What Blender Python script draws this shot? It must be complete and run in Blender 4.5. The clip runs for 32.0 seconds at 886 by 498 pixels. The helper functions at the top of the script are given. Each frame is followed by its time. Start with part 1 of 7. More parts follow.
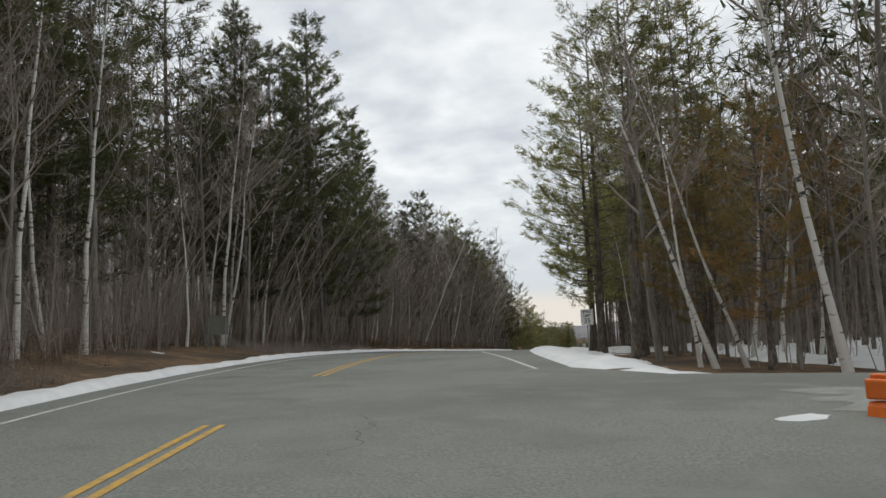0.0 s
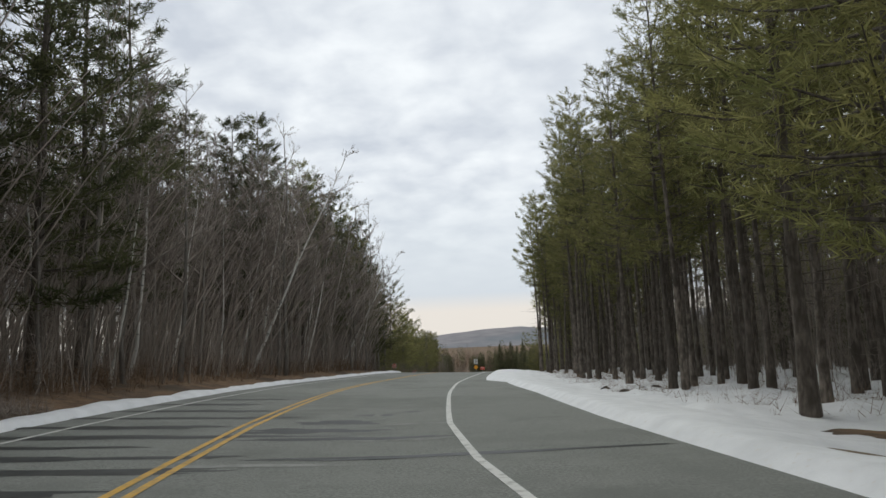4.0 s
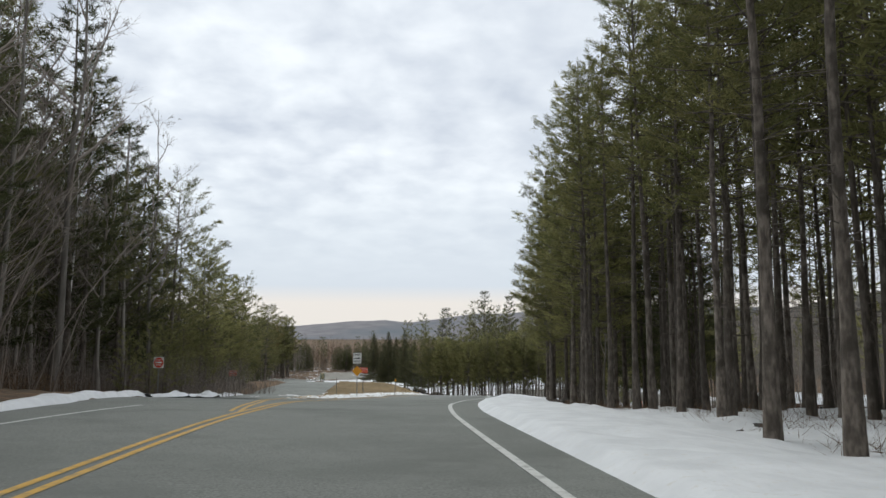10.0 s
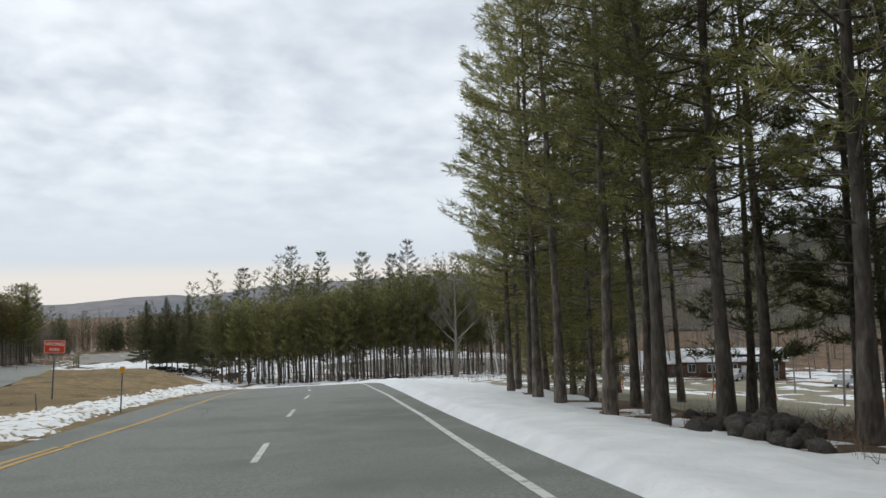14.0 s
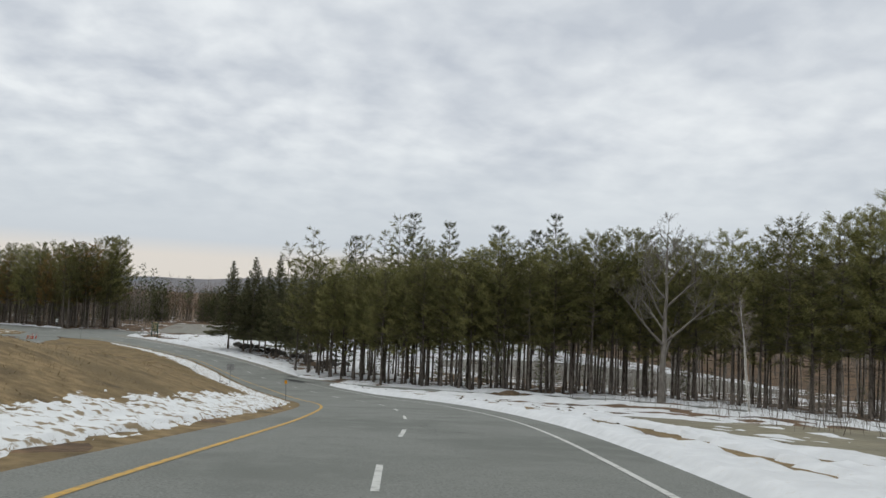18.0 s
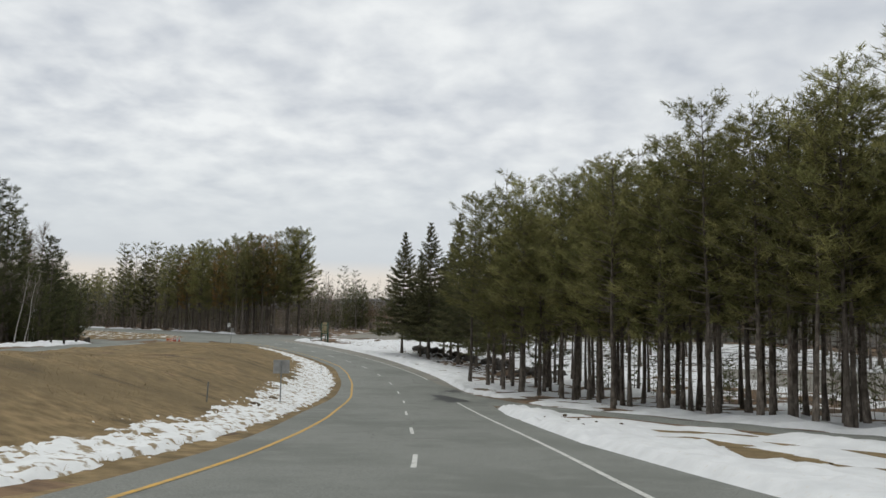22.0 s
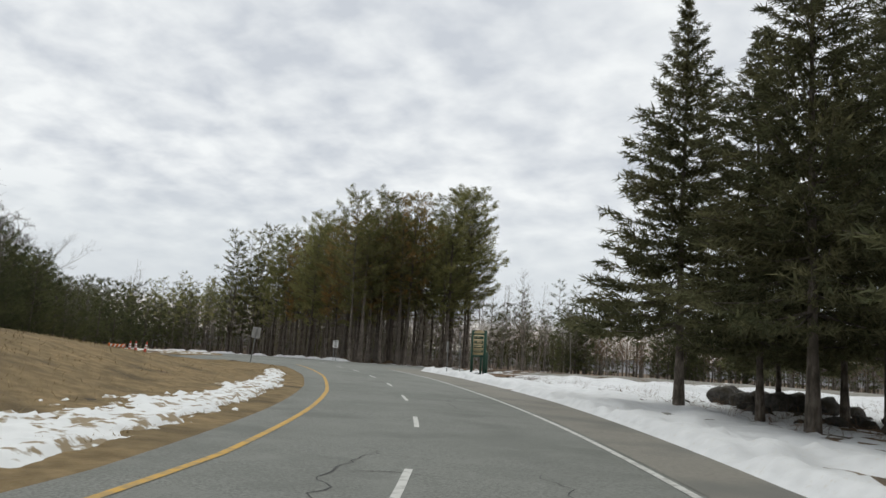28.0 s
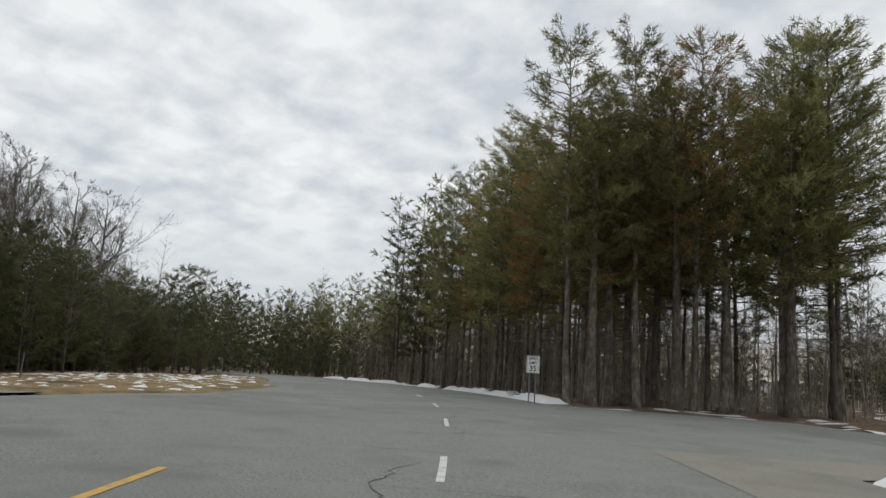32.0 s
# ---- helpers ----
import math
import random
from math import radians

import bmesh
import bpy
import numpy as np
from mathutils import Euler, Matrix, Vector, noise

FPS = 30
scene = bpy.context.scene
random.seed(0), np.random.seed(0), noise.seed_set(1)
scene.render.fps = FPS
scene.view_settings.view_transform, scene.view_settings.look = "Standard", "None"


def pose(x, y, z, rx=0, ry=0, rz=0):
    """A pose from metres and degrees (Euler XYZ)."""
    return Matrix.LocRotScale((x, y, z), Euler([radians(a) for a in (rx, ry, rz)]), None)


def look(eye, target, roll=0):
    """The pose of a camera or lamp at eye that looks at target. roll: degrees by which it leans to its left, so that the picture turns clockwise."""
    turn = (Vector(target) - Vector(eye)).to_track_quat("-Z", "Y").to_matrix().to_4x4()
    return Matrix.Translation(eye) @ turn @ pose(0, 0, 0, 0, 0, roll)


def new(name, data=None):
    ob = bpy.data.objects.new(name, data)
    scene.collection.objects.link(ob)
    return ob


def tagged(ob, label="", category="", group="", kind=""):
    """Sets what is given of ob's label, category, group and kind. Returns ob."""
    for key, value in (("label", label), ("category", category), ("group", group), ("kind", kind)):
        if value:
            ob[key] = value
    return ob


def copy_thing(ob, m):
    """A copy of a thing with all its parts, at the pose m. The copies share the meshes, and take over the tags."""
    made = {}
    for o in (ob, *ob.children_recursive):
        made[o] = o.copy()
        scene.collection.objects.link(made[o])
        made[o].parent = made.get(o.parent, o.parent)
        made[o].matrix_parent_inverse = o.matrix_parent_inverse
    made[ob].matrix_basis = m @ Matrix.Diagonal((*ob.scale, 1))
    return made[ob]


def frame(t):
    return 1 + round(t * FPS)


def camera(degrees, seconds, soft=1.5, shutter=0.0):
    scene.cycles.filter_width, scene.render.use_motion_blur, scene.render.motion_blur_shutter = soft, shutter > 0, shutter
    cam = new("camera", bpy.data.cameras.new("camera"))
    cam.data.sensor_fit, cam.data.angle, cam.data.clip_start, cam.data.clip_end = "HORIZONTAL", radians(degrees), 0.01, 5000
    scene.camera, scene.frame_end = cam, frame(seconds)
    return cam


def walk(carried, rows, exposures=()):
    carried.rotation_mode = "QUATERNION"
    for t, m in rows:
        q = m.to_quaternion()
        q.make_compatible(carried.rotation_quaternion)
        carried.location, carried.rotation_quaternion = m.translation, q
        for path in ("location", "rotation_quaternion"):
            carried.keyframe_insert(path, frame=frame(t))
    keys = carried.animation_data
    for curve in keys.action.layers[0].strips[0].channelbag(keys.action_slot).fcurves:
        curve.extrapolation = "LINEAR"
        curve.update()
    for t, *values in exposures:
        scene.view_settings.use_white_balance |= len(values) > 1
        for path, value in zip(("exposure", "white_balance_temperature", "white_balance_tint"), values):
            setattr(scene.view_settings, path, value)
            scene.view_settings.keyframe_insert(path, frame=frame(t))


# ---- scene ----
cam = camera(61.4, 32.0)
PATH = [
    (0, (14.275, -68.205, -0.338), (13.739, -66.292, -0.103), -2.4),
    (0.5, (12.637, -63.465, -0.153), (12.154, -61.539, 0.08), -2.4),
    (1, (11.072, -58.627, -0.005), (10.638, -56.689, 0.23), -2.3),
    (1.5, (9.535, -53.67, 0.101), (9.146, -51.723, 0.337), -2.3),
    (2, (8.01, -48.549, 0.173), (7.665, -46.594, 0.415), -2.2),
    (2.5, (6.552, -43.311, 0.227), (6.255, -41.348, 0.468), -2.1),
    (3, (5.16, -37.96, 0.269), (4.914, -35.99, 0.508), -2.2),
    (3.5, (3.873, -32.53, 0.287), (3.678, -30.554, 0.524), -2.4),
    (4, (2.727, -27.038, 0.273), (2.579, -25.059, 0.518), -2.3),
    (4.5, (1.704, -21.432, 0.226), (1.611, -19.449, 0.47), -2.6),
    (6.5, (-1.247, 2.789, -0.29), (-1.218, 4.776, -0.067), -1.5),
    (7, (-1.763, 9.286, -0.444), (-1.711, 11.275, -0.242), -1.1),
    (7.5, (-2.121, 15.78, -0.607), (-2.05, 17.771, -0.435), -0.5),
    (8, (-2.294, 22.189, -0.771), (-2.202, 24.181, -0.613), 0.4),
    (8.5, (-2.218, 28.411, -0.957), (-2.107, 30.4, -0.781), 0.8),
    (9, (-2.059, 34.506, -1.152), (-1.929, 36.491, -0.947), 0.9),
    (9.5, (-1.854, 40.611, -1.331), (-1.697, 42.592, -1.106), 0.8),
    (10, (-1.684, 46.73, -1.476), (-1.481, 48.707, -1.253), 0.1),
    (10.5, (-1.558, 52.86, -1.606), (-1.304, 54.832, -1.394), -0.4),
    (11, (-1.469, 58.978, -1.768), (-1.16, 60.945, -1.578), -1.0),
    (11.5, (-1.341, 65.082, -2.008), (-0.943, 67.035, -1.845), -2.4),
    (12, (-1.028, 71.167, -2.342), (-0.534, 73.101, -2.206), -3.7),
    (12.5, (-0.426, 77.115, -2.754), (0.144, 79.028, -2.633), -4.0),
    (13, (0.435, 82.978, -3.219), (1.077, 84.868, -3.09), -3.6),
    (13.5, (1.381, 88.717, -3.701), (2.096, 90.579, -3.562), -2.7),
    (14, (2.358, 94.309, -4.177), (3.086, 96.167, -4.041), -1.9),
    (14.5, (3.314, 99.722, -4.63), (3.984, 101.601, -4.486), -1.3),
    (15, (4.264, 105.098, -5.034), (4.878, 106.996, -4.882), -1.1),
    (15.5, (5.301, 110.586, -5.415), (5.9, 112.487, -5.25), -1.4),
    (17.5, (10.206, 135.078, -7.166), (10.695, 137.012, -7.026), 2.6),
    (18, (11.758, 141.167, -7.769), (12.166, 143.12, -7.635), 2.7),
    (18.5, (13.314, 147.294, -8.408), (13.636, 149.264, -8.279), 1.8),
    (19, (14.752, 153.438, -9.065), (15.001, 155.418, -8.938), 0.8),
    (19.5, (15.995, 159.68, -9.722), (16.174, 161.668, -9.596), 0.7),
    (20, (17.128, 165.953, -10.406), (17.223, 167.947, -10.278), 0.9),
    (20.5, (18.087, 172.236, -11.118), (18.086, 174.231, -10.98), 1.7),
    (21, (18.778, 178.524, -11.854), (18.685, 180.517, -11.71), 1.9),
    (21.5, (19.157, 184.815, -12.613), (18.991, 186.802, -12.459), 1.7),
    (22, (19.152, 191.127, -13.39), (18.933, 193.109, -13.228), 1.3),
    (22.5, (18.764, 197.452, -14.148), (18.51, 199.428, -13.979), 0.4),
    (23, (18.136, 203.859, -14.855), (17.86, 205.831, -14.675), -0.5),
    (23.5, (17.316, 210.329, -15.49), (17.019, 212.297, -15.299), -1.1),
    (24, (16.321, 216.919, -16.077), (16.009, 218.885, -15.877), -1.7),
    (24.5, (15.187, 223.526, -16.631), (14.863, 225.489, -16.426), -2.7),
    (26.5, (10.368, 250.274, -18.492), (9.881, 252.198, -18.246), -0.8),
    (27, (8.768, 256.757, -18.667), (8.174, 258.649, -18.405), 0.5),
    (27.5, (6.982, 263.119, -18.74), (6.273, 264.968, -18.461), 2.1),
    (28, (4.902, 269.318, -18.759), (4.077, 271.116, -18.466), 3.7),
    (28.5, (2.569, 275.367, -18.767), (1.657, 277.122, -18.466), 4.2),
    (29, (-0.076, 281.216, -18.769), (-1.048, 282.936, -18.457), 3.7),
    (29.5, (-2.994, 286.892, -18.755), (-4.01, 288.583, -18.428), 3.2),
    (30, (-6.064, 292.396, -18.706), (-7.133, 294.052, -18.369), 3.2),
    (30.5, (-9.276, 297.797, -18.645), (-10.403, 299.415, -18.307), 2.9),
    (31, (-12.722, 303.133, -18.574), (-13.909, 304.708, -18.24), 2.6),
    (31.5, (-16.424, 308.505, -18.491), (-17.688, 310.02, -18.166), 2.9),
    (32, (-20.422, 313.91, -18.413), (-21.769, 315.352, -18.089), 3.7),
]
walk(cam, [(t, look(eye, target, roll)) for t, eye, target, roll in PATH], [(0, 0.12, 6500, 10), (3, 0.12, 6400, 10), (7, 0.2, 6230, 10), (12, 0.2, 6220, 10), (15.5, 0.08, 6270, 10), (19, -0.08, 6400, 10), (22, 0.0, 6500, 10), (24, 0.1, 6500, 10), (28, 0.08, 6500, 10), (32, 0.02, 6500, 10)])

# ---- world and light ----
world = bpy.data.worlds.new("overcast_sky")
scene.world = world
world.use_nodes = True
wn, wl = world.node_tree.nodes, world.node_tree.links
wn.clear()


def wnode(kind, **values):
    n = wn.new(kind)
    for k, v in values.items():
        n.inputs[k].default_value = v
    return n


sky = wn.new("ShaderNodeTexSky")
sky.sky_type = "NISHITA"
sky.sun_disc = False
sky.sun_elevation = radians(62)
sky.sun_rotation = radians(-35)
geo = wn.new("ShaderNodeTexCoord")
sep = wn.new("ShaderNodeSeparateXYZ")
wl.new(geo.outputs["Generated"], sep.inputs[0])
# the cloud layer: the direction met with a flat ceiling of cloud
zmax = wn.new("ShaderNodeMath"); zmax.operation = "MAXIMUM"; zmax.inputs[1].default_value = 0.0
wl.new(sep.outputs["Z"], zmax.inputs[0])
zadd = wn.new("ShaderNodeMath"); zadd.operation = "ADD"; zadd.inputs[1].default_value = 0.26
wl.new(zmax.outputs[0], zadd.inputs[0])
dx = wn.new("ShaderNodeMath"); dx.operation = "DIVIDE"
dy = wn.new("ShaderNodeMath"); dy.operation = "DIVIDE"
wl.new(sep.outputs["X"], dx.inputs[0]); wl.new(zadd.outputs[0], dx.inputs[1])
wl.new(sep.outputs["Y"], dy.inputs[0]); wl.new(zadd.outputs[0], dy.inputs[1])
comb = wn.new("ShaderNodeCombineXYZ")
wl.new(dx.outputs[0], comb.inputs[0]); wl.new(dy.outputs[0], comb.inputs[1])
big = wnode("ShaderNodeTexNoise", Scale=1.3, Detail=3.0, Roughness=0.5, Distortion=0.4)
fine = wnode("ShaderNodeTexNoise", Scale=8.0, Detail=4.0, Roughness=0.48, Distortion=0.15)
wl.new(comb.outputs[0], big.inputs["Vector"]); wl.new(comb.outputs[0], fine.inputs["Vector"])
both = wn.new("ShaderNodeMix"); both.data_type = "FLOAT"; both.inputs["Factor"].default_value = 0.40
west = wn.new("ShaderNodeMapRange")
for k, v in (("From Min", -0.65), ("From Max", 0.25), ("To Min", 0.62), ("To Max", 0.34)):
    west.inputs[k].default_value = v
wl.new(sep.outputs["X"], west.inputs["Value"]); wl.new(west.outputs[0], both.inputs["Factor"])
wl.new(big.outputs["Fac"], both.inputs["A"]); wl.new(fine.outputs["Fac"], both.inputs["B"])
tone = wn.new("ShaderNodeValToRGB")
tone.color_ramp.elements[0].position, tone.color_ramp.elements[0].color = 0.37, (0.60, 0.637, 0.685, 1)
tone.color_ramp.elements[1].position, tone.color_ramp.elements[1].color = 0.62, (0.915, 0.94, 0.94, 1)
wl.new(both.outputs[0], tone.inputs["Fac"])
# towards the horizon the cloud thins to a pale, warm band
low = wn.new("ShaderNodeValToRGB")
low.color_ramp.elements[0].position, low.color_ramp.elements[0].color = 0.0, (0.80, 0.745, 0.67, 1)
low.color_ramp.elements[1].position, low.color_ramp.elements[1].color = 0.16, (0.685, 0.73, 0.755, 1)
e = low.color_ramp.elements.new(0.040); e.color = (0.80, 0.745, 0.675, 1)
e = low.color_ramp.elements.new(0.062); e.color = (0.65, 0.69, 0.725, 1)
wl.new(sep.outputs["Z"], low.inputs["Fac"])
lowfac = wn.new("ShaderNodeMapRange")
for k, v in (("From Min", 0.06), ("From Max", 0.22), ("To Min", 1.0), ("To Max", 0.0)):
    lowfac.inputs[k].default_value = v
wl.new(sep.outputs["Z"], lowfac.inputs["Value"])
cloud = wn.new("ShaderNodeMix"); cloud.data_type = "RGBA"
wl.new(lowfac.outputs[0], cloud.inputs["Factor"]); wl.new(tone.outputs[0], cloud.inputs["A"]); wl.new(low.outputs[0], cloud.inputs["B"])
bg_sky, bg_cloud = wn.new("ShaderNodeBackground"), wn.new("ShaderNodeBackground")
bg_sky.inputs["Strength"].default_value = 0.05
bg_cloud.inputs["Strength"].default_value = 1.0
wl.new(sky.outputs[0], bg_sky.inputs["Color"]); wl.new(cloud.outputs["Result"], bg_cloud.inputs["Color"])
mixw = wn.new("ShaderNodeMixShader"); mixw.inputs[0].default_value = 0.92
wl.new(bg_sky.outputs[0], mixw.inputs[1]); wl.new(bg_cloud.outputs[0], mixw.inputs[2])
outw = wn.new("ShaderNodeOutputWorld")
wl.new(mixw.outputs[0], outw.inputs[0])

sun = new("sun", bpy.data.lights.new("sun", "SUN"))
sun.data.energy, sun.data.angle, sun.data.color = 1.0, radians(50), (0.99, 0.98, 0.88)
sun.matrix_world = look((0, 0, 60), (15, -22, 10))

# ---- materials ----
rng = np.random.default_rng(7)


def material(name, colour, rough=0.9, colour2=None, scale=3.0, detail=6.0, bump=0.0, bump_scale=None, spread=0.0, lo=0.35, hi=0.65,
             coords="Object", stretch=(1, 1, 1), metal=0.0, spec=0.3):
    """A node material: two colours by noise, a random shade per object, and fine relief."""
    m = bpy.data.materials.new(name)
    m.use_nodes = True
    nt = m.node_tree
    b = nt.nodes["Principled BSDF"]
    b.inputs["Roughness"].default_value, b.inputs["Metallic"].default_value = rough, metal
    b.inputs["Specular IOR Level"].default_value = spec
    tc = nt.nodes.new("ShaderNodeTexCoord")
    mp = nt.nodes.new("ShaderNodeMapping"); mp.inputs["Scale"].default_value = stretch
    nt.links.new(tc.outputs[coords], mp.inputs["Vector"])
    nz = nt.nodes.new("ShaderNodeTexNoise")
    nz.inputs["Scale"].default_value, nz.inputs["Detail"].default_value = scale, detail
    nt.links.new(mp.outputs[0], nz.inputs["Vector"])
    rp = nt.nodes.new("ShaderNodeValToRGB")
    rp.color_ramp.elements[0].position, rp.color_ramp.elements[1].position = lo, hi
    rp.color_ramp.elements[0].color = (*colour, 1)
    rp.color_ramp.elements[1].color = (*(colour2 or colour), 1)
    nt.links.new(nz.outputs["Fac"], rp.inputs["Fac"])
    out = rp.outputs["Color"]
    if spread:
        oi = nt.nodes.new("ShaderNodeObjectInfo")
        mr = nt.nodes.new("ShaderNodeMapRange")
        mr.inputs["To Min"].default_value, mr.inputs["To Max"].default_value = 1 - spread, 1 + spread
        nt.links.new(oi.outputs["Random"], mr.inputs["Value"])
        hs = nt.nodes.new("ShaderNodeHueSaturation")
        nt.links.new(mr.outputs[0], hs.inputs["Value"])
        nt.links.new(out, hs.inputs["Color"])
        out = hs.outputs[0]
    nt.links.new(out, b.inputs["Base Color"])
    if bump:
        n2 = nt.nodes.new("ShaderNodeTexNoise")
        n2.inputs["Scale"].default_value, n2.inputs["Detail"].default_value = bump_scale or scale * 4, 4
        nt.links.new(mp.outputs[0], n2.inputs["Vector"])
        bp = nt.nodes.new("ShaderNodeBump"); bp.inputs["Strength"].default_value, bp.inputs["Distance"].default_value = bump, 0.05
        nt.links.new(n2.outputs["Fac"], bp.inputs["Height"])
        nt.links.new(bp.outputs[0], b.inputs["Normal"])
    return m


def two_scale(m, scale, dark, lo=0.45, hi=0.7, detail=3):
    """Adds broad stains over a material's colour."""
    nt = m.node_tree
    b = nt.nodes["Principled BSDF"]
    src = b.inputs["Base Color"].links[0].from_socket
    tc = nt.nodes.new("ShaderNodeTexCoord")
    nz = nt.nodes.new("ShaderNodeTexNoise"); nz.inputs["Scale"].default_value, nz.inputs["Detail"].default_value = scale, detail
    nt.links.new(tc.outputs["Object"], nz.inputs["Vector"])
    mr = nt.nodes.new("ShaderNodeMapRange")
    for k, v in (("From Min", lo), ("From Max", hi), ("To Min", 0.0), ("To Max", 1.0)):
        mr.inputs[k].default_value = v
    nt.links.new(nz.outputs["Fac"], mr.inputs["Value"])
    mx = nt.nodes.new("ShaderNodeMix"); mx.data_type = "RGBA"
    mx.inputs["B"].default_value = (*dark, 1)
    nt.links.new(mr.outputs[0], mx.inputs["Factor"]); nt.links.new(src, mx.inputs["A"])
    nt.links.new(mx.outputs["Result"], b.inputs["Base Color"])
    return m


def leafy(m):
    """A shade of its own for every blade."""
    nt = m.node_tree
    b = nt.nodes["Principled BSDF"]
    src = b.inputs["Base Color"].links[0].from_socket
    gn = nt.nodes.new("ShaderNodeNewGeometry")
    mr = nt.nodes.new("ShaderNodeMapRange")
    mr.inputs["To Min"].default_value, mr.inputs["To Max"].default_value = 0.6, 1.4
    nt.links.new(gn.outputs["Random Per Island"], mr.inputs["Value"])
    hs = nt.nodes.new("ShaderNodeHueSaturation")
    nt.links.new(mr.outputs[0], hs.inputs["Value"]); nt.links.new(src, hs.inputs["Color"])
    nt.links.new(hs.outputs[0], b.inputs["Base Color"])
    tr = nt.nodes.new("ShaderNodeBsdfTranslucent")
    nt.links.new(hs.outputs[0], tr.inputs["Color"])
    mx = nt.nodes.new("ShaderNodeMixShader"); mx.inputs[0].default_value = 0.5
    nt.links.new(b.outputs[0], mx.inputs[1]); nt.links.new(tr.outputs[0], mx.inputs[2])
    nt.links.new(mx.outputs[0], nt.nodes["Material Output"].inputs["Surface"])
    return m


M_ASPHALT = two_scale(material("aged_asphalt", (0.152, 0.158, 0.143), 0.85, (0.250, 0.257, 0.236), 26, 10, 0.45, 140), 0.16, (0.150, 0.157, 0.141))
two_scale(M_ASPHALT, 1.1, (0.222, 0.229, 0.209), 0.5, 0.8, 9)
two_scale(M_ASPHALT, 0.45, (0.150, 0.156, 0.142), 0.55, 0.75, 9)
M_YELLOW = material("yellow_road_paint", (0.52, 0.31, 0.06), 0.7, (0.30, 0.22, 0.10), 5, 8, lo=0.45, hi=0.72)
M_WHITE = material("white_road_paint", (0.55, 0.55, 0.52), 0.7, (0.24, 0.24, 0.22), 5, 8, lo=0.5, hi=0.75)
M_SNOW = two_scale(material("old_snow", (0.70, 0.71, 0.72), 0.6, (0.60, 0.61, 0.62), 1.4, 9, 0.8, 3.0), 9.0, (0.60, 0.58, 0.54), 0.60, 0.80)
M_THIN_SNOW = two_scale(material("thin_melting_snow", (0.74, 0.75, 0.75), 0.7, (0.66, 0.67, 0.67), 1.8, 8, 0.5, 6.0), 2.4, (0.25, 0.19, 0.11), 0.535, 0.60, 9)
M_LITTER = two_scale(material("leaf_litter", (0.105, 0.069, 0.042), 1.0, (0.205, 0.130, 0.075), 2.2, 8, 0.9, 8), 0.25, (0.050, 0.040, 0.028))
M_GRASS = two_scale(material("dead_grass", (0.150, 0.105, 0.050), 1.0, (0.285, 0.205, 0.105), 2.2, 10, 1.0, 14), 0.12, (0.150, 0.110, 0.055))
two_scale(M_GRASS, 0.5, (0.095, 0.070, 0.036), 0.52, 0.72, 8)
M_BARK = two_scale(material("pine_bark", (0.082, 0.068, 0.056), 0.95, (0.215, 0.182, 0.152), 9, 8, 1.0, 18, 0.3, stretch=(1, 1, 0.3)), 1.4, (0.085, 0.072, 0.058), 0.45, 0.62, 6)
M_BARK_GREY = material("grey_bark", (0.150, 0.134, 0.116), 0.95, (0.260, 0.236, 0.206), 5, 8, 0.7, 14, 0.25, stretch=(1, 1, 0.25))
M_BIRCH = material("birch_bark", (0.66, 0.64, 0.59), 0.8, (0.06, 0.055, 0.05), 2.2, 8, 0.3, 12, 0.15, lo=0.58, hi=0.66, stretch=(1, 1, 3.5))
M_TWIG = material("bare_twigs", (0.220, 0.185, 0.156), 0.95, (0.330, 0.286, 0.246), 0.8, 3, spread=0.25)
M_NEEDLE = leafy(material("pine_needles", (0.146, 0.152, 0.058), 0.75, (0.281, 0.263, 0.108), 0.45, 4, spread=0.35))
M_NEEDLE_BROWN = leafy(material("browned_needles", (0.330, 0.190, 0.070), 0.8, (0.150, 0.140, 0.056), 0.35, 4, spread=0.2))
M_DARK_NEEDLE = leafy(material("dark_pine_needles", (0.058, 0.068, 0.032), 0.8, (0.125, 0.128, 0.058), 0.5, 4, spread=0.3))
M_SPRUCE = leafy(material("spruce_needles", (0.090, 0.098, 0.050), 0.8, (0.165, 0.156, 0.080), 0.6, 4, spread=0.2))
M_BRUSH = material("brown_brush", (0.125, 0.084, 0.055), 0.95, (0.215, 0.145, 0.090), 0.9, 3)
M_SOIL = two_scale(material("bare_soil", (0.150, 0.112, 0.075), 1.0, (0.215, 0.168, 0.118), 6, 8, 0.8, 20), 0.5, (0.095, 0.072, 0.050))
M_SAND = two_scale(material("sandy_shoulder", (0.215, 0.205, 0.180), 0.95, (0.265, 0.250, 0.215), 12, 8, 0.5, 60), 0.4, (0.175, 0.172, 0.155))
M_FIELD = two_scale(material("thawed_field", (0.190, 0.170, 0.115), 1.0, (0.255, 0.232, 0.170), 1.2, 8, 0.7, 10), 0.1, (0.165, 0.150, 0.110))
M_WET = material("wet_asphalt", (0.018, 0.020, 0.020), 0.5, (0.036, 0.039, 0.037), 4, 6)
M_SALT = material("salt_stain", (0.27, 0.27, 0.255), 0.9, (0.20, 0.205, 0.19), 4, 6)
M_CRACK = material("sealed_crack", (0.030, 0.030, 0.029), 0.7, (0.050, 0.050, 0.048), 9, 4)
M_HOUSE = material("brown_siding", (0.085, 0.048, 0.036), 0.8, (0.115, 0.068, 0.050), 2, 4, stretch=(1, 1, 8))
M_ROOF = material("snowy_roof", (0.62, 0.63, 0.64), 0.8, (0.35, 0.35, 0.35), 0.6, 5, lo=0.5, hi=0.7)
M_GLASS = material("dark_window_glass", (0.03, 0.035, 0.04), 0.1, spec=0.6)
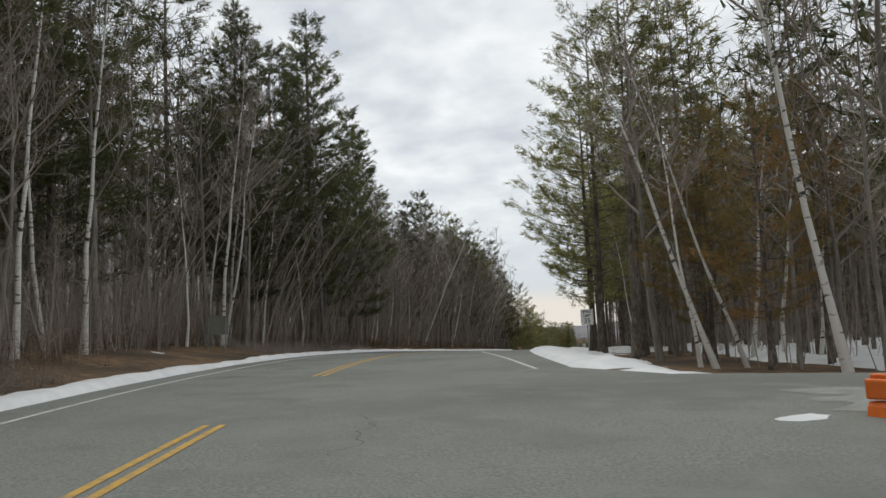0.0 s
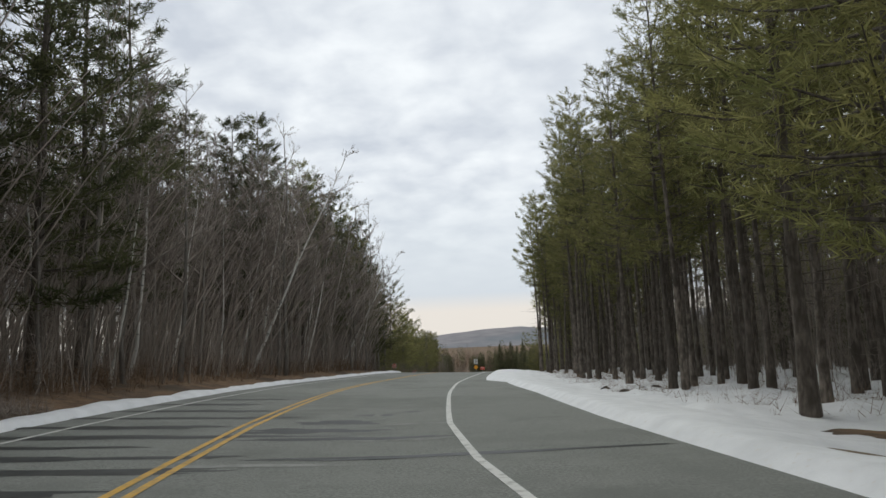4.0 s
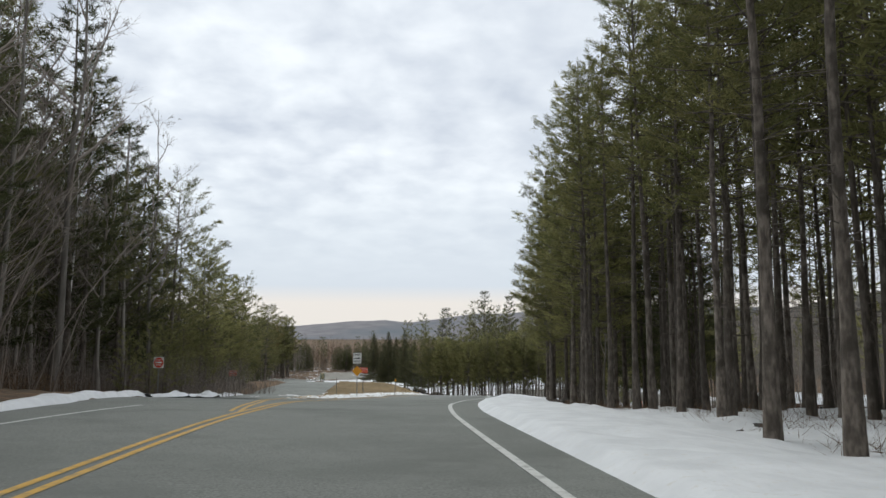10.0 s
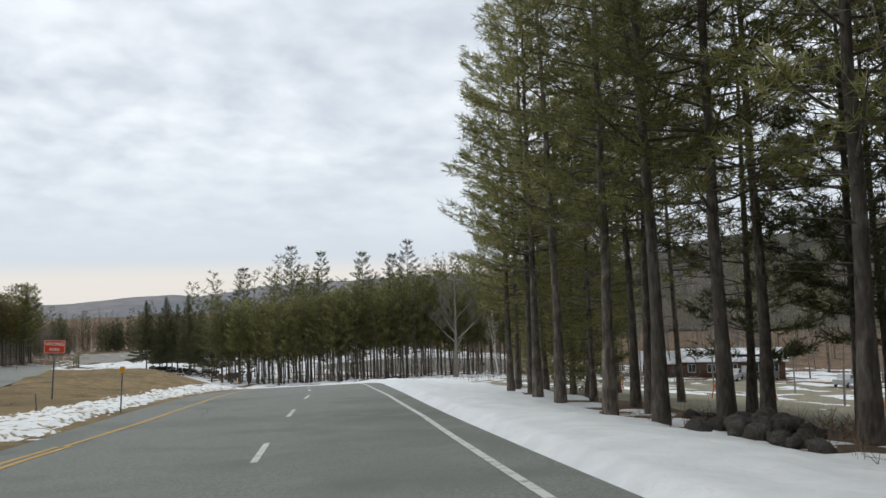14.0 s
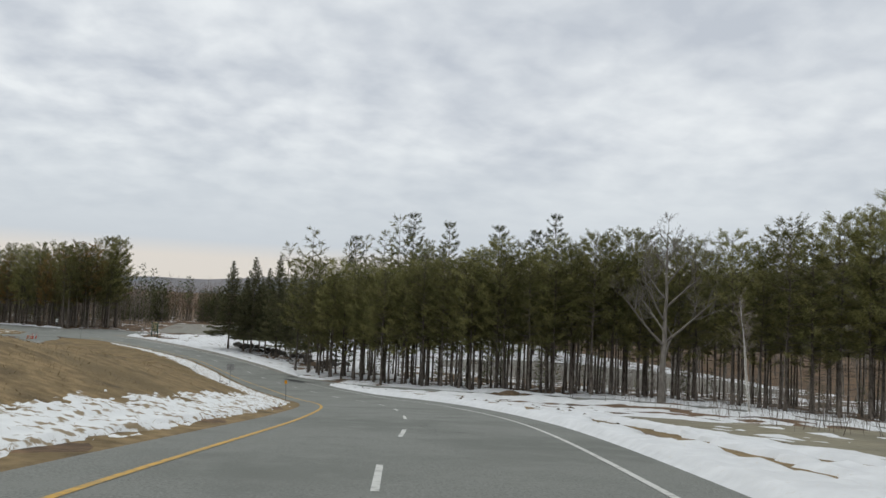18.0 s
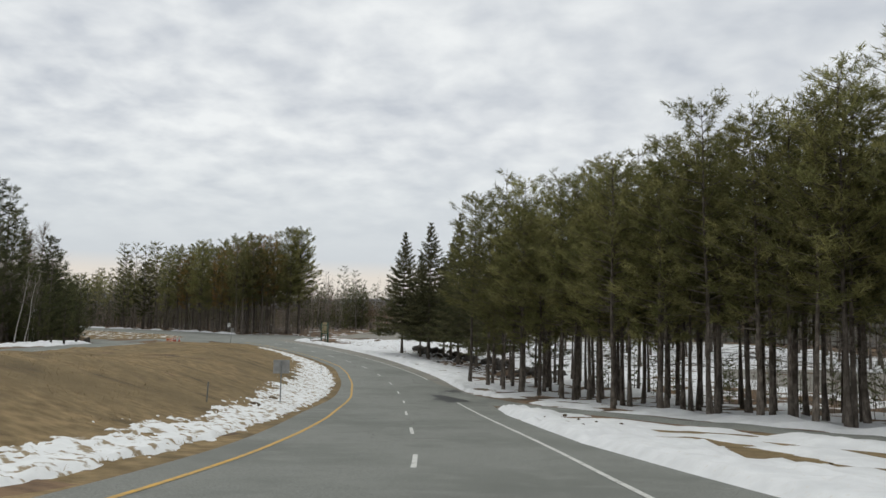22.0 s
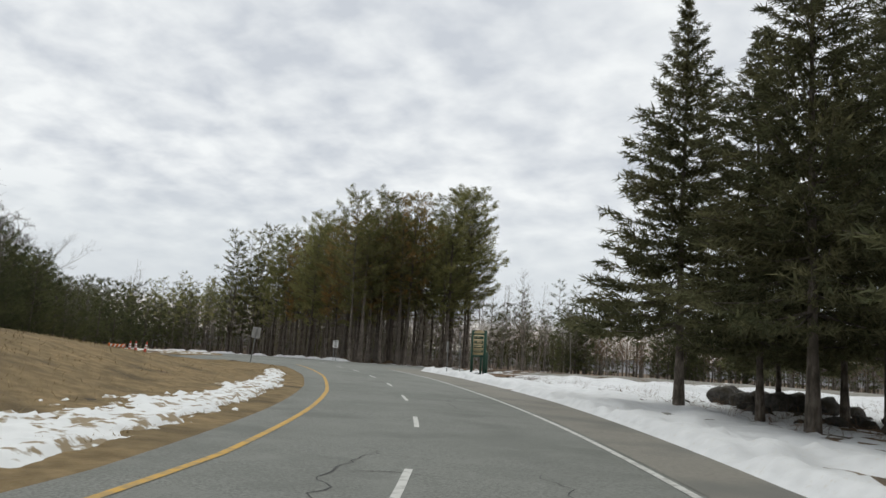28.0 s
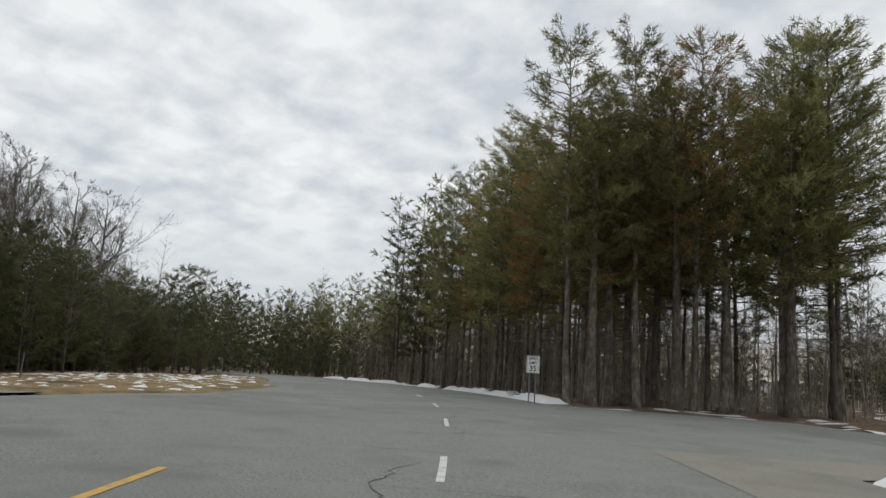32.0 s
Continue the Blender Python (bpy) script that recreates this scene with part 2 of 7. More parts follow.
M_TRIM = material("white_trim", (0.6, 0.6, 0.58), 0.7, (0.5, 0.5, 0.48), 4, 4)
M_STONE = two_scale(material("dark_stone", (0.045, 0.042, 0.038), 0.95, (0.105, 0.098, 0.090), 5, 8, 1.0, 14, 0.4), 1.6, (0.060, 0.050, 0.036))
# far ridge: the bluish haze of distance is mixed into these base colours
M_HAZE_HILL = two_scale(material("haze_tinted_wooded_hill", (0.150, 0.145, 0.155), 1.0, (0.205, 0.195, 0.200), 0.02, 8, 0.4, 0.06), 0.003, (0.125, 0.140, 0.155))
M_NEAR_HILL = two_scale(material("wooded_hillside", (0.050, 0.044, 0.038), 1.0, (0.105, 0.092, 0.080), 0.16, 10, 0.7, 0.25), 0.012, (0.048, 0.052, 0.036))
M_METAL = material("galvanised_steel", (0.32, 0.33, 0.33), 0.5, (0.22, 0.23, 0.23), 8, 4, metal=0.6)
M_SIGN_W = material("white_sign_sheet", (0.80, 0.80, 0.77), 0.45, (0.72, 0.72, 0.69), 3, 4)
M_SIGN_BACK = material("bare_sign_back", (0.36, 0.36, 0.35), 0.5, (0.28, 0.28, 0.27), 4, 4)
M_BLACK = material("black_sign_ink", (0.015, 0.015, 0.015), 0.5)
M_RED = material("red_sign_sheet", (0.70, 0.080, 0.030), 0.45, (0.62, 0.075, 0.035), 4, 4)
M_ORANGE = material("orange_plastic", (0.75, 0.16, 0.02), 0.5, (0.62, 0.14, 0.03), 4, 4)
M_AMBER = material("amber_sign_sheet", (0.80, 0.36, 0.02), 0.45, (0.72, 0.32, 0.03), 4, 4)
M_GREEN = material("green_painted_wood", (0.018, 0.060, 0.040), 0.6, (0.028, 0.075, 0.050), 5, 4)
M_CREAM = material("cream_board", (0.55, 0.44, 0.26), 0.7, (0.48, 0.38, 0.22), 4, 4)

# ---- the road's line: x, y, z every 20 m, from 60 m before the start ----
ROAD = [
    (47.2, -117.5, -1.89), (33.4, -103.1, -1.89), (22.3, -86.5, -1.89), (14.3, -68.2, -1.89), (8.2, -49.1, -1.39), (3.4, -29.8, -1.28),
    (0.3, -10.0, -1.57), (-1.7, 9.9, -2.01), (-2.1, 29.9, -2.56), (-1.6, 49.9, -3.10), (-1.0, 69.9, -3.85), (1.6, 89.7, -5.34),
    (5.1, 109.4, -6.88), (9.0, 129.0, -8.29), (13.5, 148.5, -10.09), (17.4, 168.1, -12.21), (19.0, 188.0, -14.56), (17.6, 207.9, -16.78),
    (14.4, 227.7, -18.46), (10.8, 247.4, -19.79), (5.7, 266.7, -20.29), (-2.2, 285.1, -20.30), (-12.3, 302.3, -20.13), (-23.9, 318.6, -19.91),
    (-37.1, 333.6, -19.75), (-52.0, 346.9, -19.75), (-68.4, 358.3, -19.90), (-86.1, 367.6, -20.10), (-104.8, 374.7, -20.30),
    (-124.2, 379.5, -20.45), (-144.0, 381.8, -20.60),
]
S_FIRST, S_STEP = -60.0, 20.0


def spline(knots, u):
    """Catmull-Rom through evenly spaced knots, at u in knot steps."""
    k = np.asarray(knots, float)
    u = np.clip(u, 0, len(k) - 1.001)
    i = u.astype(int)
    f = (u - i)[:, None]
    p = [k[np.clip(i + j, 0, len(k) - 1)] for j in (-1, 0, 1, 2)]
    return 0.5 * (2 * p[1] + (p[2] - p[0]) * f + (2 * p[0] - 5 * p[1] + 4 * p[2] - p[3]) * f**2 + (3 * p[1] - p[0] - 3 * p[2] + p[3]) * f**3)


REF_S = np.arange(-60.0, 539.0, 1.0)
REF = spline(ROAD, (REF_S - S_FIRST) / S_STEP)
TAN = np.gradient(REF[:, :2], axis=0)
TAN /= np.linalg.norm(TAN, axis=1)[:, None]
NRM = np.c_[TAN[:, 1], -TAN[:, 0]]


def table(s, *pairs):
    """A value along the road, from (station, value) pairs, eased."""
    xs, ys = zip(*pairs)
    return np.interp(s, xs, ys)


def ease(v):
    v = np.clip(v, 0, 1)
    return v * v * (3 - 2 * v)


def bank(s):
    return table(s, (0, 0.0), (20, 0.015), (60, 0.040), (125, 0.040), (170, 0.0))


def xy(s, d):
    """The place d metres to the right of the road's line at station s."""
    s, d = np.asarray(s, float), np.asarray(d, float)
    p = [np.interp(s, REF_S, REF[:, i]) for i in (0, 1)]
    n = [np.interp(s, REF_S, NRM[:, i]) for i in (0, 1)]
    return p[0] + n[0] * d, p[1] + n[1] * d


def road_z(s, d=0.0):
    return np.interp(s, REF_S, REF[:, 2]) + bank(s) * np.maximum(-np.asarray(d) - 0.5, 0)


def stations(x, y):
    """Station and offset of places."""
    x, y = np.ravel(x).astype(float), np.ravel(y).astype(float)
    s, d = np.empty(len(x)), np.empty(len(x))
    for a in range(0, len(x), 4000):
        b = slice(a, a + 4000)
        vx, vy = x[b, None] - REF[None, :, 0], y[b, None] - REF[None, :, 1]
        i = np.argmin(vx**2 + vy**2, axis=1)
        r = np.arange(len(i))
        al = vx[r, i] * TAN[i, 0] + vy[r, i] * TAN[i, 1]
        s[b] = REF_S[i] + al
        d[b] = vx[r, i] * NRM[i, 0] + vy[r, i] * NRM[i, 1]
    return s, d


def wave(x, y, size, seed=0):
    """Smooth noise in -1..1 from a few crossed waves."""
    g = np.random.default_rng(seed)
    out = 0
    for k in range(7):
        a, f, p = g.uniform(0, 6.283), g.uniform(0.6, 1.9) / size * 6.283, g.uniform(0, 6.283)
        out = out + np.sin((x * np.cos(a) + y * np.sin(a)) * f + p + 1.3 * np.sin((y * np.cos(a) - x * np.sin(a)) * f * 0.7 + p * 2))
    return out / 7 * 1.6


def left_branch(s):
    """Offset of the other carriageway's middle, which parts from the road and comes back to it."""
    return table(s, (130, -6.5), (150, -9.0), (168, -13.5), (198, -19), (230, -26), (270, -33.5), (310, -39), (335, -38), (350, -35), (365, -30), (377, -27), (390, -22), (404, -14.5), (420, -9.5), (440, -6))


def ground_z(x, y, rough=True):
    """The height of the bare ground."""
    shape = np.shape(x)
    s, d = stations(x, y)
    x, y = np.ravel(x), np.ravel(y)
    z = np.interp(s, REF_S, REF[:, 2])
    a = np.abs(d)
    # left: a low bank along the woods, then the grassy mound between the carriageways
    z = z + np.where(d < 0, bank(s) * np.minimum(a, 10) + (0.17 * np.clip(a - 9.6, 0, 4.5) + 0.06 * np.clip(a - 14, 0, 16)) * table(s, (120, 1), (160, 0)), 0)
    mound = table(s, (195, 0), (235, 1), (330, 1), (372, 0.70), (400, 0))
    z = z + np.where(d < 0, mound * 2.4 * ease((a - 6.2) / 10.5), 0)
    z = z - np.where(d < 0, table(s, (395, 0), (425, 1)) * 0.03 * np.clip(a - 9, 0, 20), 0)
    # right: the ground falls off gently towards the field
    fall = table(s, (150, 0), (200, 1), (260, 1), (300, 0.3), (330, 0))
    z = z - np.where(d > 0, fall * 0.4 * ease((a - 5) / 12), 0)
    z = z - np.where(d > 0, table(s, (-60, 0.6), (30, 0.6), (60, 0.4), (190, 0.45), (212, 0.2), (228, 0)) * ease((a - 5.0) / 4), 0)
    z = z - np.where(d > 0, table(s, (150, 0), (178, 1), (235, 1), (264, 0.3), (285, 0)) * 0.10 * np.clip(a - 11, 0, 45), 0)
    edge = ease((a - 9) / 10)
    if rough:
        z = z + edge * (0.18 * wave(x, y, 9, 3) + 0.08 * wave(x, y, 3.2, 4))
    # far off, the land evens out to a valley floor and rises again
    yard = np.where(d > 0, table(s, (150, 0), (210, 1), (330, 1), (380, 0)), 0)
    z = z - yard * 0.045 * np.clip(a - 34, 0, 100)
    far = ease((a - 70) / 160)
    z = z * (1 - far) + far * np.where(d > 0, -23.0, -17.0)
    return z.reshape(shape)


# ---- mesh helpers ----
def mesh_from(name, verts, faces, mat, smooth=False):
    """A mesh from arrays of places and of triangles or quads."""
    verts, faces = np.asarray(verts, np.float32), np.asarray(faces, np.int32)
    me = bpy.data.meshes.new(name)
    n, k = faces.shape
    me.vertices.add(len(verts)); me.vertices.foreach_set("co", verts.ravel())
    me.loops.add(n * k); me.loops.foreach_set("vertex_index", faces.ravel())
    me.polygons.add(n); me.polygons.foreach_set("loop_start", np.arange(0, n * k, k, dtype=np.int32))
    if smooth:
        me.polygons.foreach_set("use_smooth", np.ones(n, bool))
    me.update(calc_edges=True)
    for m in mat if isinstance(mat, (list, tuple)) else [mat]:
        me.materials.append(m)
    return me


def join(pieces):
    """Pieces of (verts, triangles) as one."""
    vs, fs, n = [], [], 0
    for v, f in pieces:
        vs.append(v); fs.append(f + n); n += len(v)
    return np.concatenate(vs), np.concatenate(fs)


def grid_faces(nu, nv):
    i = np.arange(nu - 1)[:, None] * nv + np.arange(nv - 1)[None]
    return np.stack([i, i + nv, i + nv + 1, i + 1], -1).reshape(-1, 4)


def tube(points, radii, sides=6):
    """A tapered limb through points, as triangles."""
    p = np.asarray(points, float)
    r = np.asarray(radii, float)
    t = np.gradient(p, axis=0)
    t /= np.linalg.norm(t, axis=1)[:, None] + 1e-9
    ref = np.where(np.abs(t[:, 2:3]) > 0.9, [[1.0, 0, 0]], [[0, 0, 1.0]])
    u = np.cross(t, ref); u /= np.linalg.norm(u, axis=1)[:, None] + 1e-9
    w = np.cross(t, u)
    a = np.arange(sides) / sides * 6.2832
    v = p[:, None] + r[:, None, None] * (u[:, None] * np.cos(a)[None, :, None] + w[:, None] * np.sin(a)[None, :, None])
    q = []
    for i in range(len(p) - 1):
        for k in range(sides):
            b, c = i * sides + k, i * sides + (k + 1) % sides
            q += [(b, c, c + sides), (b, c + sides, b + sides)]
    return v.reshape(-1, 3), np.array(q, int)


def part(name, me, parent, label=""):
    ob = new(name, me)
    ob.parent = parent
    if label:
        ob["label"] = label
    return ob


def box(cx, cy, cz, sx, sy, sz):
    v = np.array([[x, y, z] for x in (-1, 1) for y in (-1, 1) for z in (-1, 1)], float) * [sx / 2, sy / 2, sz / 2] + [cx, cy, cz]
    f = np.array([(0, 1, 3, 2), (4, 6, 7, 5), (0, 4, 5, 1), (2, 3, 7, 6), (0, 2, 6, 4), (1, 5, 7, 3)])
    return v, f


def strip(name, s0, s1, left, right, lift, mat, ds=2.0, nd=2, label="", on_ground=False):
    """A ribbon along the road between two offsets."""
    s = np.linspace(s0, s1, max(2, int((s1 - s0) / ds) + 1))
    l, r = (f(s) if callable(f) else np.full(len(s), float(f)) for f in (left, right))
    d = l[:, None] + (r - l)[:, None] * np.linspace(0, 1, nd)[None]
    ss = np.repeat(s[:, None], nd, 1)
    x, y = xy(ss, d)
    z = (ground_z(x, y, False) if on_ground else road_z(ss, d)) + lift
    me = mesh_from(name, np.stack([x, y, z], -1).reshape(-1, 3), grid_faces(len(s), nd)[:, ::-1], mat, True)
    return new(name, me)


# ---- ground, road and markings ----
def right_edge(s):
    return table(s, (-60, 5), (-2, 5), (4, 16), (14, 14), (18, 6.0), (22, 4.3), (41, 4.5), (60, 4.6), (72, 5.0), (86, 4.8), (92, 3.6), (109, 3.25), (123, 3.0), (140, 2.9), (150, 3.1),
                 (161, 3.2), (180, 3.7), (200, 4.1), (217, 4.4), (245, 4.6), (275, 5.4), (286, 4.2), (300, 4.0), (312, 4.6), (330, 4.4), (354, 5.0), (373, 6.0), (395, 6.4), (408, 6.4), (413, 18), (428, 16), (433, 5.5), (539, 5.0))


def left_edge(s):
    return table(s, (-60, -8.0), (0, -8.0), (50, -8.2), (130, -8.4), (140, -9.6), (150, -12.6), (163, -16.6), (165.5, -8.0), (168, -6.3), (200, -6.0), (300, -5.9), (340, -5.2), (352, -4.3), (375, -4.25), (385, -4.6), (398, -5.6), (404, -9), (440, -9.5), (539, -9))


def yellow_line(s):
    return table(s, (-60, -3.1), (50, -3.1), (60, -3.4), (90, -3.6), (140, -3.8), (150, -4.6), (170, -5.4), (180, -5.1), (188, -4.5), (196, -4.2), (208, -4.3), (240, -4.7), (263, -4.8), (272, -4.9), (285, -4.75), (297, -4.4), (325, -4.5), (338, -4.3), (354, -3.3), (372, -3.25), (386, -3.5), (404, -4.4))


def white_line(s):
    return table(s, (18, 3.4), (30, 3.0), (38, 2.5), (46, 1.7), (54, 1.2), (60, 1.15), (68, 1.5), (80, 1.9), (106, 2.1), (123, 2.05), (137, 1.95), (148, 2.0), (161, 2.2), (170, 2.5), (184, 3.1), (194, 3.25), (220, 3.2), (261, 3.3), (287, 2.9), (311, 2.5), (340, 3.2), (391, 3.5), (404, 3.2))


def lane_dash(s):
    return table(s, (170, -0.9), (182, -0.6), (200, 0.2), (215, -0.5), (226, -1.2), (247, -1.0), (265, -0.7), (289, -0.9), (322, -0.9), (341, -0.9), (355, -0.5), (381, -0.3), (395, -0.6), (408, -0.9), (440, -1.0))


def sheet(name, xs, ys, zf, mat):
    gx, gy = np.meshgrid(xs, ys, indexing="ij")
    z = zf(gx, gy)
    return new(name, mesh_from(name, np.stack([gx, gy, z], -1).reshape(-1, 3), grid_faces(len(xs), len(ys)), mat, True))


def spaced(a, b, fine_a, fine_b, step):
    """Grid lines: fine between two bounds, wider and wider outside."""
    out = list(np.arange(fine_a, fine_b + 0.01, step))
    w, p = step, fine_a
    while p > a:
        w *= 1.25; p -= w; out.insert(0, p)
    w, p = step, fine_b
    while p < b:
        w *= 1.25; p += w; out.append(p)
    return np.array(out)


def ground_under(x, y):
    s, d = stations(x, y)
    on = (d > left_edge(s) - 0.2) & (d < right_edge(s) + 0.2)
    br = np.abs(d - left_branch(s)) < 3.8
    br &= (s > 156) & (s < 442)
    return ground_z(x, y) - 0.30 * (on | br).reshape(np.shape(x))


ground = sheet("ground", spaced(-3500, 3500, -90, 80, 1.7), spaced(-2500, 4500, -100, 450, 1.7), ground_under, M_LITTER)
tagged(ground, "brown leaf litter and thawing winter ground", "ground", kind="structure")
road = strip("road", -60, 538, left_edge, right_edge, 0.0, M_ASPHALT, 1.0, 14)
tagged(road, "worn grey asphalt road with fine cracks", "road", kind="structure")
branch = strip("road_branch", 156, 441, lambda s: left_branch(s) - 4.0, lambda s: left_branch(s) + 4.0, 0.03, M_ASPHALT, 2.0, 5, on_ground=True)
for v in range(0, len(branch.data.vertices), 5):
    branch.data.vertices[v].co.z -= 0.12
    branch.data.vertices[v + 4].co.z -= 0.12
tagged(branch, "grey asphalt carriageway curving behind the grass mound", "road", kind="structure")


def verge(name, s0, s1, edge, side, width, mat, label):
    """The shoulder: from the pavement's edge out to the open ground."""
    s = np.arange(s0, s1 + 0.1, 1.0)
    q = np.linspace(0, 1, 5)
    d = edge(s)[:, None] + side * (q[None] * width - 0.15)
    ss = np.repeat(s[:, None], 5, 1)
    x, y = xy(ss, d)
    z = (road_z(ss, d) - 0.025) * (1 - q) + (ground_z(x, y) + 0.05) * q + 0.02 * wave(x, y, 1.3, 9) * q
    f = grid_faces(len(s), 5)
    return tagged(new(name, mesh_from(name, np.stack([x, y, z], -1).reshape(-1, 3), f[:, ::-1] if side > 0 else f, mat, True)), label, "verge", kind="structure")


verge("verge", -60, 410, right_edge, 1, 2.6, M_SOIL, "thawed brown soil beside the road")
verge("verge", 433, 538, right_edge, 1, 2.6, M_SOIL, "thawed brown soil beside the road")
o = strip("verge_grass", 224, 292, lambda s: right_edge(s) + 1.2, lambda s: right_edge(s) + 9.5, 0.035, M_GRASS, 1.0, 14, on_ground=True)
tagged(o, "flattened tan grass showing through the thawing snow", "grass", kind="stuff")
verge("verge", -60, 163, left_edge, -1, 3.0, M_LITTER, "brown leaf litter beside the far lane")
verge("verge", 166, 402, left_edge, -1, 1.6, M_GRASS, "muddy tan grass at the foot of the mound")
verge("verge", 437, 538, left_edge, -1, 2.6, M_SOIL, "thawed brown soil beside the road")
o = strip("sandy_shoulder", 322, 411, lambda s: table(s, (322, 4.4), (332, 3.3), (391, 3.7), (411, 3.5)), lambda s: right_edge(s) + 0.02, 0.006, M_SAND, 1.0, 4)
tagged(o, "dusty sand washed over the road's shoulder", "shoulder", kind="structure")


def sink_rim(ob, nu, nv, depth):
    """Lets the rim of a laid sheet run into the ground."""
    for i in range(nu):
        for j in range(nv):
            if i in (0, nu - 1) or j in (0, nv - 1):
                ob.data.vertices[i * nv + j].co.z -= depth


o = strip("field", 152, 262, lambda s: table(s, (152, 26), (168, 18), (186, 13.0)), 75, 0.16, M_FIELD, 2.0, 24, on_ground=True)
sink_rim(o, len(o.data.vertices) // 24, 24, 0.6)
tagged(o, "dull olive thawed field by the house", "field", kind="structure")
for off in (-0.13, 0.13):
    o = strip("centre_line", 22, 182, lambda s: yellow_line(s) + off - 0.06, lambda s: yellow_line(s) + off + 0.06, 0.008, M_YELLOW, 1.0)
    tagged(o, "worn double yellow centre line", "road marking", kind="structure")
    o = strip("centre_line", 6, 12, lambda s: yellow_line(s) + off - 0.06, lambda s: yellow_line(s) + off + 0.06, 0.008, M_YELLOW, 1.0)
    tagged(o, "worn double yellow centre line", "road marking", kind="structure")
    o = strip("centre_line", 163, 186, lambda s: table(s, (153, -6.9), (180, -12.0), (190, -13.6)) + off - 0.06, lambda s: table(s, (153, -6.9), (180, -12.0), (190, -13.6)) + off + 0.06, 0.05, M_YELLOW, 1.0, on_ground=True)
    tagged(o, "double yellow line of the branching carriageway", "road marking", kind="structure")
    o = strip("centre_line", 138, 163, lambda s: table(s, (138, -4.1), (145, -5.2), (153, -6.9), (180, -12.0)) + off - 0.06, lambda s: table(s, (138, -4.1), (145, -5.2), (153, -6.9), (180, -12.0)) + off + 0.06, 0.008, M_YELLOW, 1.0)
    tagged(o, "double yellow line of the branching carriageway", "road marking", kind="structure")
o = strip("edge_line", 182, 404, lambda s: yellow_line(s) - 0.07, lambda s: yellow_line(s) + 0.07, 0.008, M_YELLOW, 1.0)
tagged(o, "yellow edge line along the grass mound", "road marking", kind="structure")
for a, b in ((22, 311), (336, 404)):
    o = strip("edge_line", a, b, lambda s: white_line(s) - 0.07, lambda s: white_line(s) + 0.07, 0.008, M_WHITE, 1.0)
    tagged(o, "worn white edge line", "road marking", kind="structure")
o = strip("edge_line", -20, 140, lambda s: table(s, (-20, -6.9), (60, -7.2), (140, -7.4)) - 0.06, lambda s: table(s, (-20, -6.9), (60, -7.2), (140, -7.4)) + 0.06, 0.008, M_WHITE, 1.0)
tagged(o, "thin white edge line of the far lane", "road marking", kind="structure")
for c in (178.5, 187.9, 196.8, 205.8, 214.8, 223.9, 233.0, 242.2, 251.5, 260.9, 270.3, 280.4, 290.0, 300.2, 311.0, 321.5, 331.6, 341.9, 352.2, 361.3, 370.5, 380.0, 388.8, 397.4, 405.9, 415.2, 424.6, 434.0):
    o = strip("lane_dash", c - 1.45, c + 1.45, lambda s: lane_dash(s) - 0.06, lambda s: lane_dash(s) + 0.06, 0.008, M_WHITE, 1.0)
    tagged(o, "white lane dash", "road marking", group="lane dashes", kind="structure")


def outer_edge(s):
    """Offset of the asphalt's outer rim where the branch road widens into the junction."""
    return table(s, (369, -31.0), (377, -31.4), (389, -31.4), (406, -30.3), (425, -26.8), (443, -21.4), (459, -15.3), (473, -9.0))


o = strip("road_junction", 369, 428, outer_edge, lambda s: np.maximum(left_branch(s) - 3.5, outer_edge(s) + 0.3), 0.026, M_ASPHALT, 1.0, 12, on_ground=True)
tagged(o, "wide grey asphalt apron where the branch road joins", "road", kind="structure")
for off in (-3.4, 3.35):
    o = strip("edge_line", 318, 376, lambda s: left_branch(s) + off - 0.07, lambda s: left_branch(s) + off + 0.07, 0.05, M_WHITE, 1.0, on_ground=True)
    tagged(o, "worn white edge line of the branch road", "road marking", kind="structure")
ISLAND_R = ((418, -13.0), (422, -9.0), (435, -7.5), (440, -9.3), (470, -9.3))
ISLAND_L = ((418, -14.5), (422, -21), (427, -26), (470, -26))
o = strip("island_grass", 418, 468, lambda s: table(s, *ISLAND_L), lambda s: table(s, *ISLAND_R), 0.09, M_GRASS, 1.0, 14, on_ground=True)
sink_rim(o, len(o.data.vertices) // 14, 14, 0.12)
o.data.shade_flat()
tagged(o, "flattened tan grass on the junction island", "grass", kind="stuff")
o = strip("island_snow", 421, 466, lambda s: table(s, *ISLAND_L) + 1.5, lambda s: table(s, *ISLAND_R) - 0.8, 0.0, M_THIN_SNOW, 0.4, 40, on_ground=True)
for v in o.data.vertices:
    w = np.array([v.co.x]), np.array([v.co.y])
    v.co.z += 0.035 + float(0.10 * wave(w[0], w[1] * 2.2, 3.0, 46)[0] + 0.06 * wave(*w, 0.9, 47)[0])
sink_rim(o, len(o.data.vertices) // 40, 40, 0.3)
tagged(o, "streaks of thin melting snow on the junction island", "snow", kind="stuff")
# ---- snow ----
DRIVE = np.stack(xy(*np.array([(321, 3.0), (313, 4.8), (308.5, 5.6), (304.5, 7.4), (301.0, 10.0), (296.5, 12.0), (292.5, 14.4), (288.0, 18.6), (283, 25.0), (277.5, 31.6), (272.5, 35), (262, 44)]).T), -1)
DRIVE_U = np.r_[0, np.cumsum(np.hypot(*np.diff(DRIVE, axis=0).T))]


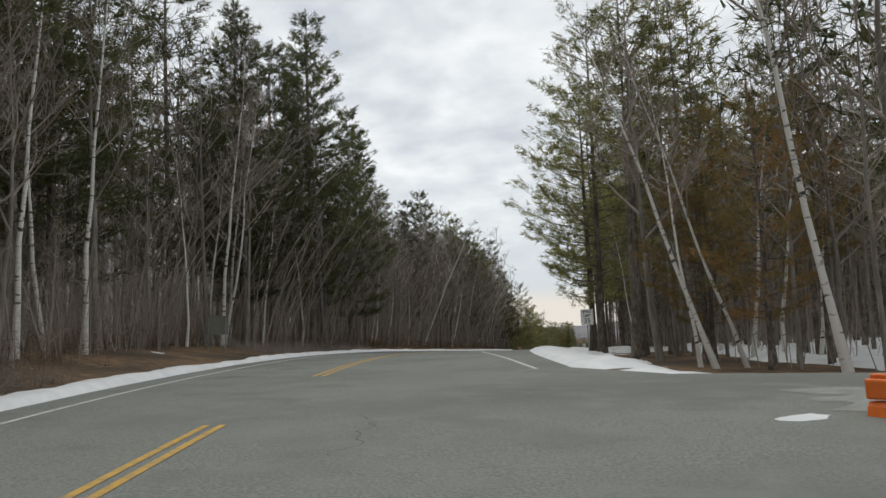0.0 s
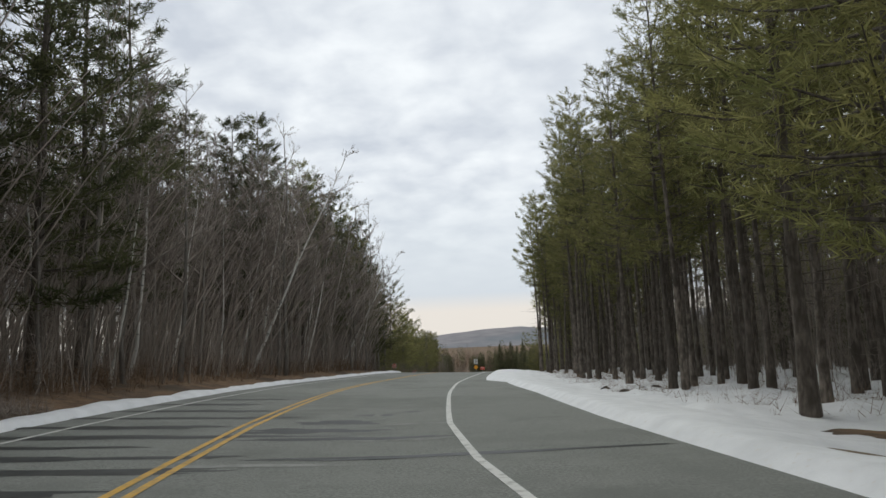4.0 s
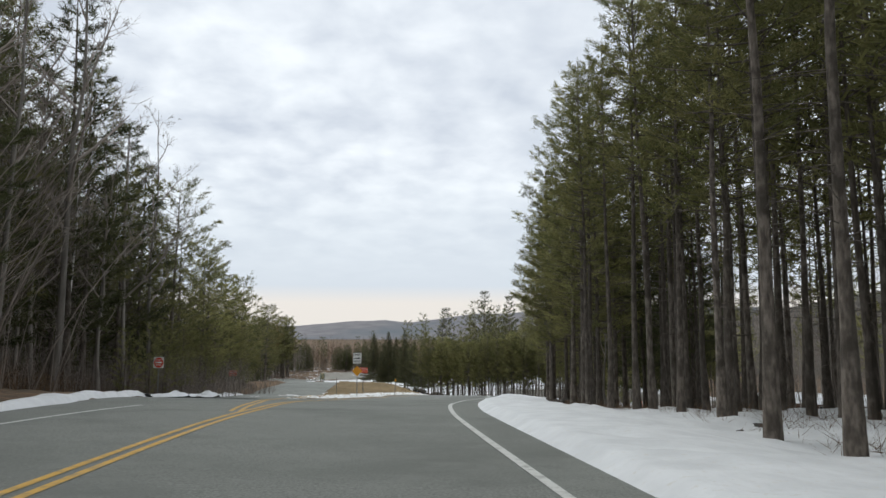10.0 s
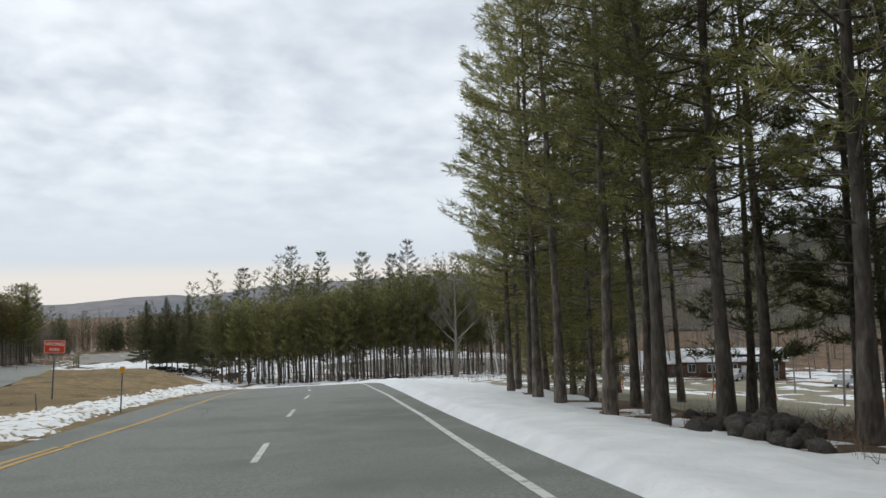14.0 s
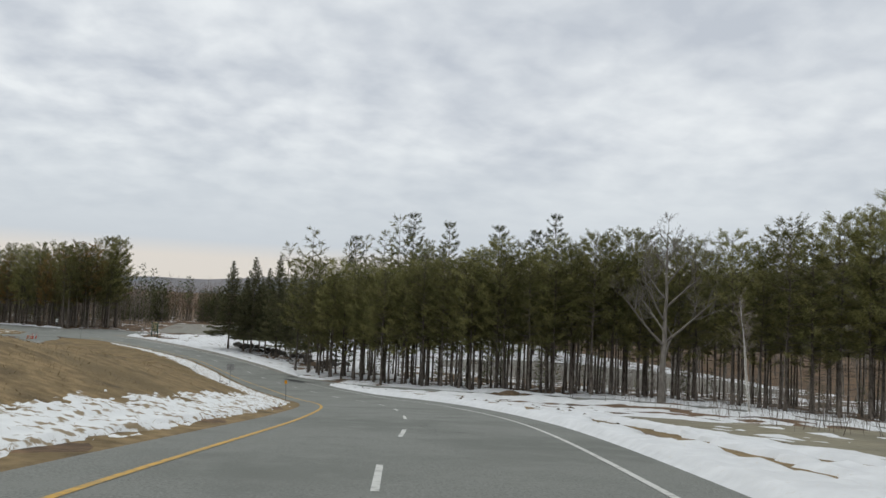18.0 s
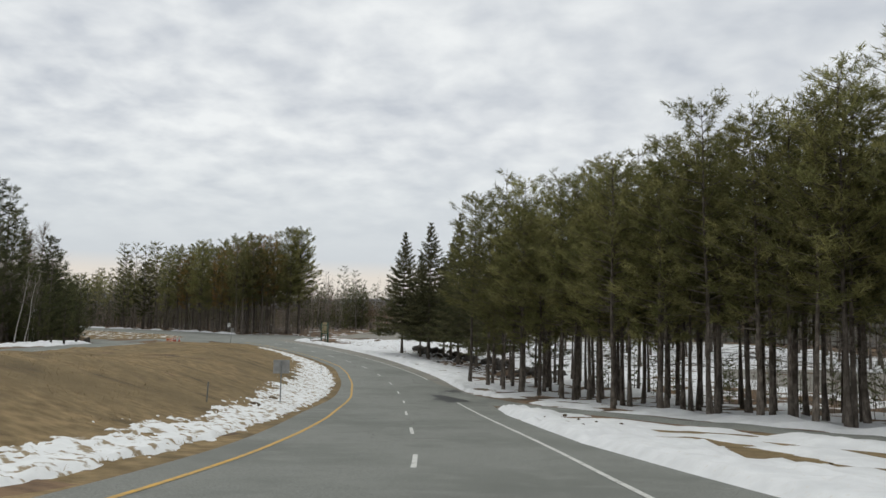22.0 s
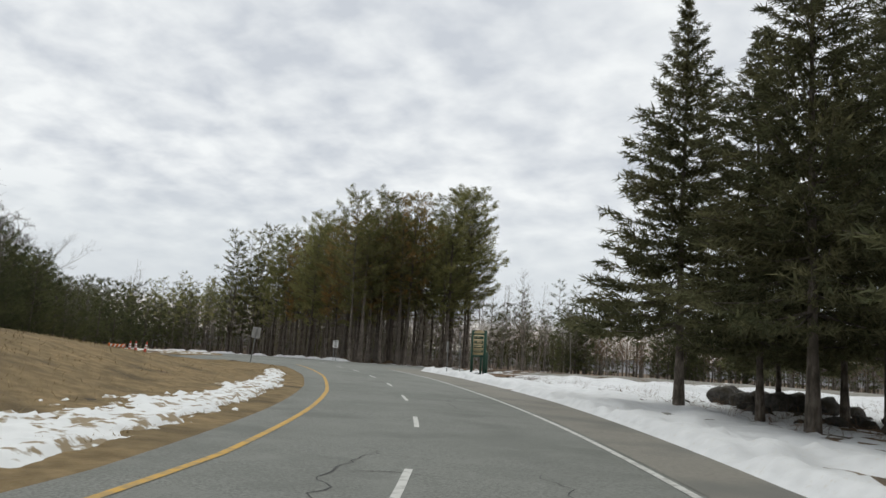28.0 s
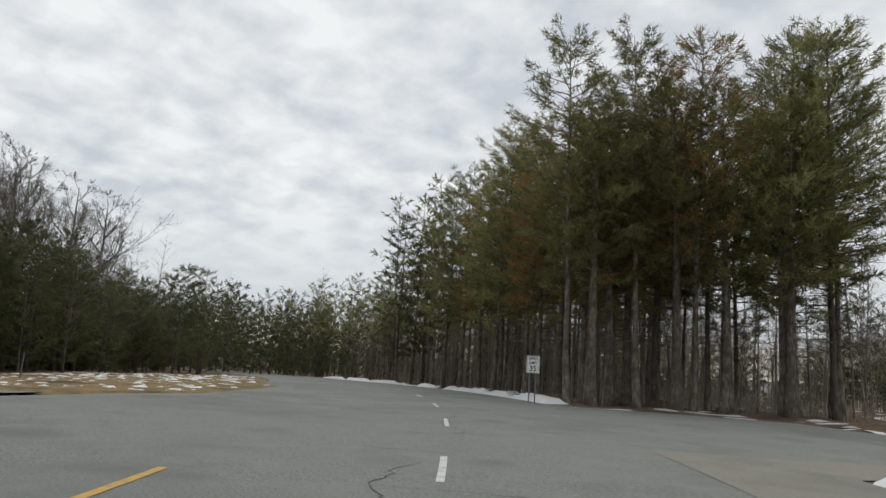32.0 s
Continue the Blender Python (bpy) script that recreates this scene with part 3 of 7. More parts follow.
def snow_depth(s, d, x, y):
    """How deep the snow lies; below zero there is none."""
    n1, n2, n3 = wave(x, y, 14, 11), wave(x, y, 4.5, 12), wave(x, y, 1.4, 13)
    rough = 0.05 * n1 + 0.05 * n2 + 0.03 * n3
    lump = table(s, (205, 0), (235, 0.45), (320, 0.55), (335, 0.8), (500, 0.8)) * (0.10 * n3 + 0.08 * wave(x, y, 0.8, 15) + 0.05 * wave(x, y, 0.45, 16))
    r = d - right_edge(s)
    keep = table(s, (15, 0), (19, 1), (409, 1), (413, 0), (432, 0), (436, 1), (500, 1))
    wide = table(s, (18, 3.4), (45, 3.4), (70, 5.6), (110, 5.4), (150, 6.2), (190, 6.4), (215, 6.5), (245, 5.5), (275, 4.5), (291, 2.8), (304, 1.6), (312, 0.9), (330, 2.2), (350, 2.6), (372, 2.6), (395, 1.7), (410, 1.3), (436, 1.2), (500, 0.6))
    deep = table(s, (18, 0.16), (60, 0.20), (190, 0.20), (240, 0.25), (290, 0.27), (330, 0.30), (395, 0.36), (430, 0.35), (500, 0.3))
    right = lump * ease(r / 0.5) * ease((wide + 0.6 - r) / 1.0) * keep + deep * ease(r / 0.45) * ease((wide - r) / 2.5 + 0.25 + table(s, (50, 1.0), (70, 0.35), (185, 0.35), (215, 1.2)) * n2) * keep + rough * ease(r / 1.5) - 0.05 + 0.03 * keep * (r < 2)
    # patches under the trees and over the field
    woods = table(s, (0, 0.05), (58, 0.08), (66, 0.20), (150, 0.18), (168, 0.05), (178, -0.05), (186, -0.25), (222, -0.20), (238, 0.10), (258, 0.08), (266, 0.06), (318, 0.05), (334, 0.08), (368, 0.12), (376, 0.24), (391, 0.22), (398, 0.0), (407, -0.12), (420, -0.1), (440, -0.2))
    right = np.maximum(right, np.where(r > wide - 2, woods + 0.16 * n2 + 0.10 * n1 + 0.04 * n3 - 0.01 - 0.35 * (1 - ease(r / 0.9)), -1))
    right = right - 0.07 * table(s, (245, 0), (255, 1), (325, 1), (335, 0)) * ease((r - 15) / 4)
    # dark needle litter under the spruces
    right = right - 0.30 * table(s, (334, 0), (341, 1), (376, 1), (384, 0)) * ease((r - 4.5) / 1.5) * ease((14.0 - r) / 3) * ease(0.45 + 0.9 * n2 + 0.8 * n3)
    right = right - 0.30 * table(s, (40, 1), (56, 0)) * ease((r - 4.3 - 0.4 * n3) / 0.8) * ease((10.5 - r) / 2) + 0.16 * table(s, (44, 1), (60, 0)) * ease((r - 9) / 2)
    # a strip of thawed grass behind the ploughed ridge, and bare spots beyond it
    mid = table(s, (235, 2.5), (255, 2.7), (263, 3.6), (270, 4.5), (288, 4.6))
    half = table(s, (222, 0.0), (236, 0.75), (256, 0.85), (266, 1.2), (278, 0.6), (290, 0.1))
    right = right - 0.85 * table(s, (222, 0), (234, 1), (280, 1), (290, 0)) * ease((half + 0.35 * n3 - np.abs(r - mid - 0.3 * n2)) / 0.5 + 0.5)
    right = right - 0.55 * table(s, (232, 0), (240, 1), (272, 1), (280, 0)) * ease((r - 4.0) / 1.5) * ease((9.5 - r) / 2) * ease((n2 + 0.8 * n3 - 0.75) / 0.3)
    right = np.where((r < 13) & (s > 22) & (s < 404), np.maximum(right, -0.23), right)
    ways = np.min([np.hypot(x - np.interp(u, DRIVE_U, DRIVE[:, 0]), y - np.interp(u, DRIVE_U, DRIVE[:, 1])) for u in np.arange(0, DRIVE_U[-1], 0.8)], axis=0)
    right = right + 0.20 * ease((6.0 - ways) / 1.5) * table(s, (250, 0), (262, 1), (312, 1), (322, 0)) * ease((ways - 2.2) / 0.8) * ease((r - 6.5) / 2.5)
    right = right - 0.7 * ease((2.3 + 0.5 * n3 - ways) / 0.9)
    right = np.where(ways < 5, np.maximum(right, -0.23), right)
    right = right - 0.6 * ease((26 - np.hypot((x - 76) * 0.8, y - 282)) / 3 + 1.2 * n2)
    right = right + 0.26 * ease((17 - np.hypot((x + 1) * 0.8, y - 329)) / 7) * ease((r - 7 - n3) / 2)
    l = left_edge(s) - d
    lw = table(s, (-60, 1.7), (60, 1.6), (100, 1.3), (140, 1.3), (160, 1.3), (166, 0.5))
    left = 0.22 * ease(l / 0.3) * ease((lw - l) / 0.8 + 0.3 * n2) * table(s, (-60, 1), (160, 1), (163, 0)) + rough * 0.7 - 0.07
    # the strip of snow at the foot of the mound
    foot = table(s, (166, 3.4), (180, 5.2), (192, 5.2), (205, 3.9), (220, 4.2), (240, 4.3), (265, 3.7), (288, 3.5), (299, 3.7), (306, 4.4), (318, 5.2), (334, 5.1), (347, 4.9), (358, 4.2), (368, 3.3), (378, 2.3), (390, 2.1), (400, 1.8))
    on = table(s, (164, 0), (168, 1), (388, 1), (395, 0))
    start = table(s, (166, 0.3), (185, 0.3), (215, 0.5), (240, 0.5), (270, 0.5), (289, 0.4), (300, 0.2), (330, 0.3), (350, 0.5), (366, 0.6), (380, 0.8), (400, 0.8))
    fall = table(s, (166, 1.9), (280, 1.6), (330, 2.0), (360, 1.8), (374, 0.7), (400, 0.6))
    lean = s * 0.30 + l * 0.45
    streak = 0.40 * wave(lean, l * 1.3, 1.5, 17) + 0.35 * wave(lean, l * 1.7, 0.75, 18) + 0.25 * wave(lean, l * 1.6, 0.38, 19)
    band = ease((l - start) / (0.4 + 0.2 * fall) + 0.45 * streak) * ease((foot - l) / fall + 0.30 * n2 + 0.55 * streak)
    left = np.maximum(left, on * (0.21 * band - 0.072 + 0.09 * streak) - 0.3 * (1 - on))
    return np.where(d > 0, right, left)


def snow_sheet(name, s0, s1, offs, label, mat=None, step=0.5):
    s = np.arange(s0, s1, step)
    ss, oo = np.meshgrid(s, offs, indexing="ij")
    d = np.where(oo > 0, right_edge(ss) + oo - 0.05, left_edge(ss) + oo + 0.05)
    x, y = xy(ss, d)
    t = snow_depth(ss.ravel(), d.ravel(), x.ravel(), y.ravel()).reshape(x.shape)
    z = ground_z(x, y) + np.maximum(t * np.where(t < 0, 1.6, 1), -0.40)
    me = mesh_from(name, np.stack([x, y, z], -1).reshape(-1, 3), grid_faces(len(s), len(offs))[:, ::-1] if offs[1] > offs[0] else grid_faces(len(s), len(offs)), mat or M_SNOW, True)
    keep = (t > -0.24).reshape(-1)
    bm = bmesh.new(); bm.from_mesh(me)
    bm.verts.ensure_lookup_table()
    drop = [v for v in bm.verts if not keep[v.index]]
    bmesh.ops.delete(bm, geom=drop, context="VERTS")
    bm.to_mesh(me); bm.free()
    return tagged(new(name, me), label, "snow", kind="stuff")


R_OFFS = np.concatenate([[0.01, 0.12, 0.25, 0.42, 0.6, 0.8], np.arange(1.0, 9, 0.25), np.arange(9, 12, 0.5), np.arange(12, 42, 1.0), np.arange(44, 112, 3.0)])
snow_sheet("verge_snow", 14, 500, R_OFFS, "old wet snow along the verge and under the pines", None, 0.35)
snow_sheet("bank_snow", -60, 162, -np.concatenate([[0.01, 0.12, 0.25, 0.45, 0.7], np.arange(1.0, 6, 0.5)]), "ploughed snow strip beside the far lane")
snow_sheet("mound_snow", 166, 402, -np.concatenate([[0.01, 0.12, 0.25, 0.45, 0.7], np.arange(0.85, 9.5, 0.13)]), "thin melting snow at the foot of the mound", M_THIN_SNOW, 0.3)

# a low ploughed ridge along the outer side of the branch road
rs = np.arange(158, 194, 0.5)
rq = np.linspace(0, 1, 7)
rr, qq = np.meshgrid(rs, rq, indexing="ij")
rd = left_branch(rr) - 3.7 - 1.5 * qq - 0.25 * wave(*xy(rr, left_branch(rr)), 2.5, 41)
rx, ry = xy(rr, rd)
rz = ground_z(rx, ry) - 0.06 + 0.30 * np.sin(qq * 3.14159) ** 0.7 * (0.8 + 0.5 * wave(rx, ry, 1.6, 42)) * ease((194 - rr) / 4)
tagged(new("ridge_snow", mesh_from("ridge_snow", np.stack([rx, ry, rz], -1).reshape(-1, 3), grid_faces(len(rs), 7), M_SNOW, True)), "ploughed snow ridge beside the branch road", "snow", kind="stuff")

# the snow bank in the crook of the junction
ks, kq = np.meshgrid(np.arange(344, 381, 0.5), np.linspace(0, 1, 9), indexing="ij")
kd = np.where(ks < 369, left_branch(ks) - 4.1, np.maximum(left_branch(ks) - 4.1, outer_edge(ks) + 0.3)) - 4.2 * kq - 0.3 * wave(*xy(ks, left_branch(ks)), 2.5, 44)
kx, ky = xy(ks, kd)
kz = ground_z(kx, ky) - 0.08 + 0.45 * np.sin(kq * 3.14159) ** 0.7 * (0.8 + 0.4 * wave(kx, ky, 1.6, 45)) * ease((381 - ks) / 3) * ease((ks - 344) / 4)
tagged(new("bank_snow", mesh_from("bank_snow", np.stack([kx, ky, kz], -1).reshape(-1, 3), grid_faces(len(ks), 9), M_SNOW, True)), "ploughed snow bank in the crook of the junction", "snow", kind="stuff")

# the tail of a snow bank at the corner of the side road
cs_, cq = np.meshgrid(np.linspace(0, 1, 24), np.linspace(0, 1, 9), indexing="ij")
cx, cy = xy(10.2 - 0.9 * (cq - 0.5) + 0.5 * cs_, 4.3 + 7.0 * cs_)
cz = ground_z(cx, cy) - 0.05 + 0.26 * np.sin(cq * 3.14159) ** 0.8 * ease(cs_ / 0.35) * (0.8 + 0.4 * wave(cx, cy, 0.9, 43))
tagged(new("corner_snow", mesh_from("corner_snow", np.stack([cx, cy, cz], -1).reshape(-1, 3), grid_faces(24, 9), M_SNOW, True)), "tail of a ploughed snow bank at the side road", "snow", kind="stuff")

# dead grass on the mound
gs = np.arange(168, 406, 1.5)
go = np.concatenate([[0.1, 0.7, 1.4], np.arange(2, 35, 1.5)])
gg, oo = np.meshgrid(gs, go, indexing="ij")
gd = np.maximum(left_edge(gg) - oo, left_branch(gg) + 4.3)
gx, gy = xy(gg, gd)
gz = ground_z(gx, gy) + 0.05 + 0.04 * wave(gx, gy, 2.0, 31) - 0.22 * ease(1 - (oo - 0.1) / 1.3)
grass = new("mound_grass", mesh_from("mound_grass", np.stack([gx, gy, gz], -1).reshape(-1, 3), grid_faces(len(gs), len(go)), M_GRASS, True))
tagged(grass, "flattened tan dead grass on the mound", "grass", kind="stuff")


def grass_blades(seed, s0, s1, near, far, n, lo, hi):
    """Bent blades of dead grass between two offsets to the left of the road's edge."""
    g = np.random.default_rng(seed)
    s = g.uniform(s0, s1, n)
    d = left_edge(s) - near - (far - near) * g.uniform(0, 1, n) ** 1.3
    ok = d > left_branch(s) + 4.6
    s, d = s[ok], d[ok]
    x, y = xy(s, d)
    n = len(s)
    p = np.c_[x, y, ground_z(x, y) + 0.03]
    a, h = g.uniform(0, 6.283, n), g.uniform(lo, hi, n)
    tip = p + np.c_[np.cos(a) * h * 0.9, np.sin(a) * h * 0.9, h * g.uniform(0.25, 0.8, n)]
    side = np.c_[-np.sin(a), np.cos(a), 0 * a] * 0.010
    v = np.stack([p - side, p + side, tip], 1).reshape(-1, 3)
    return v, np.arange(len(v)).reshape(-1, 3)


M_STRAW = material("dry_grass_blades", (0.215, 0.155, 0.076), 0.9, (0.350, 0.265, 0.145), 0.9, 6)
tagged(new("mound_grass_blades", mesh_from("mound_grass_blades", *grass_blades(91, 172, 402, 0.9, 16, 110000, 0.06, 0.17), M_STRAW)), "tangled dead grass blades on the mound", "grass", kind="stuff")


# ---- trees ----
def unit(v):
    return v / (np.linalg.norm(v, axis=-1, keepdims=True) + 1e-9)


def plumes(g, tips, axes, size, blades=8, width=0.14, open_=0.7, back=1.5):
    """Sprays of needles: thin blades set along the last stretch of every twig."""
    n = len(tips)
    dirs = unit(axes[:, None] + open_ * g.normal(size=(n, blades, 3)))
    length = np.reshape(size, (-1, 1, 1)) * g.uniform(0.65, 1.25, (n, blades, 1))
    side = unit(np.cross(dirs, g.normal(size=(n, blades, 3)))) * length * width * 0.5
    foot = tips[:, None] - axes[:, None] * np.reshape(size, (-1, 1, 1)) * back * g.uniform(0, 1, (n, blades, 1))
    v = np.stack([foot - side, foot + side, foot + dirs * length], 2)
    return v.reshape(-1, 3), np.arange(n * blades * 3).reshape(-1, 3)


def trunk_line(g, h, lean=0.0, wobble=0.15, n=9):
    u = np.linspace(0, 1, n)
    a = g.uniform(0, 6.28)
    off = np.cumsum(g.normal(0, wobble, (n, 2)), 0) * 0.35
    off[0] = 0
    return np.c_[np.cos(a) * lean * u * h + off[:, 0], np.sin(a) * lean * u * h + off[:, 1], u * h]


def conifer(seed, h, base, spread, kind="pine", branches=46, per=20, tuft=0.36, blades=8, sides=7, dead=12, radius=0.19, limb=4, width=0.14, whorl=0, top=0.46):
    """Trunk with limbs, and crown of needle sprays in flat boughs, as two arrays."""
    g = np.random.default_rng(seed)
    pine = kind == "pine"
    line = trunk_line(g, h, g.uniform(0, 0.03) if pine else 0.01, 0.10)
    u = np.linspace(0, 1, len(line))
    flare = 1 + 0.45 * np.exp(-u * 40)
    woods = [tube(np.vstack([line[0] - [0, 0, 0.6], line]), np.r_[radius * 1.45, radius * flare * (1 - 0.93 * u)], sides)]
    cs, ax, sz = [], [], []
    for k in range(branches):
        f = (k + g.uniform(0, 1)) / branches
        if whorl:
            f = (int(f * whorl) + 0.10 * g.uniform(-1, 1) + 0.5) / whorl
        zz = min(0.95 if pine else 0.985, base + (1 - base) * f)
        p0 = np.array([np.interp(zz, u, line[:, i]) for i in range(3)])
        az = k * 2.4 + g.uniform(-0.5, 0.5)
        if pine:
            prof = (0.5 + 0.5 * min(1, f / 0.25)) * (1.03 - f) ** top
            length = spread * prof * g.uniform(0.6, 1.18) + 0.42
            rise, droop, curl = 0.02 + 0.45 * f + g.uniform(-0.16, 0.14), 0.0, 0.22
        else:
            length = spread * (1.02 - f) ** 0.98 * g.uniform(0.72, 1.15) + 0.12
            rise, droop, curl = -0.10 + 0.75 * f + g.uniform(-0.06, 0.06), 0.34 * (1 - 0.6 * f), 0.34
        q = np.linspace(0, 1, limb)
        dirh = np.array([np.cos(az), np.sin(az)])
        pts = p0 + np.c_[dirh[0] * q * length, dirh[1] * q * length, length * ((rise - droop) * q + curl * q**2)]
        woods.append(tube(pts, np.linspace(0.045 if pine else 0.035, 0.008, limb) * (1.2 - 0.7 * f), 3))
        m = max(4, int(per * (0.22 + 0.78 * length / spread)))
        t = g.uniform(0.22 if pine else 0.10, 1, m) ** (0.62 if pine else 0.8)
        c = np.stack([np.interp(t, q, pts[:, i]) for i in range(3)], -1)
        lat = np.array([-dirh[1], dirh[0], 0])
        off = g.normal(0, 0.24 if pine else 0.20, (m, 1)) * length * (1.05 - 0.7 * t[:, None])
        hang = g.normal(0.05, 0.16, m) if pine else -np.abs(g.normal(0.02, 0.13, m))
        c = c + lat * off + np.c_[np.zeros((m, 2)), hang]
        a = unit(np.array([dirh[0], dirh[1], 0.45 if pine else 0.02]) + lat * np.clip(off / (0.2 * length + 0.1), -1, 1) * 0.8)
        cs.append(c); ax.append(a); sz.append(np.full(m, tuft * (1.08 - (0.30 if pine else 0.62) * f**2)))
    for k in range(dead):
        zz = g.uniform(min(0.16, base), base + 0.12)
        p0 = np.array([np.interp(zz, u, line[:, i]) for i in range(3)])
        az, ln = g.uniform(0, 6.283), g.uniform(0.5, 2.6)
        q = np.linspace(0, 1, 3)
        woods.append(tube(p0 + np.c_[np.cos(az) * q * ln, np.sin(az) * q * ln, ln * (g.uniform(-0.1, 0.2) * q + g.uniform(-0.15, 0.1) * q**2)], [0.022, 0.013, 0.004], 3))
    crown = plumes(g, np.concatenate(cs), np.concatenate(ax), np.concatenate(sz), blades, width, 0.85 if pine else 0.7, 1.1 if pine else 1.5)
    return join(woods), crown


def bare_tree(seed, h, spread=0.5, radius=0.14, lean=0.0, first=0.3, limbs=12, levels=3, sides=6, forks=5):
    """A leafless tree: trunk, and crown of limbs and twigs."""
    g = np.random.default_rng(seed)
    line = trunk_line(g, h, lean, 0.22)
    u = np.linspace(0, 1, len(line))
    trunk = tube(np.vstack([line[0] - [0, 0, 0.6], line]), np.r_[radius * 1.3, radius * (1 + 0.4 * np.exp(-u * 30)) * (1 - 0.92 * u)], sides)
    out = []

    def grow(p, dirn, length, r, level):
        q = np.linspace(0, 1, 4)
        bend = unit(dirn + g.normal(0, 0.25, 3) + [0, 0, 0.18])
        pts = p + (dirn * q[:, None] * (1 - 0.4 * q[:, None]) + bend * 0.4 * q[:, None] ** 2) * length
        if level < levels - 1:
            out.append(tube(pts, np.linspace(r, r * 0.25 + 0.003, 4), 4 if level == 0 else 3))
        else:
            sd0 = unit(np.cross(dirn, g.normal(size=3))) * max(r, 0.009)
            out.append((np.stack([pts[0] - sd0, pts[0] + sd0, pts[-1]]), np.array([[0, 1, 2]])))
        if level < levels - 1:
            for _ in range(forks):
                t = g.uniform(0.3, 1.0)
                c = np.array([np.interp(t, q, pts[:, i]) for i in range(3)])
                grow(c, unit(bend + g.normal(0, 0.55, 3) + [0, 0, 0.15]), length * g.uniform(0.35, 0.6), max(0.006, r * 0.5 * (1.1 - 0.5 * t)), level + 1)
        else:
            n = 4
            t = g.uniform(0.2, 1, n)
            c = np.stack([np.interp(t, q, pts[:, i]) for i in range(3)], -1)
            dd = unit(bend + g.normal(0, 0.6, (n, 3)) + [0, 0, 0.2]) * length * g.uniform(0.4, 0.8, (n, 1))
            sd_ = unit(np.cross(dd, g.normal(size=(n, 3)))) * 0.010
            out.append((np.stack([c - sd_, c + sd_, c + dd], 1).reshape(-1, 3), np.arange(3 * n).reshape(-1, 3)))

    for k in range(limbs):
        f = first + (1 - first) * (k + g.uniform(0, 1)) / limbs
        p = np.array([np.interp(f, u, line[:, i]) for i in range(3)])
        az = k * 2.4 + g.uniform(-0.5, 0.5)
        up = 0.55 + 0.9 * f
        grow(p, unit(np.array([np.cos(az), np.sin(az), up])), h * spread * (1.12 - f) * g.uniform(0.7, 1.1) + 0.4, radius * 0.55 * (1.1 - f) + 0.012, 0)
    return trunk, join(out)


def tree_thing(name, shape, mats, label):
    t = new(name)
    t.empty_display_size = 0.3
    part("trunk", mesh_from(name + "_trunk", *shape[0], mats[0], True), t)
    part("crown", mesh_from(name + "_crown", *shape[1], mats[1]), t)
    return tagged(t, label, "tree")



PINE_SIZES = [(22, 0.44, 2.9, 56), (24, 0.52, 2.7, 50), (20, 0.40, 3.0, 54), (23, 0.54, 2.6, 48), (18, 0.36, 3.0, 54), (25, 0.48, 2.9, 56)]
PINES = [conifer(100 + i, h, b, w, branches=n, per=22, tuft=0.34, blades=10, dead=30, radius=0.18, width=0.115) for i, (h, b, w, n) in enumerate(PINE_SIZES)]
MIDS = [conifer(120 + i, h, b + 0.02, w, branches=40, per=12, tuft=0.48, blades=7, sides=6, dead=18, radius=0.16, limb=3) for i, (h, b, w, n) in enumerate(PINE_SIZES[:4])]
YOUNG = [conifer(150 + i, h, b, w, branches=50, per=20, tuft=0.42, blades=8, dead=2, radius=0.15, limb=3) for i, (h, b, w) in enumerate([(13, 0.06, 3.5), (15, 0.09, 3.8), (11, 0.04, 3.2)])]
TALLS = [conifer(170 + i, h, b, w, branches=96, per=30, tuft=0.42, blades=10, dead=8, radius=0.24, width=0.13, whorl=n, top=0.75) for i, (h, b, w, n) in enumerate([(27, 0.14, 5.6, 20), (24, 0.18, 5.0, 18), (25, 0.10, 5.2, 19)])]
STANDS = [conifer(180 + i, h, b, w, branches=60, per=22, tuft=0.37, blades=12, dead=24, radius=0.15, limb=3, width=0.10, top=0.42) for i, (h, b, w) in enumerate([(16.6, 0.30, 3.2), (17.4, 0.36, 3.4), (15.6, 0.26, 3.0), (17, 0.32, 3.5)])]
FARS = [conifer(190 + i, h, b, w, branches=44, per=11, tuft=0.66, blades=6, sides=5, dead=0, radius=0.15, limb=2, width=0.15) for i, (h, b, w) in enumerate([(13, 0.03, 3.6), (15, 0.05, 3.9), (11, 0.03, 3.4)])]
NEARS = [conifer(185 + i, h, b, w, branches=72, per=30, tuft=0.30, blades=13, dead=24, radius=0.19, width=0.10, top=0.75) for i, (h, b, w) in enumerate([(20, 0.26, 4.2), (22, 0.32, 4.5)])]
LOWS = [conifer(195 + i, h, b, w, branches=70, per=32, tuft=0.33, blades=13, dead=10, radius=0.22, width=0.10) for i, (h, b, w) in enumerate([(17, 0.16, 5.2), (18.5, 0.19, 4.9)])]
BIGS = [conifer(210 + i, h, b, 4.4, branches=70, per=28, tuft=0.36, blades=12, dead=34, radius=0.33, width=0.105, sides=9) for i, (h, b) in enumerate([(19, 0.36), (18, 0.40)])]
SPRUCES = [conifer(200 + i, h, 0.18, w, "spruce", 180, 44, 0.33, 10, radius=0.19, dead=10, width=0.19, whorl=n) for i, (h, w, n) in enumerate([(18.4, 4.7, 25), (19.2, 5.2, 26), (21, 4.6, 28)])]
BARES = [bare_tree(300 + i, h, w, r, limbs=10, forks=4) for i, (h, w, r) in enumerate([(15, 0.36, 0.13), (18, 0.32, 0.15), (12, 0.4, 0.10), (16, 0.34, 0.12)])]
BIRCHES = [bare_tree(400 + i, h, 0.26, r, l, 0.45, 11) for i, (h, r, l) in enumerate([(15, 0.11, 0.16), (17, 0.12, 0.05), (13, 0.10, 0.28), (14, 0.09, 0.1)])]
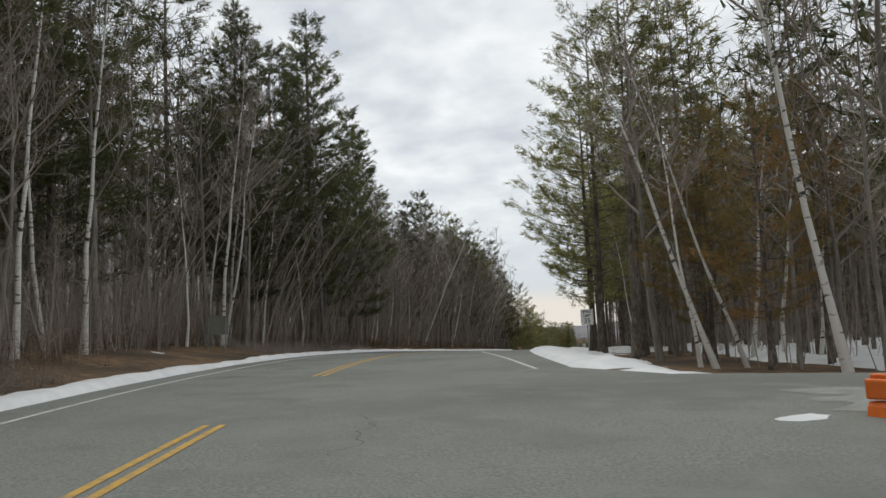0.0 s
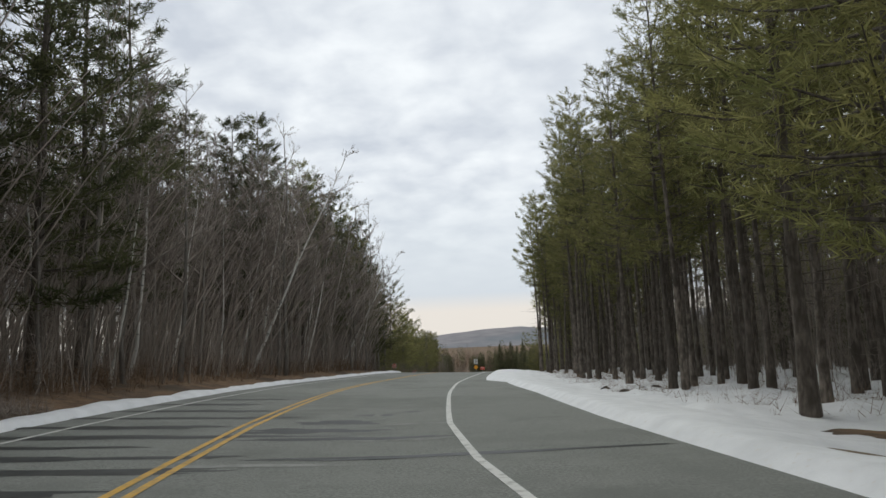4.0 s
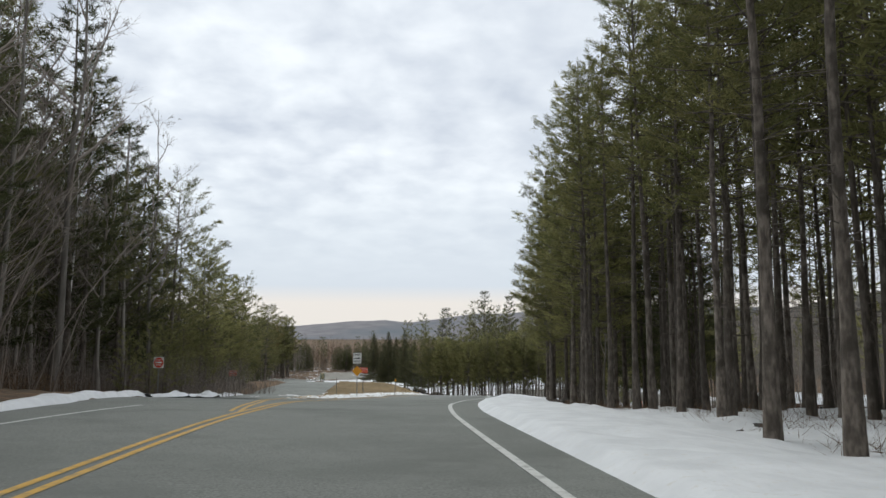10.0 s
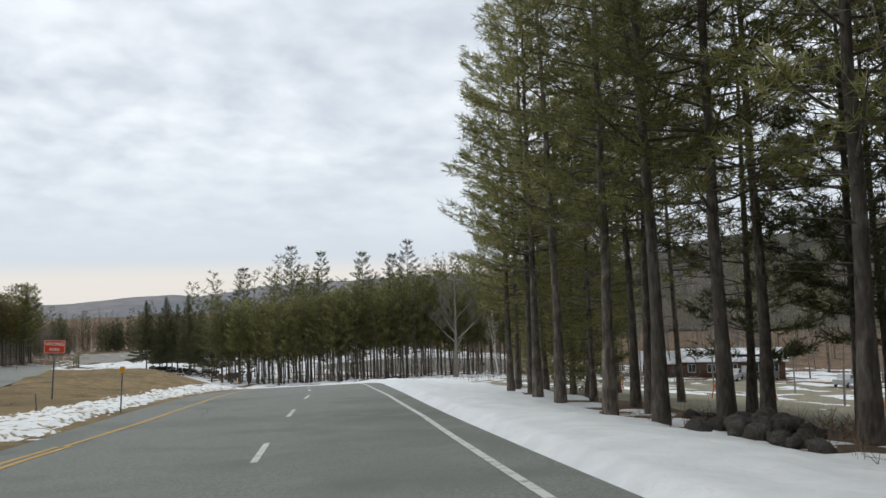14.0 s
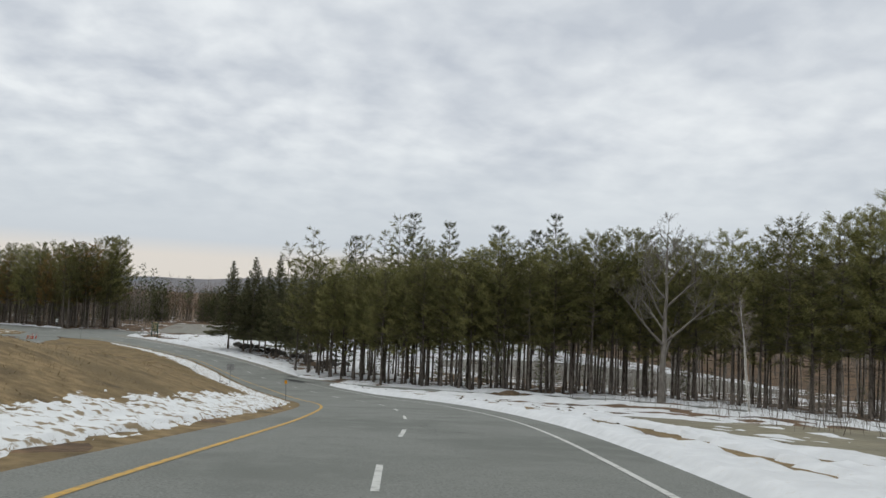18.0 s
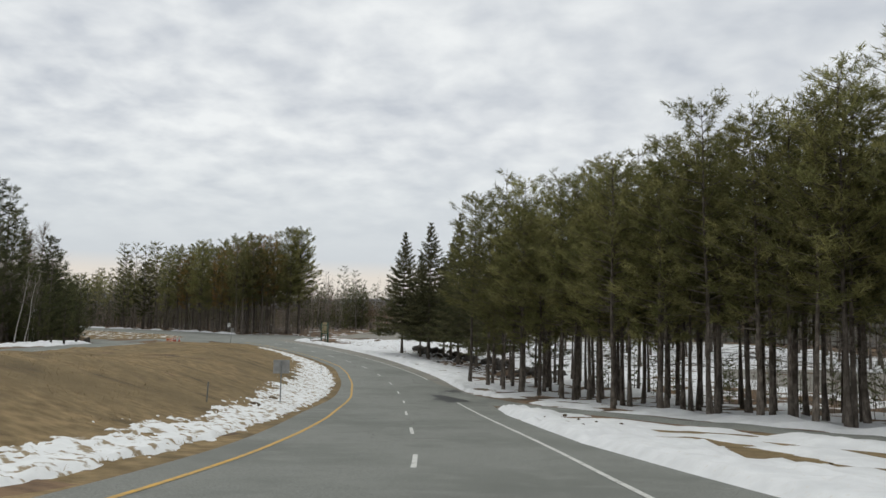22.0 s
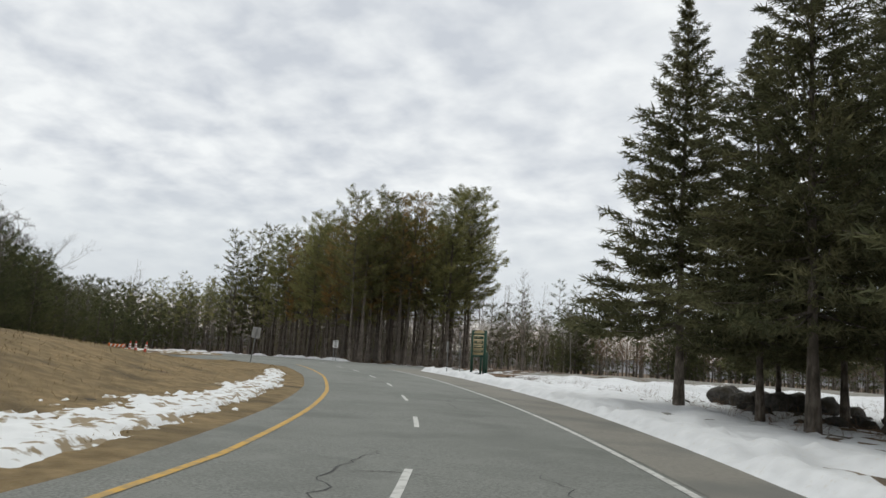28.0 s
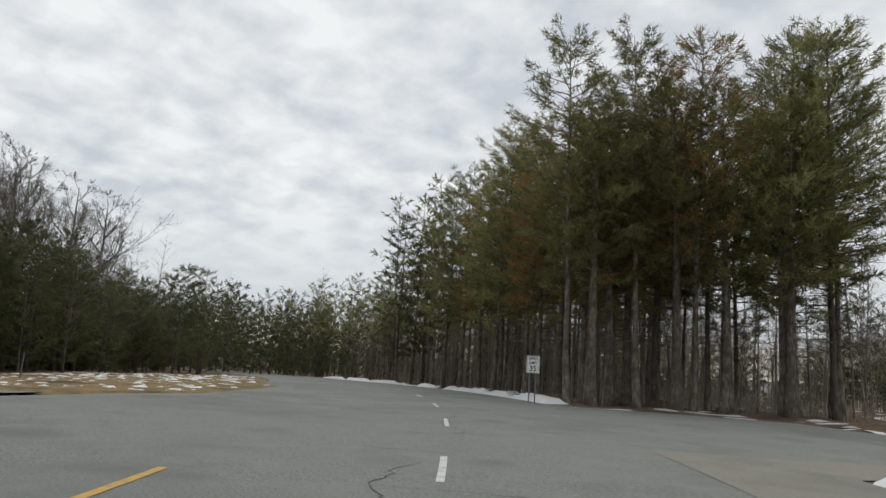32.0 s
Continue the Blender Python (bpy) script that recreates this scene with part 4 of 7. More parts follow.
SAPLINGS = [bare_tree(500 + i, h, 0.30, 0.045, 0.06, 0.2, 9, 2, 5, 6) for i, h in enumerate([7, 9, 6])]
FIELD_TREE = bare_tree(610, 17.5, 0.52, 0.36, 0.0, 0.22, 13, 4, 8, 5)

KIND = {
    "pine": [tree_thing("pine_tree", p, (M_BARK, M_NEEDLE), "tall pine with a bare lower trunk and green crown") for p in PINES],
    "mid_pine": [tree_thing("pine_tree", p, (M_BARK, M_NEEDLE), "tall pine with a bare trunk in a dense stand") for p in MIDS],
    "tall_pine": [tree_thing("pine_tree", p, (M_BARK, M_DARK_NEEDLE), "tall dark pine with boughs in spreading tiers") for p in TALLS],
    "near_pine": [tree_thing("pine_tree", p, (M_BARK, M_NEEDLE), "tall pine with long boughs reaching over the verge") for p in NEARS],
    "low_pine": [tree_thing("pine_tree", p, (M_BARK, M_NEEDLE), "full pine with long boughs hanging low over snow") for p in LOWS],
    "brown_pine": [tree_thing("pine_tree", p, (M_BARK, M_NEEDLE_BROWN), "pine with partly browned needles") for p in PINES[2:5:2]],
    "young_pine": [tree_thing("pine_tree", p, (M_BARK, M_NEEDLE), "bushy pine with green boughs down to the ground") for p in YOUNG],
    "stand_pine": [tree_thing("pine_tree", p, (M_BARK, M_NEEDLE), "medium pine with a bare stem and full olive crown") for p in STANDS],
    "brown_stand_pine": [tree_thing("pine_tree", p, (M_BARK, M_NEEDLE_BROWN), "medium pine with partly browned needles") for p in STANDS[:2]],
    "spruce": [tree_thing("spruce_tree", p, (M_BARK, M_SPRUCE), "dark conical spruce with drooping boughs") for p in SPRUCES],
    "bare": [tree_thing("bare_tree", p, (M_BARK_GREY, M_TWIG), "leafless grey hardwood tree") for p in BARES],
    "birch": [tree_thing("birch_tree", p, (M_BIRCH, M_TWIG), "leafless white birch with a leaning trunk") for p in BIRCHES],
    "brown_low_pine": [tree_thing("pine_tree", LOWS[0], (M_BARK, M_NEEDLE_BROWN), "low spreading pine with rust-brown boughs")],
    "big_pine": [tree_thing("pine_tree", p, (M_BARK, M_NEEDLE), "large old pine with a thick grey trunk") for p in BIGS],
    "big_brown_pine": [tree_thing("pine_tree", BIGS[1], (M_BARK, M_NEEDLE_BROWN), "large pine with rust-brown dying boughs")],
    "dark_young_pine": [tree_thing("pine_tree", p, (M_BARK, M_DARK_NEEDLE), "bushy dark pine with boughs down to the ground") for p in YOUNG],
    "sapling": [tree_thing("sapling", p, (M_BARK_GREY, M_TWIG), "thin leafless sapling at the wood's edge") for p in SAPLINGS],
    "field_tree": [tree_thing("bare_tree", FIELD_TREE, (M_BARK_GREY, M_BARK_GREY), "large leafless grey tree spreading at the field's edge")],
}
USED = {k: set() for k in KIND}


def to_road(s, side):
    """The turn that makes a leaning tree lean towards the road."""
    n = [side * np.interp(s, REF_S, NRM[:, i]) for i in (0, 1)]
    return math.degrees(math.atan2(n[0], -n[1]))


def clear(s, d):
    """Whether a place lies outside the open ground beside the branch road and the board sign."""
    s, d = np.asarray(s), np.asarray(d)
    return ~((d < 0) & (((s > 128) & (d > -11.8 - 0.27 * np.maximum(s - 130, 0))) | ((s > 26) & (s < 45) & (d > -13.6))))


def plant(kind, x, y, scale=1.0, turn=None, pick=None, lean=0.0, group=""):
    """Stands a tree of a kind on the ground."""
    i = int(rng.integers(len(KIND[kind]))) if pick is None else pick
    turn = rng.uniform(0, 360) if turn is None else turn
    z = float(ground_z(np.array([x]), np.array([y]))[0])
    m = pose(x, y, z, lean, 0, turn) @ Matrix.Scale(scale, 4)
    src = KIND[kind][i]
    if i not in USED[kind]:
        USED[kind].add(i)
        ob = src
    else:
        ob = copy_thing(src, m)
    ob.matrix_basis = m
    if group:
        ob["group"] = group
    return ob


def scatter(s0, s1, d0, d1, gap, jitter=0.45, skip=0.0, across=None):
    """Places in a stretch of the plan."""
    out = []
    for s in np.arange(s0, s1, gap):
        for d in np.arange(d0, d1, across or gap):
            if rng.uniform() < skip:
                continue
            out.append((s + rng.uniform(-jitter, jitter) * gap, d + rng.uniform(-jitter, jitter) * (across or gap)))
    return out


def wood(kinds, places, lo=0.85, hi=1.15, group=""):
    names, w = zip(*kinds)
    w = np.array(w) / sum(w)
    for s, d in places:
        if s < 182 and not clear(s, d):
            continue
        x, y = xy(s, d)
        plant(names[rng.choice(len(names), p=w)], float(x), float(y), rng.uniform(lo, hi), group=group)


# right-hand stand along the verge
FRONT_D = ((54, 9.0), (60, 10.2), (70, 10.4), (80, 11.0), (98, 10.0), (116, 8.9), (131, 8.7), (150, 9.0), (175, 9.6), (190, 9.2))
wood([("pine", 1)], [(s, float(table(s, *FRONT_D)) + rng.uniform(-0.4, 2.4)) for s in np.arange(63, 161, 2.9)], 0.70, 0.88, "roadside pines")
wood([("mid_pine", 9), ("bare", 1.0)], scatter(150, 184, 13.8, 17.4, 4.4, across=4.0), 0.85, 1.1, "roadside pines")
wood([("pine", 5), ("bare", 2), ("mid_pine", 2)], scatter(50, 62, 13.5, 19, 4.2), 0.75, 0.95, "roadside pines")
wood([("bare", 3), ("birch", 1.0), ("mid_pine", 0.7)], scatter(26, 50, 15.5, 26, 5.0), 0.8, 1.0, "birches at the side road")
for s, d, z, k in ((49.5, 9.2, 1.18, 1), (55.0, 9.0, 1.14, 0)):
    plant("low_pine", *map(float, xy(s, d)), z, 61.0 * s, k, group="roadside pines")
for s, d, z, k in ((60.5, 9.8, 1.0, 0), (52, 13.0, 1.0, 1)):
    plant("near_pine", *map(float, xy(s, d)), z, pick=k, group="roadside pines")
for s, d, z, k in ((31.0, 11.4, 0.60, 1), (35.5, 12.4, 0.66, 0), (27.5, 14.5, 0.6, 1)):
    plant("brown_pine", *map(float, xy(s, d)), z, pick=k, group="roadside pines")
for s, d, z in ((31.0, 11.2, 0.54), (26.0, 11.8, 0.56)):
    plant("brown_low_pine", *map(float, xy(s, d)), z, 53.0 * s, group="birches at the side road")
for s, d, k, lean, z in ((28.0, 10.5, 1, 15, 0.9), (29.2, 10.3, 3, 13, 0.85), (27.9, 11.6, 3, 24, 0.9), (35.0, 14.3, 0, 1, 0.95), (22.5, 12.6, 1, 6, 1.2), (44.0, 10.7, 3, 14, 0.55), (33, 15, 2, 4, 1.0)):
    plant("birch", *map(float, xy(s, d)), z, to_road(s, -1), k, lean, group="birches at the side road")
wood([("bare", 1), ("mid_pine", 5)], scatter(36, 48, 10.5, 15, 3.2, across=3.2), 0.75, 1.0, "roadside pines")
for s, d, z in ((25.5, 12.5, 0.7), (26.5, 14.5, 0.9), (24, 16.5, 0.95), (22, 14.5, 1.1)):
    plant("bare", *map(float, xy(s, d)), z, group="birches at the side road")
for s, d, z, k in ((193.2, 9.0, 0.92, 0), (196.0, 9.6, 0.85, 1), (199.0, 9.4, 0.78, 0), (202.5, 10.6, 0.7, 0), (190.8, 12, 0.85, 1)):
    plant("near_pine", *map(float, xy(s, d)), z, pick=k, group="roadside pines")
wood([("mid_pine", 9), ("bare", 1.0)], scatter(140, 157, 17.5, 24, 5.0), 0.85, 1.1, "roadside pines")
for s, d, z, k in ((163.5, 9.6, 1.0, 1), (166.0, 10.8, 0.95, 0), (168.5, 9.4, 1.0, 1), (171.2, 10.4, 0.92, 0), (174.4, 11.2, 1.0, 1), (177.6, 10.9, 1.0, 0), (181.2, 10.0, 0.98, 0), (182.4, 8.9, 0.95, 1), (186.4, 9.2, 1.0, 0), (186.9, 10.8, 0.85, 1), (191.0, 9.2, 0.95, 1), (170.0, 12.4, 0.95, 0), (183.5, 12.6, 0.9, 1)):
    plant("near_pine", *map(float, xy(s, d)), z, 41.0 * s, k, group="roadside pines")
for s in np.arange(166, 193, 3.4):
    plant("tall_pine", *map(float, xy(s, 15.5 + rng.uniform(-1.2, 3.5))), rng.uniform(0.6, 0.78), group="roadside pines")
wood([("young_pine", 1)], [(207, 15), (211, 17.5), (215, 15.5), (203, 14.5), (220, 17), (226, 19)], 0.8, 1.0, "roadside pines")
wood([("pine", 6), ("bare", 1)], scatter(198, 214, 14.5, 23, 4.6), 0.8, 1.0, "roadside pines")
# left-hand mixed wood: birches lean out over the bank, pines stand behind
wood([("bare", 7), ("sapling", 4)], scatter(-14, 150, -16.5, -12.0, 3.8), 0.8, 1.1, "left-hand wood")
wood([("bare", 4), ("mid_pine", 1.4), ("tall_pine", 1.2)], scatter(-14, 152, -27, -18.0, 6.0), 0.8, 1.05, "left-hand wood")
for s, d, z, k in ((55, -14.8, 1.0, 1), (62, -14.0, 1.05, 0), (65, -15.8, 1.1, 2), (48, -14.6, 0.95, 2)):
    plant("tall_pine", *map(float, xy(s, d)), z, 37.0 * s, k, group="left-hand wood")
for k in range(34):
    s = -8 + 4.6 * k + rng.uniform(-1.5, 1.5)
    d = rng.uniform(-15.5, -12.6)
    if clear(s, d):
        plant("birch", *map(float, xy(s, d)), rng.uniform(0.7, 1.0), to_road(s, 1) + rng.uniform(-30, 30), int(rng.integers(4)), rng.uniform(6, 30) if s > 60 else rng.uniform(2, 16), "left-hand wood")
for s, d, z, k in ((57.5, -12.6, 1.02, 0), (70, -13.2, 0.95, 2), (76, -14.5, 0.92, 1), (30, -19, 1.1, 2), (38, -21, 1.15, 0), (22, -20, 1.1, 1), (46, -18, 1.1, 0), (67, -17.5, 1.05, 2), (60, -20, 0.9, 1), (101, -16.5, 0.86, 1), (109, -17, 0.95, 2), (118, -16, 0.8, 1), (128, -17, 0.85, 0), (136, -18, 0.8, 2), (88, -18, 1.0, 0), (145, -19.5, 0.75, 1), (152, -20.5, 0.7, 2)):
    plant("tall_pine", *map(float, xy(s, d)), z, pick=k, group="left-hand wood")
wood([("bare", 1)], scatter(10, 62, -17.5, -13.0, 4.0), 1.15, 1.4, "left-hand wood")
# the stand across the field
FRONT = np.array([(14, 263), (20, 250), (24.5, 240), (28, 233), (32.5, 227), (41, 221.5), (53, 217), (64, 209), (76, 200)], float)
FLEN = np.r_[0, np.cumsum(np.hypot(*np.diff(FRONT, axis=0).T))]


def stand_place(u, back):
    """A place in the stand: along its front, and back from it."""
    x, y = np.interp(u, FLEN, FRONT[:, 0]), np.interp(u, FLEN, FRONT[:, 1])
    return float(x + 0.75 * back + rng.uniform(-0.9, 0.9)), float(y + 0.66 * back + rng.uniform(-0.9, 0.9))


for u in np.arange(1, FLEN[-1], 2.4):
    for row in range(1 if u < 20 else 2):
        plant("stand_pine", *stand_place(u, row * 3.0), (0.95 - 0.35 * u / FLEN[-1] + 0.69 * (u / FLEN[-1]) ** 2) * rng.uniform(0.9, 1.1), group="stand across the field")
plant("field_tree", 50.0, 211.8, 1.0, 40)
plant("birch", 52.5, 200.8, 0.75, 120, 2)
plant("birch", 53.0, 201.4, 0.7, 20, 0)
# spruces
for x, y, k, z in ((1.0, 302.3, 0, 1.0), (5.8, 295.6, 1, 1.0), (10.8, 287.3, 2, 0.93), (4.2, 299.4, 2, 0.72), (7.2, 303.5, 0, 0.8), (8.5, 301, 1, 0.9), (14.5, 293, 0, 0.5), (13.5, 281.5, 1, 0.85), (16, 274, 0, 0.8), (4.8, 305.5, 0, 0.62), (11.5, 296, 2, 0.7)):
    plant("spruce", x, y, z, pick=k, group="spruces by the stone pile")
for s, d, z, k in ((338, 12.0, 0.58, 1), (331.5, 14.0, 0.55, 2)):
    plant("tall_pine", *map(float, xy(s, d)), z, pick=k, group="spruces by the stone pile")
# the grove where the road bends, tallest on the side of the parking lot
inner = []
for s, d in scatter(435, 482, 8.0, 26.5, 3.6, 0.35, 0.05):
    if s + 0.12 * (d - 8) < 434:
        continue
    if (s > 443 and 12 < d < 22) or s > 466:
        inner.append((s, d))
    else:
        plant("brown_stand_pine" if rng.uniform() < 0.34 and s < 458 else "stand_pine", *map(float, xy(s, d)), (1.2 + 0.012 * (d - 8)) * rng.uniform(0.92, 1.05), group="grove at the bend")
for s, d, z, k in ((482, 8.0, 0.76, 0), (474, 8.2, 0.72, 1)):
    plant("tall_pine", *map(float, xy(s, d)), z, pick=k, group="grove at the bend")
wood([("bare", 1)], scatter(416, 470, -48, -42, 6.0), 0.8, 1.0, "wood beyond the branch road")
# mixed trees along the open ground by the branch road
for s in np.arange(122, 168, 3.2):
    for o in (0.6, 4.6, 9.0):
        k = ("bare", "bare", "tall_pine", "birch", "mid_pine", "bare")[int(rng.integers(6))]
        q, d = s + rng.uniform(-1.2, 1.2), -12.6 - 0.27 * max(s - 130, 0) - o - rng.uniform(0, 2)
        plant(k, *map(float, xy(q, d)), rng.uniform(0.85, 1.1) * (0.8 if k == "tall_pine" else 1), to_road(q, 1) + rng.uniform(-40, 40), None, rng.uniform(3, 24) if k == "birch" else 0.0, "left-hand wood")
for s, d, z, k in ((24, -16.5, 1.1, 1), (15, -17, 1.15, 0), (33, -17.5, 1.05, 2), (51, -15.5, 1.0, 1)):
    plant("tall_pine", *map(float, xy(s, d)), z, 40.0 * k + s, k, group="left-hand wood")
for s, d, k, lean, z in ((43.0, -13.4, 1, 9, 1.0), (43.6, -13.5, 3, 17, 1.05), (46.0, -14.2, 0, 13, 0.95), (29.5, -13.8, 1, 6, 0.95)):
    plant("birch", *map(float, xy(s, d)), z, to_road(s, 1) - 35, k, lean, "left-hand wood")
for s, d, z, k in ((437.0, 24.6, 1.42, 1), (441.5, 25.0, 1.45, 3), (434.5, 22.8, 1.25, 0)):
    plant("stand_pine", *map(float, xy(s, d)), z, 70.0 * k + 15, k, group="grove at the bend")
for kind, s, d, z, k in (("big_pine", 434.6, 8.4, 0.92, 1), ("big_brown_pine", 436.5, 10.2, 0.9, 0), ("big_pine", 435.2, 13.6, 1.0, 0), ("big_pine", 433.8, 19.6, 1.02, 1), ("big_pine", 435.8, 17.0, 1.0, 0), ("big_brown_pine", 438.8, 12.2, 1.0, 0), ("big_brown_pine", 441.0, 8.6, 0.85, 0), ("big_pine", 437.0, 22.0, 1.0, 0)):
    plant(kind, *map(float, xy(s, d)), z, 43.0 * s, k, group="grove at the bend")
for x, y, z in ((-101, 339, 1.15), (-104, 345, 1.12), (-112, 341, 1.2), (-95, 336, 1.1), (-108, 350, 1.1), (-120, 347, 1.2)):
    plant("field_tree", float(x), float(y), z, 7.0 * x)["label"] = "leafless spreading grey tree rising behind dark pines"
for s, d, z in ((411, -33.5, 0.95), (414.5, -34.5, 1.05), (418, -33.0, 1.0), (422, -34.5, 0.95), (409, -36.0, 1.05)):
    plant("dark_young_pine", *map(float, xy(s, d)), z, 47.0 * s, group="wood beyond the branch road")
for s, d, z, k in ((194.0, 11.6, 0.62, 1), (199.5, 11.8, 0.66, 0), (205.0, 12.8, 0.72, 1)):
    plant("low_pine", *map(float, xy(s, d)), z, 50.0 * k + 3 * s, k, group="roadside pines")
for k, s, d, z in (("bare", 135, -13.6, 1.2), ("bare", 141, -15.2, 1.15), ("bare", 147, -16.8, 1.1), ("tall_pine", 138, -15.5, 0.8), ("tall_pine", 144, -17.0, 0.75)):
    plant(k, *map(float, xy(s, d)), z, 11.0 * s, 1, group="left-hand wood")
for k, s, d, z in (("tall_pine", 161, -21.5, 0.78), ("bare", 163, -20.6, 1.15), ("near_pine", 166, -23.5, 0.85), ("bare", 169, -22.2, 1.05), ("tall_pine", 172, -24.6, 0.68), ("bare", 174, -23.0, 1.0), ("near_pine", 177, -25.5, 0.78),
                   ("low_pine", 180, -24.2, 0.80), ("bare", 182, -26.0, 0.85), ("low_pine", 185, -25.6, 0.70), ("low_pine", 190, -25.0, 0.62), ("young_pine", 194, -27.0, 0.85), ("young_pine", 199, -28.0, 0.75), ("young_pine", 204, -29.5, 0.7),
                   ("near_pine", 158, -24.0, 0.95), ("bare", 156, -19.5, 1.2), ("tall_pine", 165, -29.0, 0.8), ("near_pine", 174, -30.0, 0.85), ("low_pine", 183, -31.0, 0.85), ("bare", 178, -29.0, 1.1), ("bare", 188, -30.0, 0.9), ("young_pine", 196, -33.0, 0.9)):
    plant(k, *map(float, xy(s, d)), 1.26 * z, 17.0 * s, group="left-hand wood")
for s, d, z in ((170, -20.8, 0.36), (173, -21.2, 0.42), (176, -21.6, 0.33), (179, -22.4, 0.45), (184, -23.0, 0.5), (166, -20.6, 0.3), (201, -27.2, 0.85), (206, -28.0, 0.9), (211, -29.6, 0.8), (203, -31.5, 1.0)):
    plant("young_pine", *map(float, xy(s, d)), z, 19.0 * s, group="left-hand wood")
for k, s, d, z in (("near_pine", 138, -16.5, 0.80), ("near_pine", 143, -18.0, 0.84), ("tall_pine", 147, -20.0, 0.72), ("near_pine", 151, -20.5, 0.85), ("near_pine", 155, -22.0, 0.82), ("tall_pine", 133, -18.5, 0.78), ("near_pine", 127, -17.0, 0.85)):
    plant(k, *map(float, xy(s, d)), z, 23.0 * s, group="left-hand wood")
for x, y, z in ((45, 338, 1.32), (54, 337, 1.36), (67, 333, 1.42), (77, 331, 1.40), (81, 330, 1.42), (30, 344, 1.2)):
    plant("tall_pine", float(x), float(y), z, 13.0 * x, group="tall pines on the rise")
for s, d, z in ((232, -34, 0.62), (241, -36, 0.7), (250, -38, 0.72), (259, -39.5, 0.75), (268, -41, 0.8), (246, -42, 0.8), (263, -46, 0.85), (276, -43, 0.9)):
    plant("low_pine", *map(float, xy(s, d)), z, 29.0 * s, group="pines by the branch road")
for s, d, z, k in ((300, -48.5, 0.86, 0), (306, -49.5, 0.90, 1), (312, -49.0, 0.92, 0), (319, -50.0, 0.90, 1), (309, -52.5, 1.0, 1), (316, -53.0, 1.0, 0), (326, -50.5, 0.8, 0), (303, -53.0, 0.95, 1), (294, -51.5, 0.85, 0)):
    plant("low_pine", *map(float, xy(s, d)), z, 31.0 * s, k, group="pines by the branch road")
for x, y, k, z in ((-50, 284, 0, 0.80), (-55, 292, 1, 0.84), (-60, 302, 2, 0.66), (-47, 277, 2, 0.84), (-58, 281, 1, 0.98), (-65, 293, 0, 0.86), (-54, 270, 0, 0.95), (-64, 309, 1, 0.55), (-45, 270, 1, 0.86), (-66, 283, 2, 0.98), (-72, 303, 0, 0.62), (-53, 298, 0, 0.62), (-56.5, 304, 1, 0.5), (-47.5, 290, 2, 0.6)):
    plant("tall_pine", float(x), float(y), z, 37.0 * x, k, group="wood beyond the branch road")
for x, y, k, lean in ((-46.5, 284.5, 0, 14), (-48.5, 288, 2, 18), (-44.5, 281, 3, 12), (-51.5, 293, 1, 10), (-43, 277, 0, 16), (-58, 308.5, 2, 20)):
    plant("birch", float(x), float(y), 0.62, 150.0 + 9 * x, k, lean, "wood beyond the branch road")
for kind, obs in KIND.items():
    for i, ob in enumerate(obs):
        if i not in USED[kind]:
            for o in (*ob.children_recursive, ob):
                bpy.data.objects.remove(o)
# thin out the back rows where the sky shows between the trunks, and the grove's outer corner
for ob in [o for o in bpy.data.objects if o.parent is None and o.name.split(".")[0] in ("pine_tree", "bare_tree")]:
    x, y, _ = ob.matrix_basis.translation
    ts, td = (float(v[0]) for v in stations(np.array([x]), np.array([y])))
    thin = (157 < ts < 186 and 13.2 < td < 29 and (x * 7.31 + y * 3.17) % 1.0 < 0.35) or (434 < ts < 484 and td > 25.2) or (18 < ts < 64 and 11.5 < td < 30 and (x * 7.31 + y * 3.17) % 1.0 < 0.5)
    if thin and (x, y) != (0.0, 0.0):
        for o in (*ob.children_recursive, ob):
            bpy.data.objects.remove(o)


# ---- the deep woods behind the front rows, joined ----
def spare_pine(seed, h, base, spread):
    return conifer(seed, h, base, spread, "pine", 20, 7, 0.85, 4, 5, 3, 0.16, limb=2, width=0.20)


def spare_bare(seed, h, n=75, thick=1.0):
    g = np.random.default_rng(seed)
    line = trunk_line(g, h, 0.05, 0.2, 5)
    u = np.linspace(0, 1, 5)
    trunk = tube(line - [0, 0, 0.3], 0.12 * (1 - 0.85 * u), 4)
    f = g.uniform(0.25, 1.0, n)
    p = np.stack([np.interp(f, u, line[:, i]) for i in range(3)], -1)
    a = g.uniform(0, 6.283, n)
    dirs = unit(np.c_[np.cos(a), np.sin(a), g.uniform(0.4, 1.6, n)])
    ln = (h * 0.36 * (1.12 - f) + 0.5)[:, None] * g.uniform(0.5, 1.1, (n, 1))
    side = unit(np.cross(dirs, g.normal(size=(n, 3)))) * 0.022 * thick
    limbs = np.stack([p - side, p + side, p + dirs * ln], 1).reshape(-1, 3)
    q = p + dirs * ln * g.uniform(0.35, 0.8, (n, 1))
    m = 2
    tw = []
    for _ in range(m):
        dd = unit(dirs + g.normal(0, 0.55, (n, 3)) + [0, 0, 0.2]) * ln * 0.6
        sd_ = unit(np.cross(dd, g.normal(size=(n, 3)))) * 0.012 * thick
        tw.append(np.stack([q - sd_, q + sd_, q + dd], 1).reshape(-1, 3))
    v = np.concatenate([limbs, *tw])
    return trunk, (v, np.arange(len(v)).reshape(-1, 3))


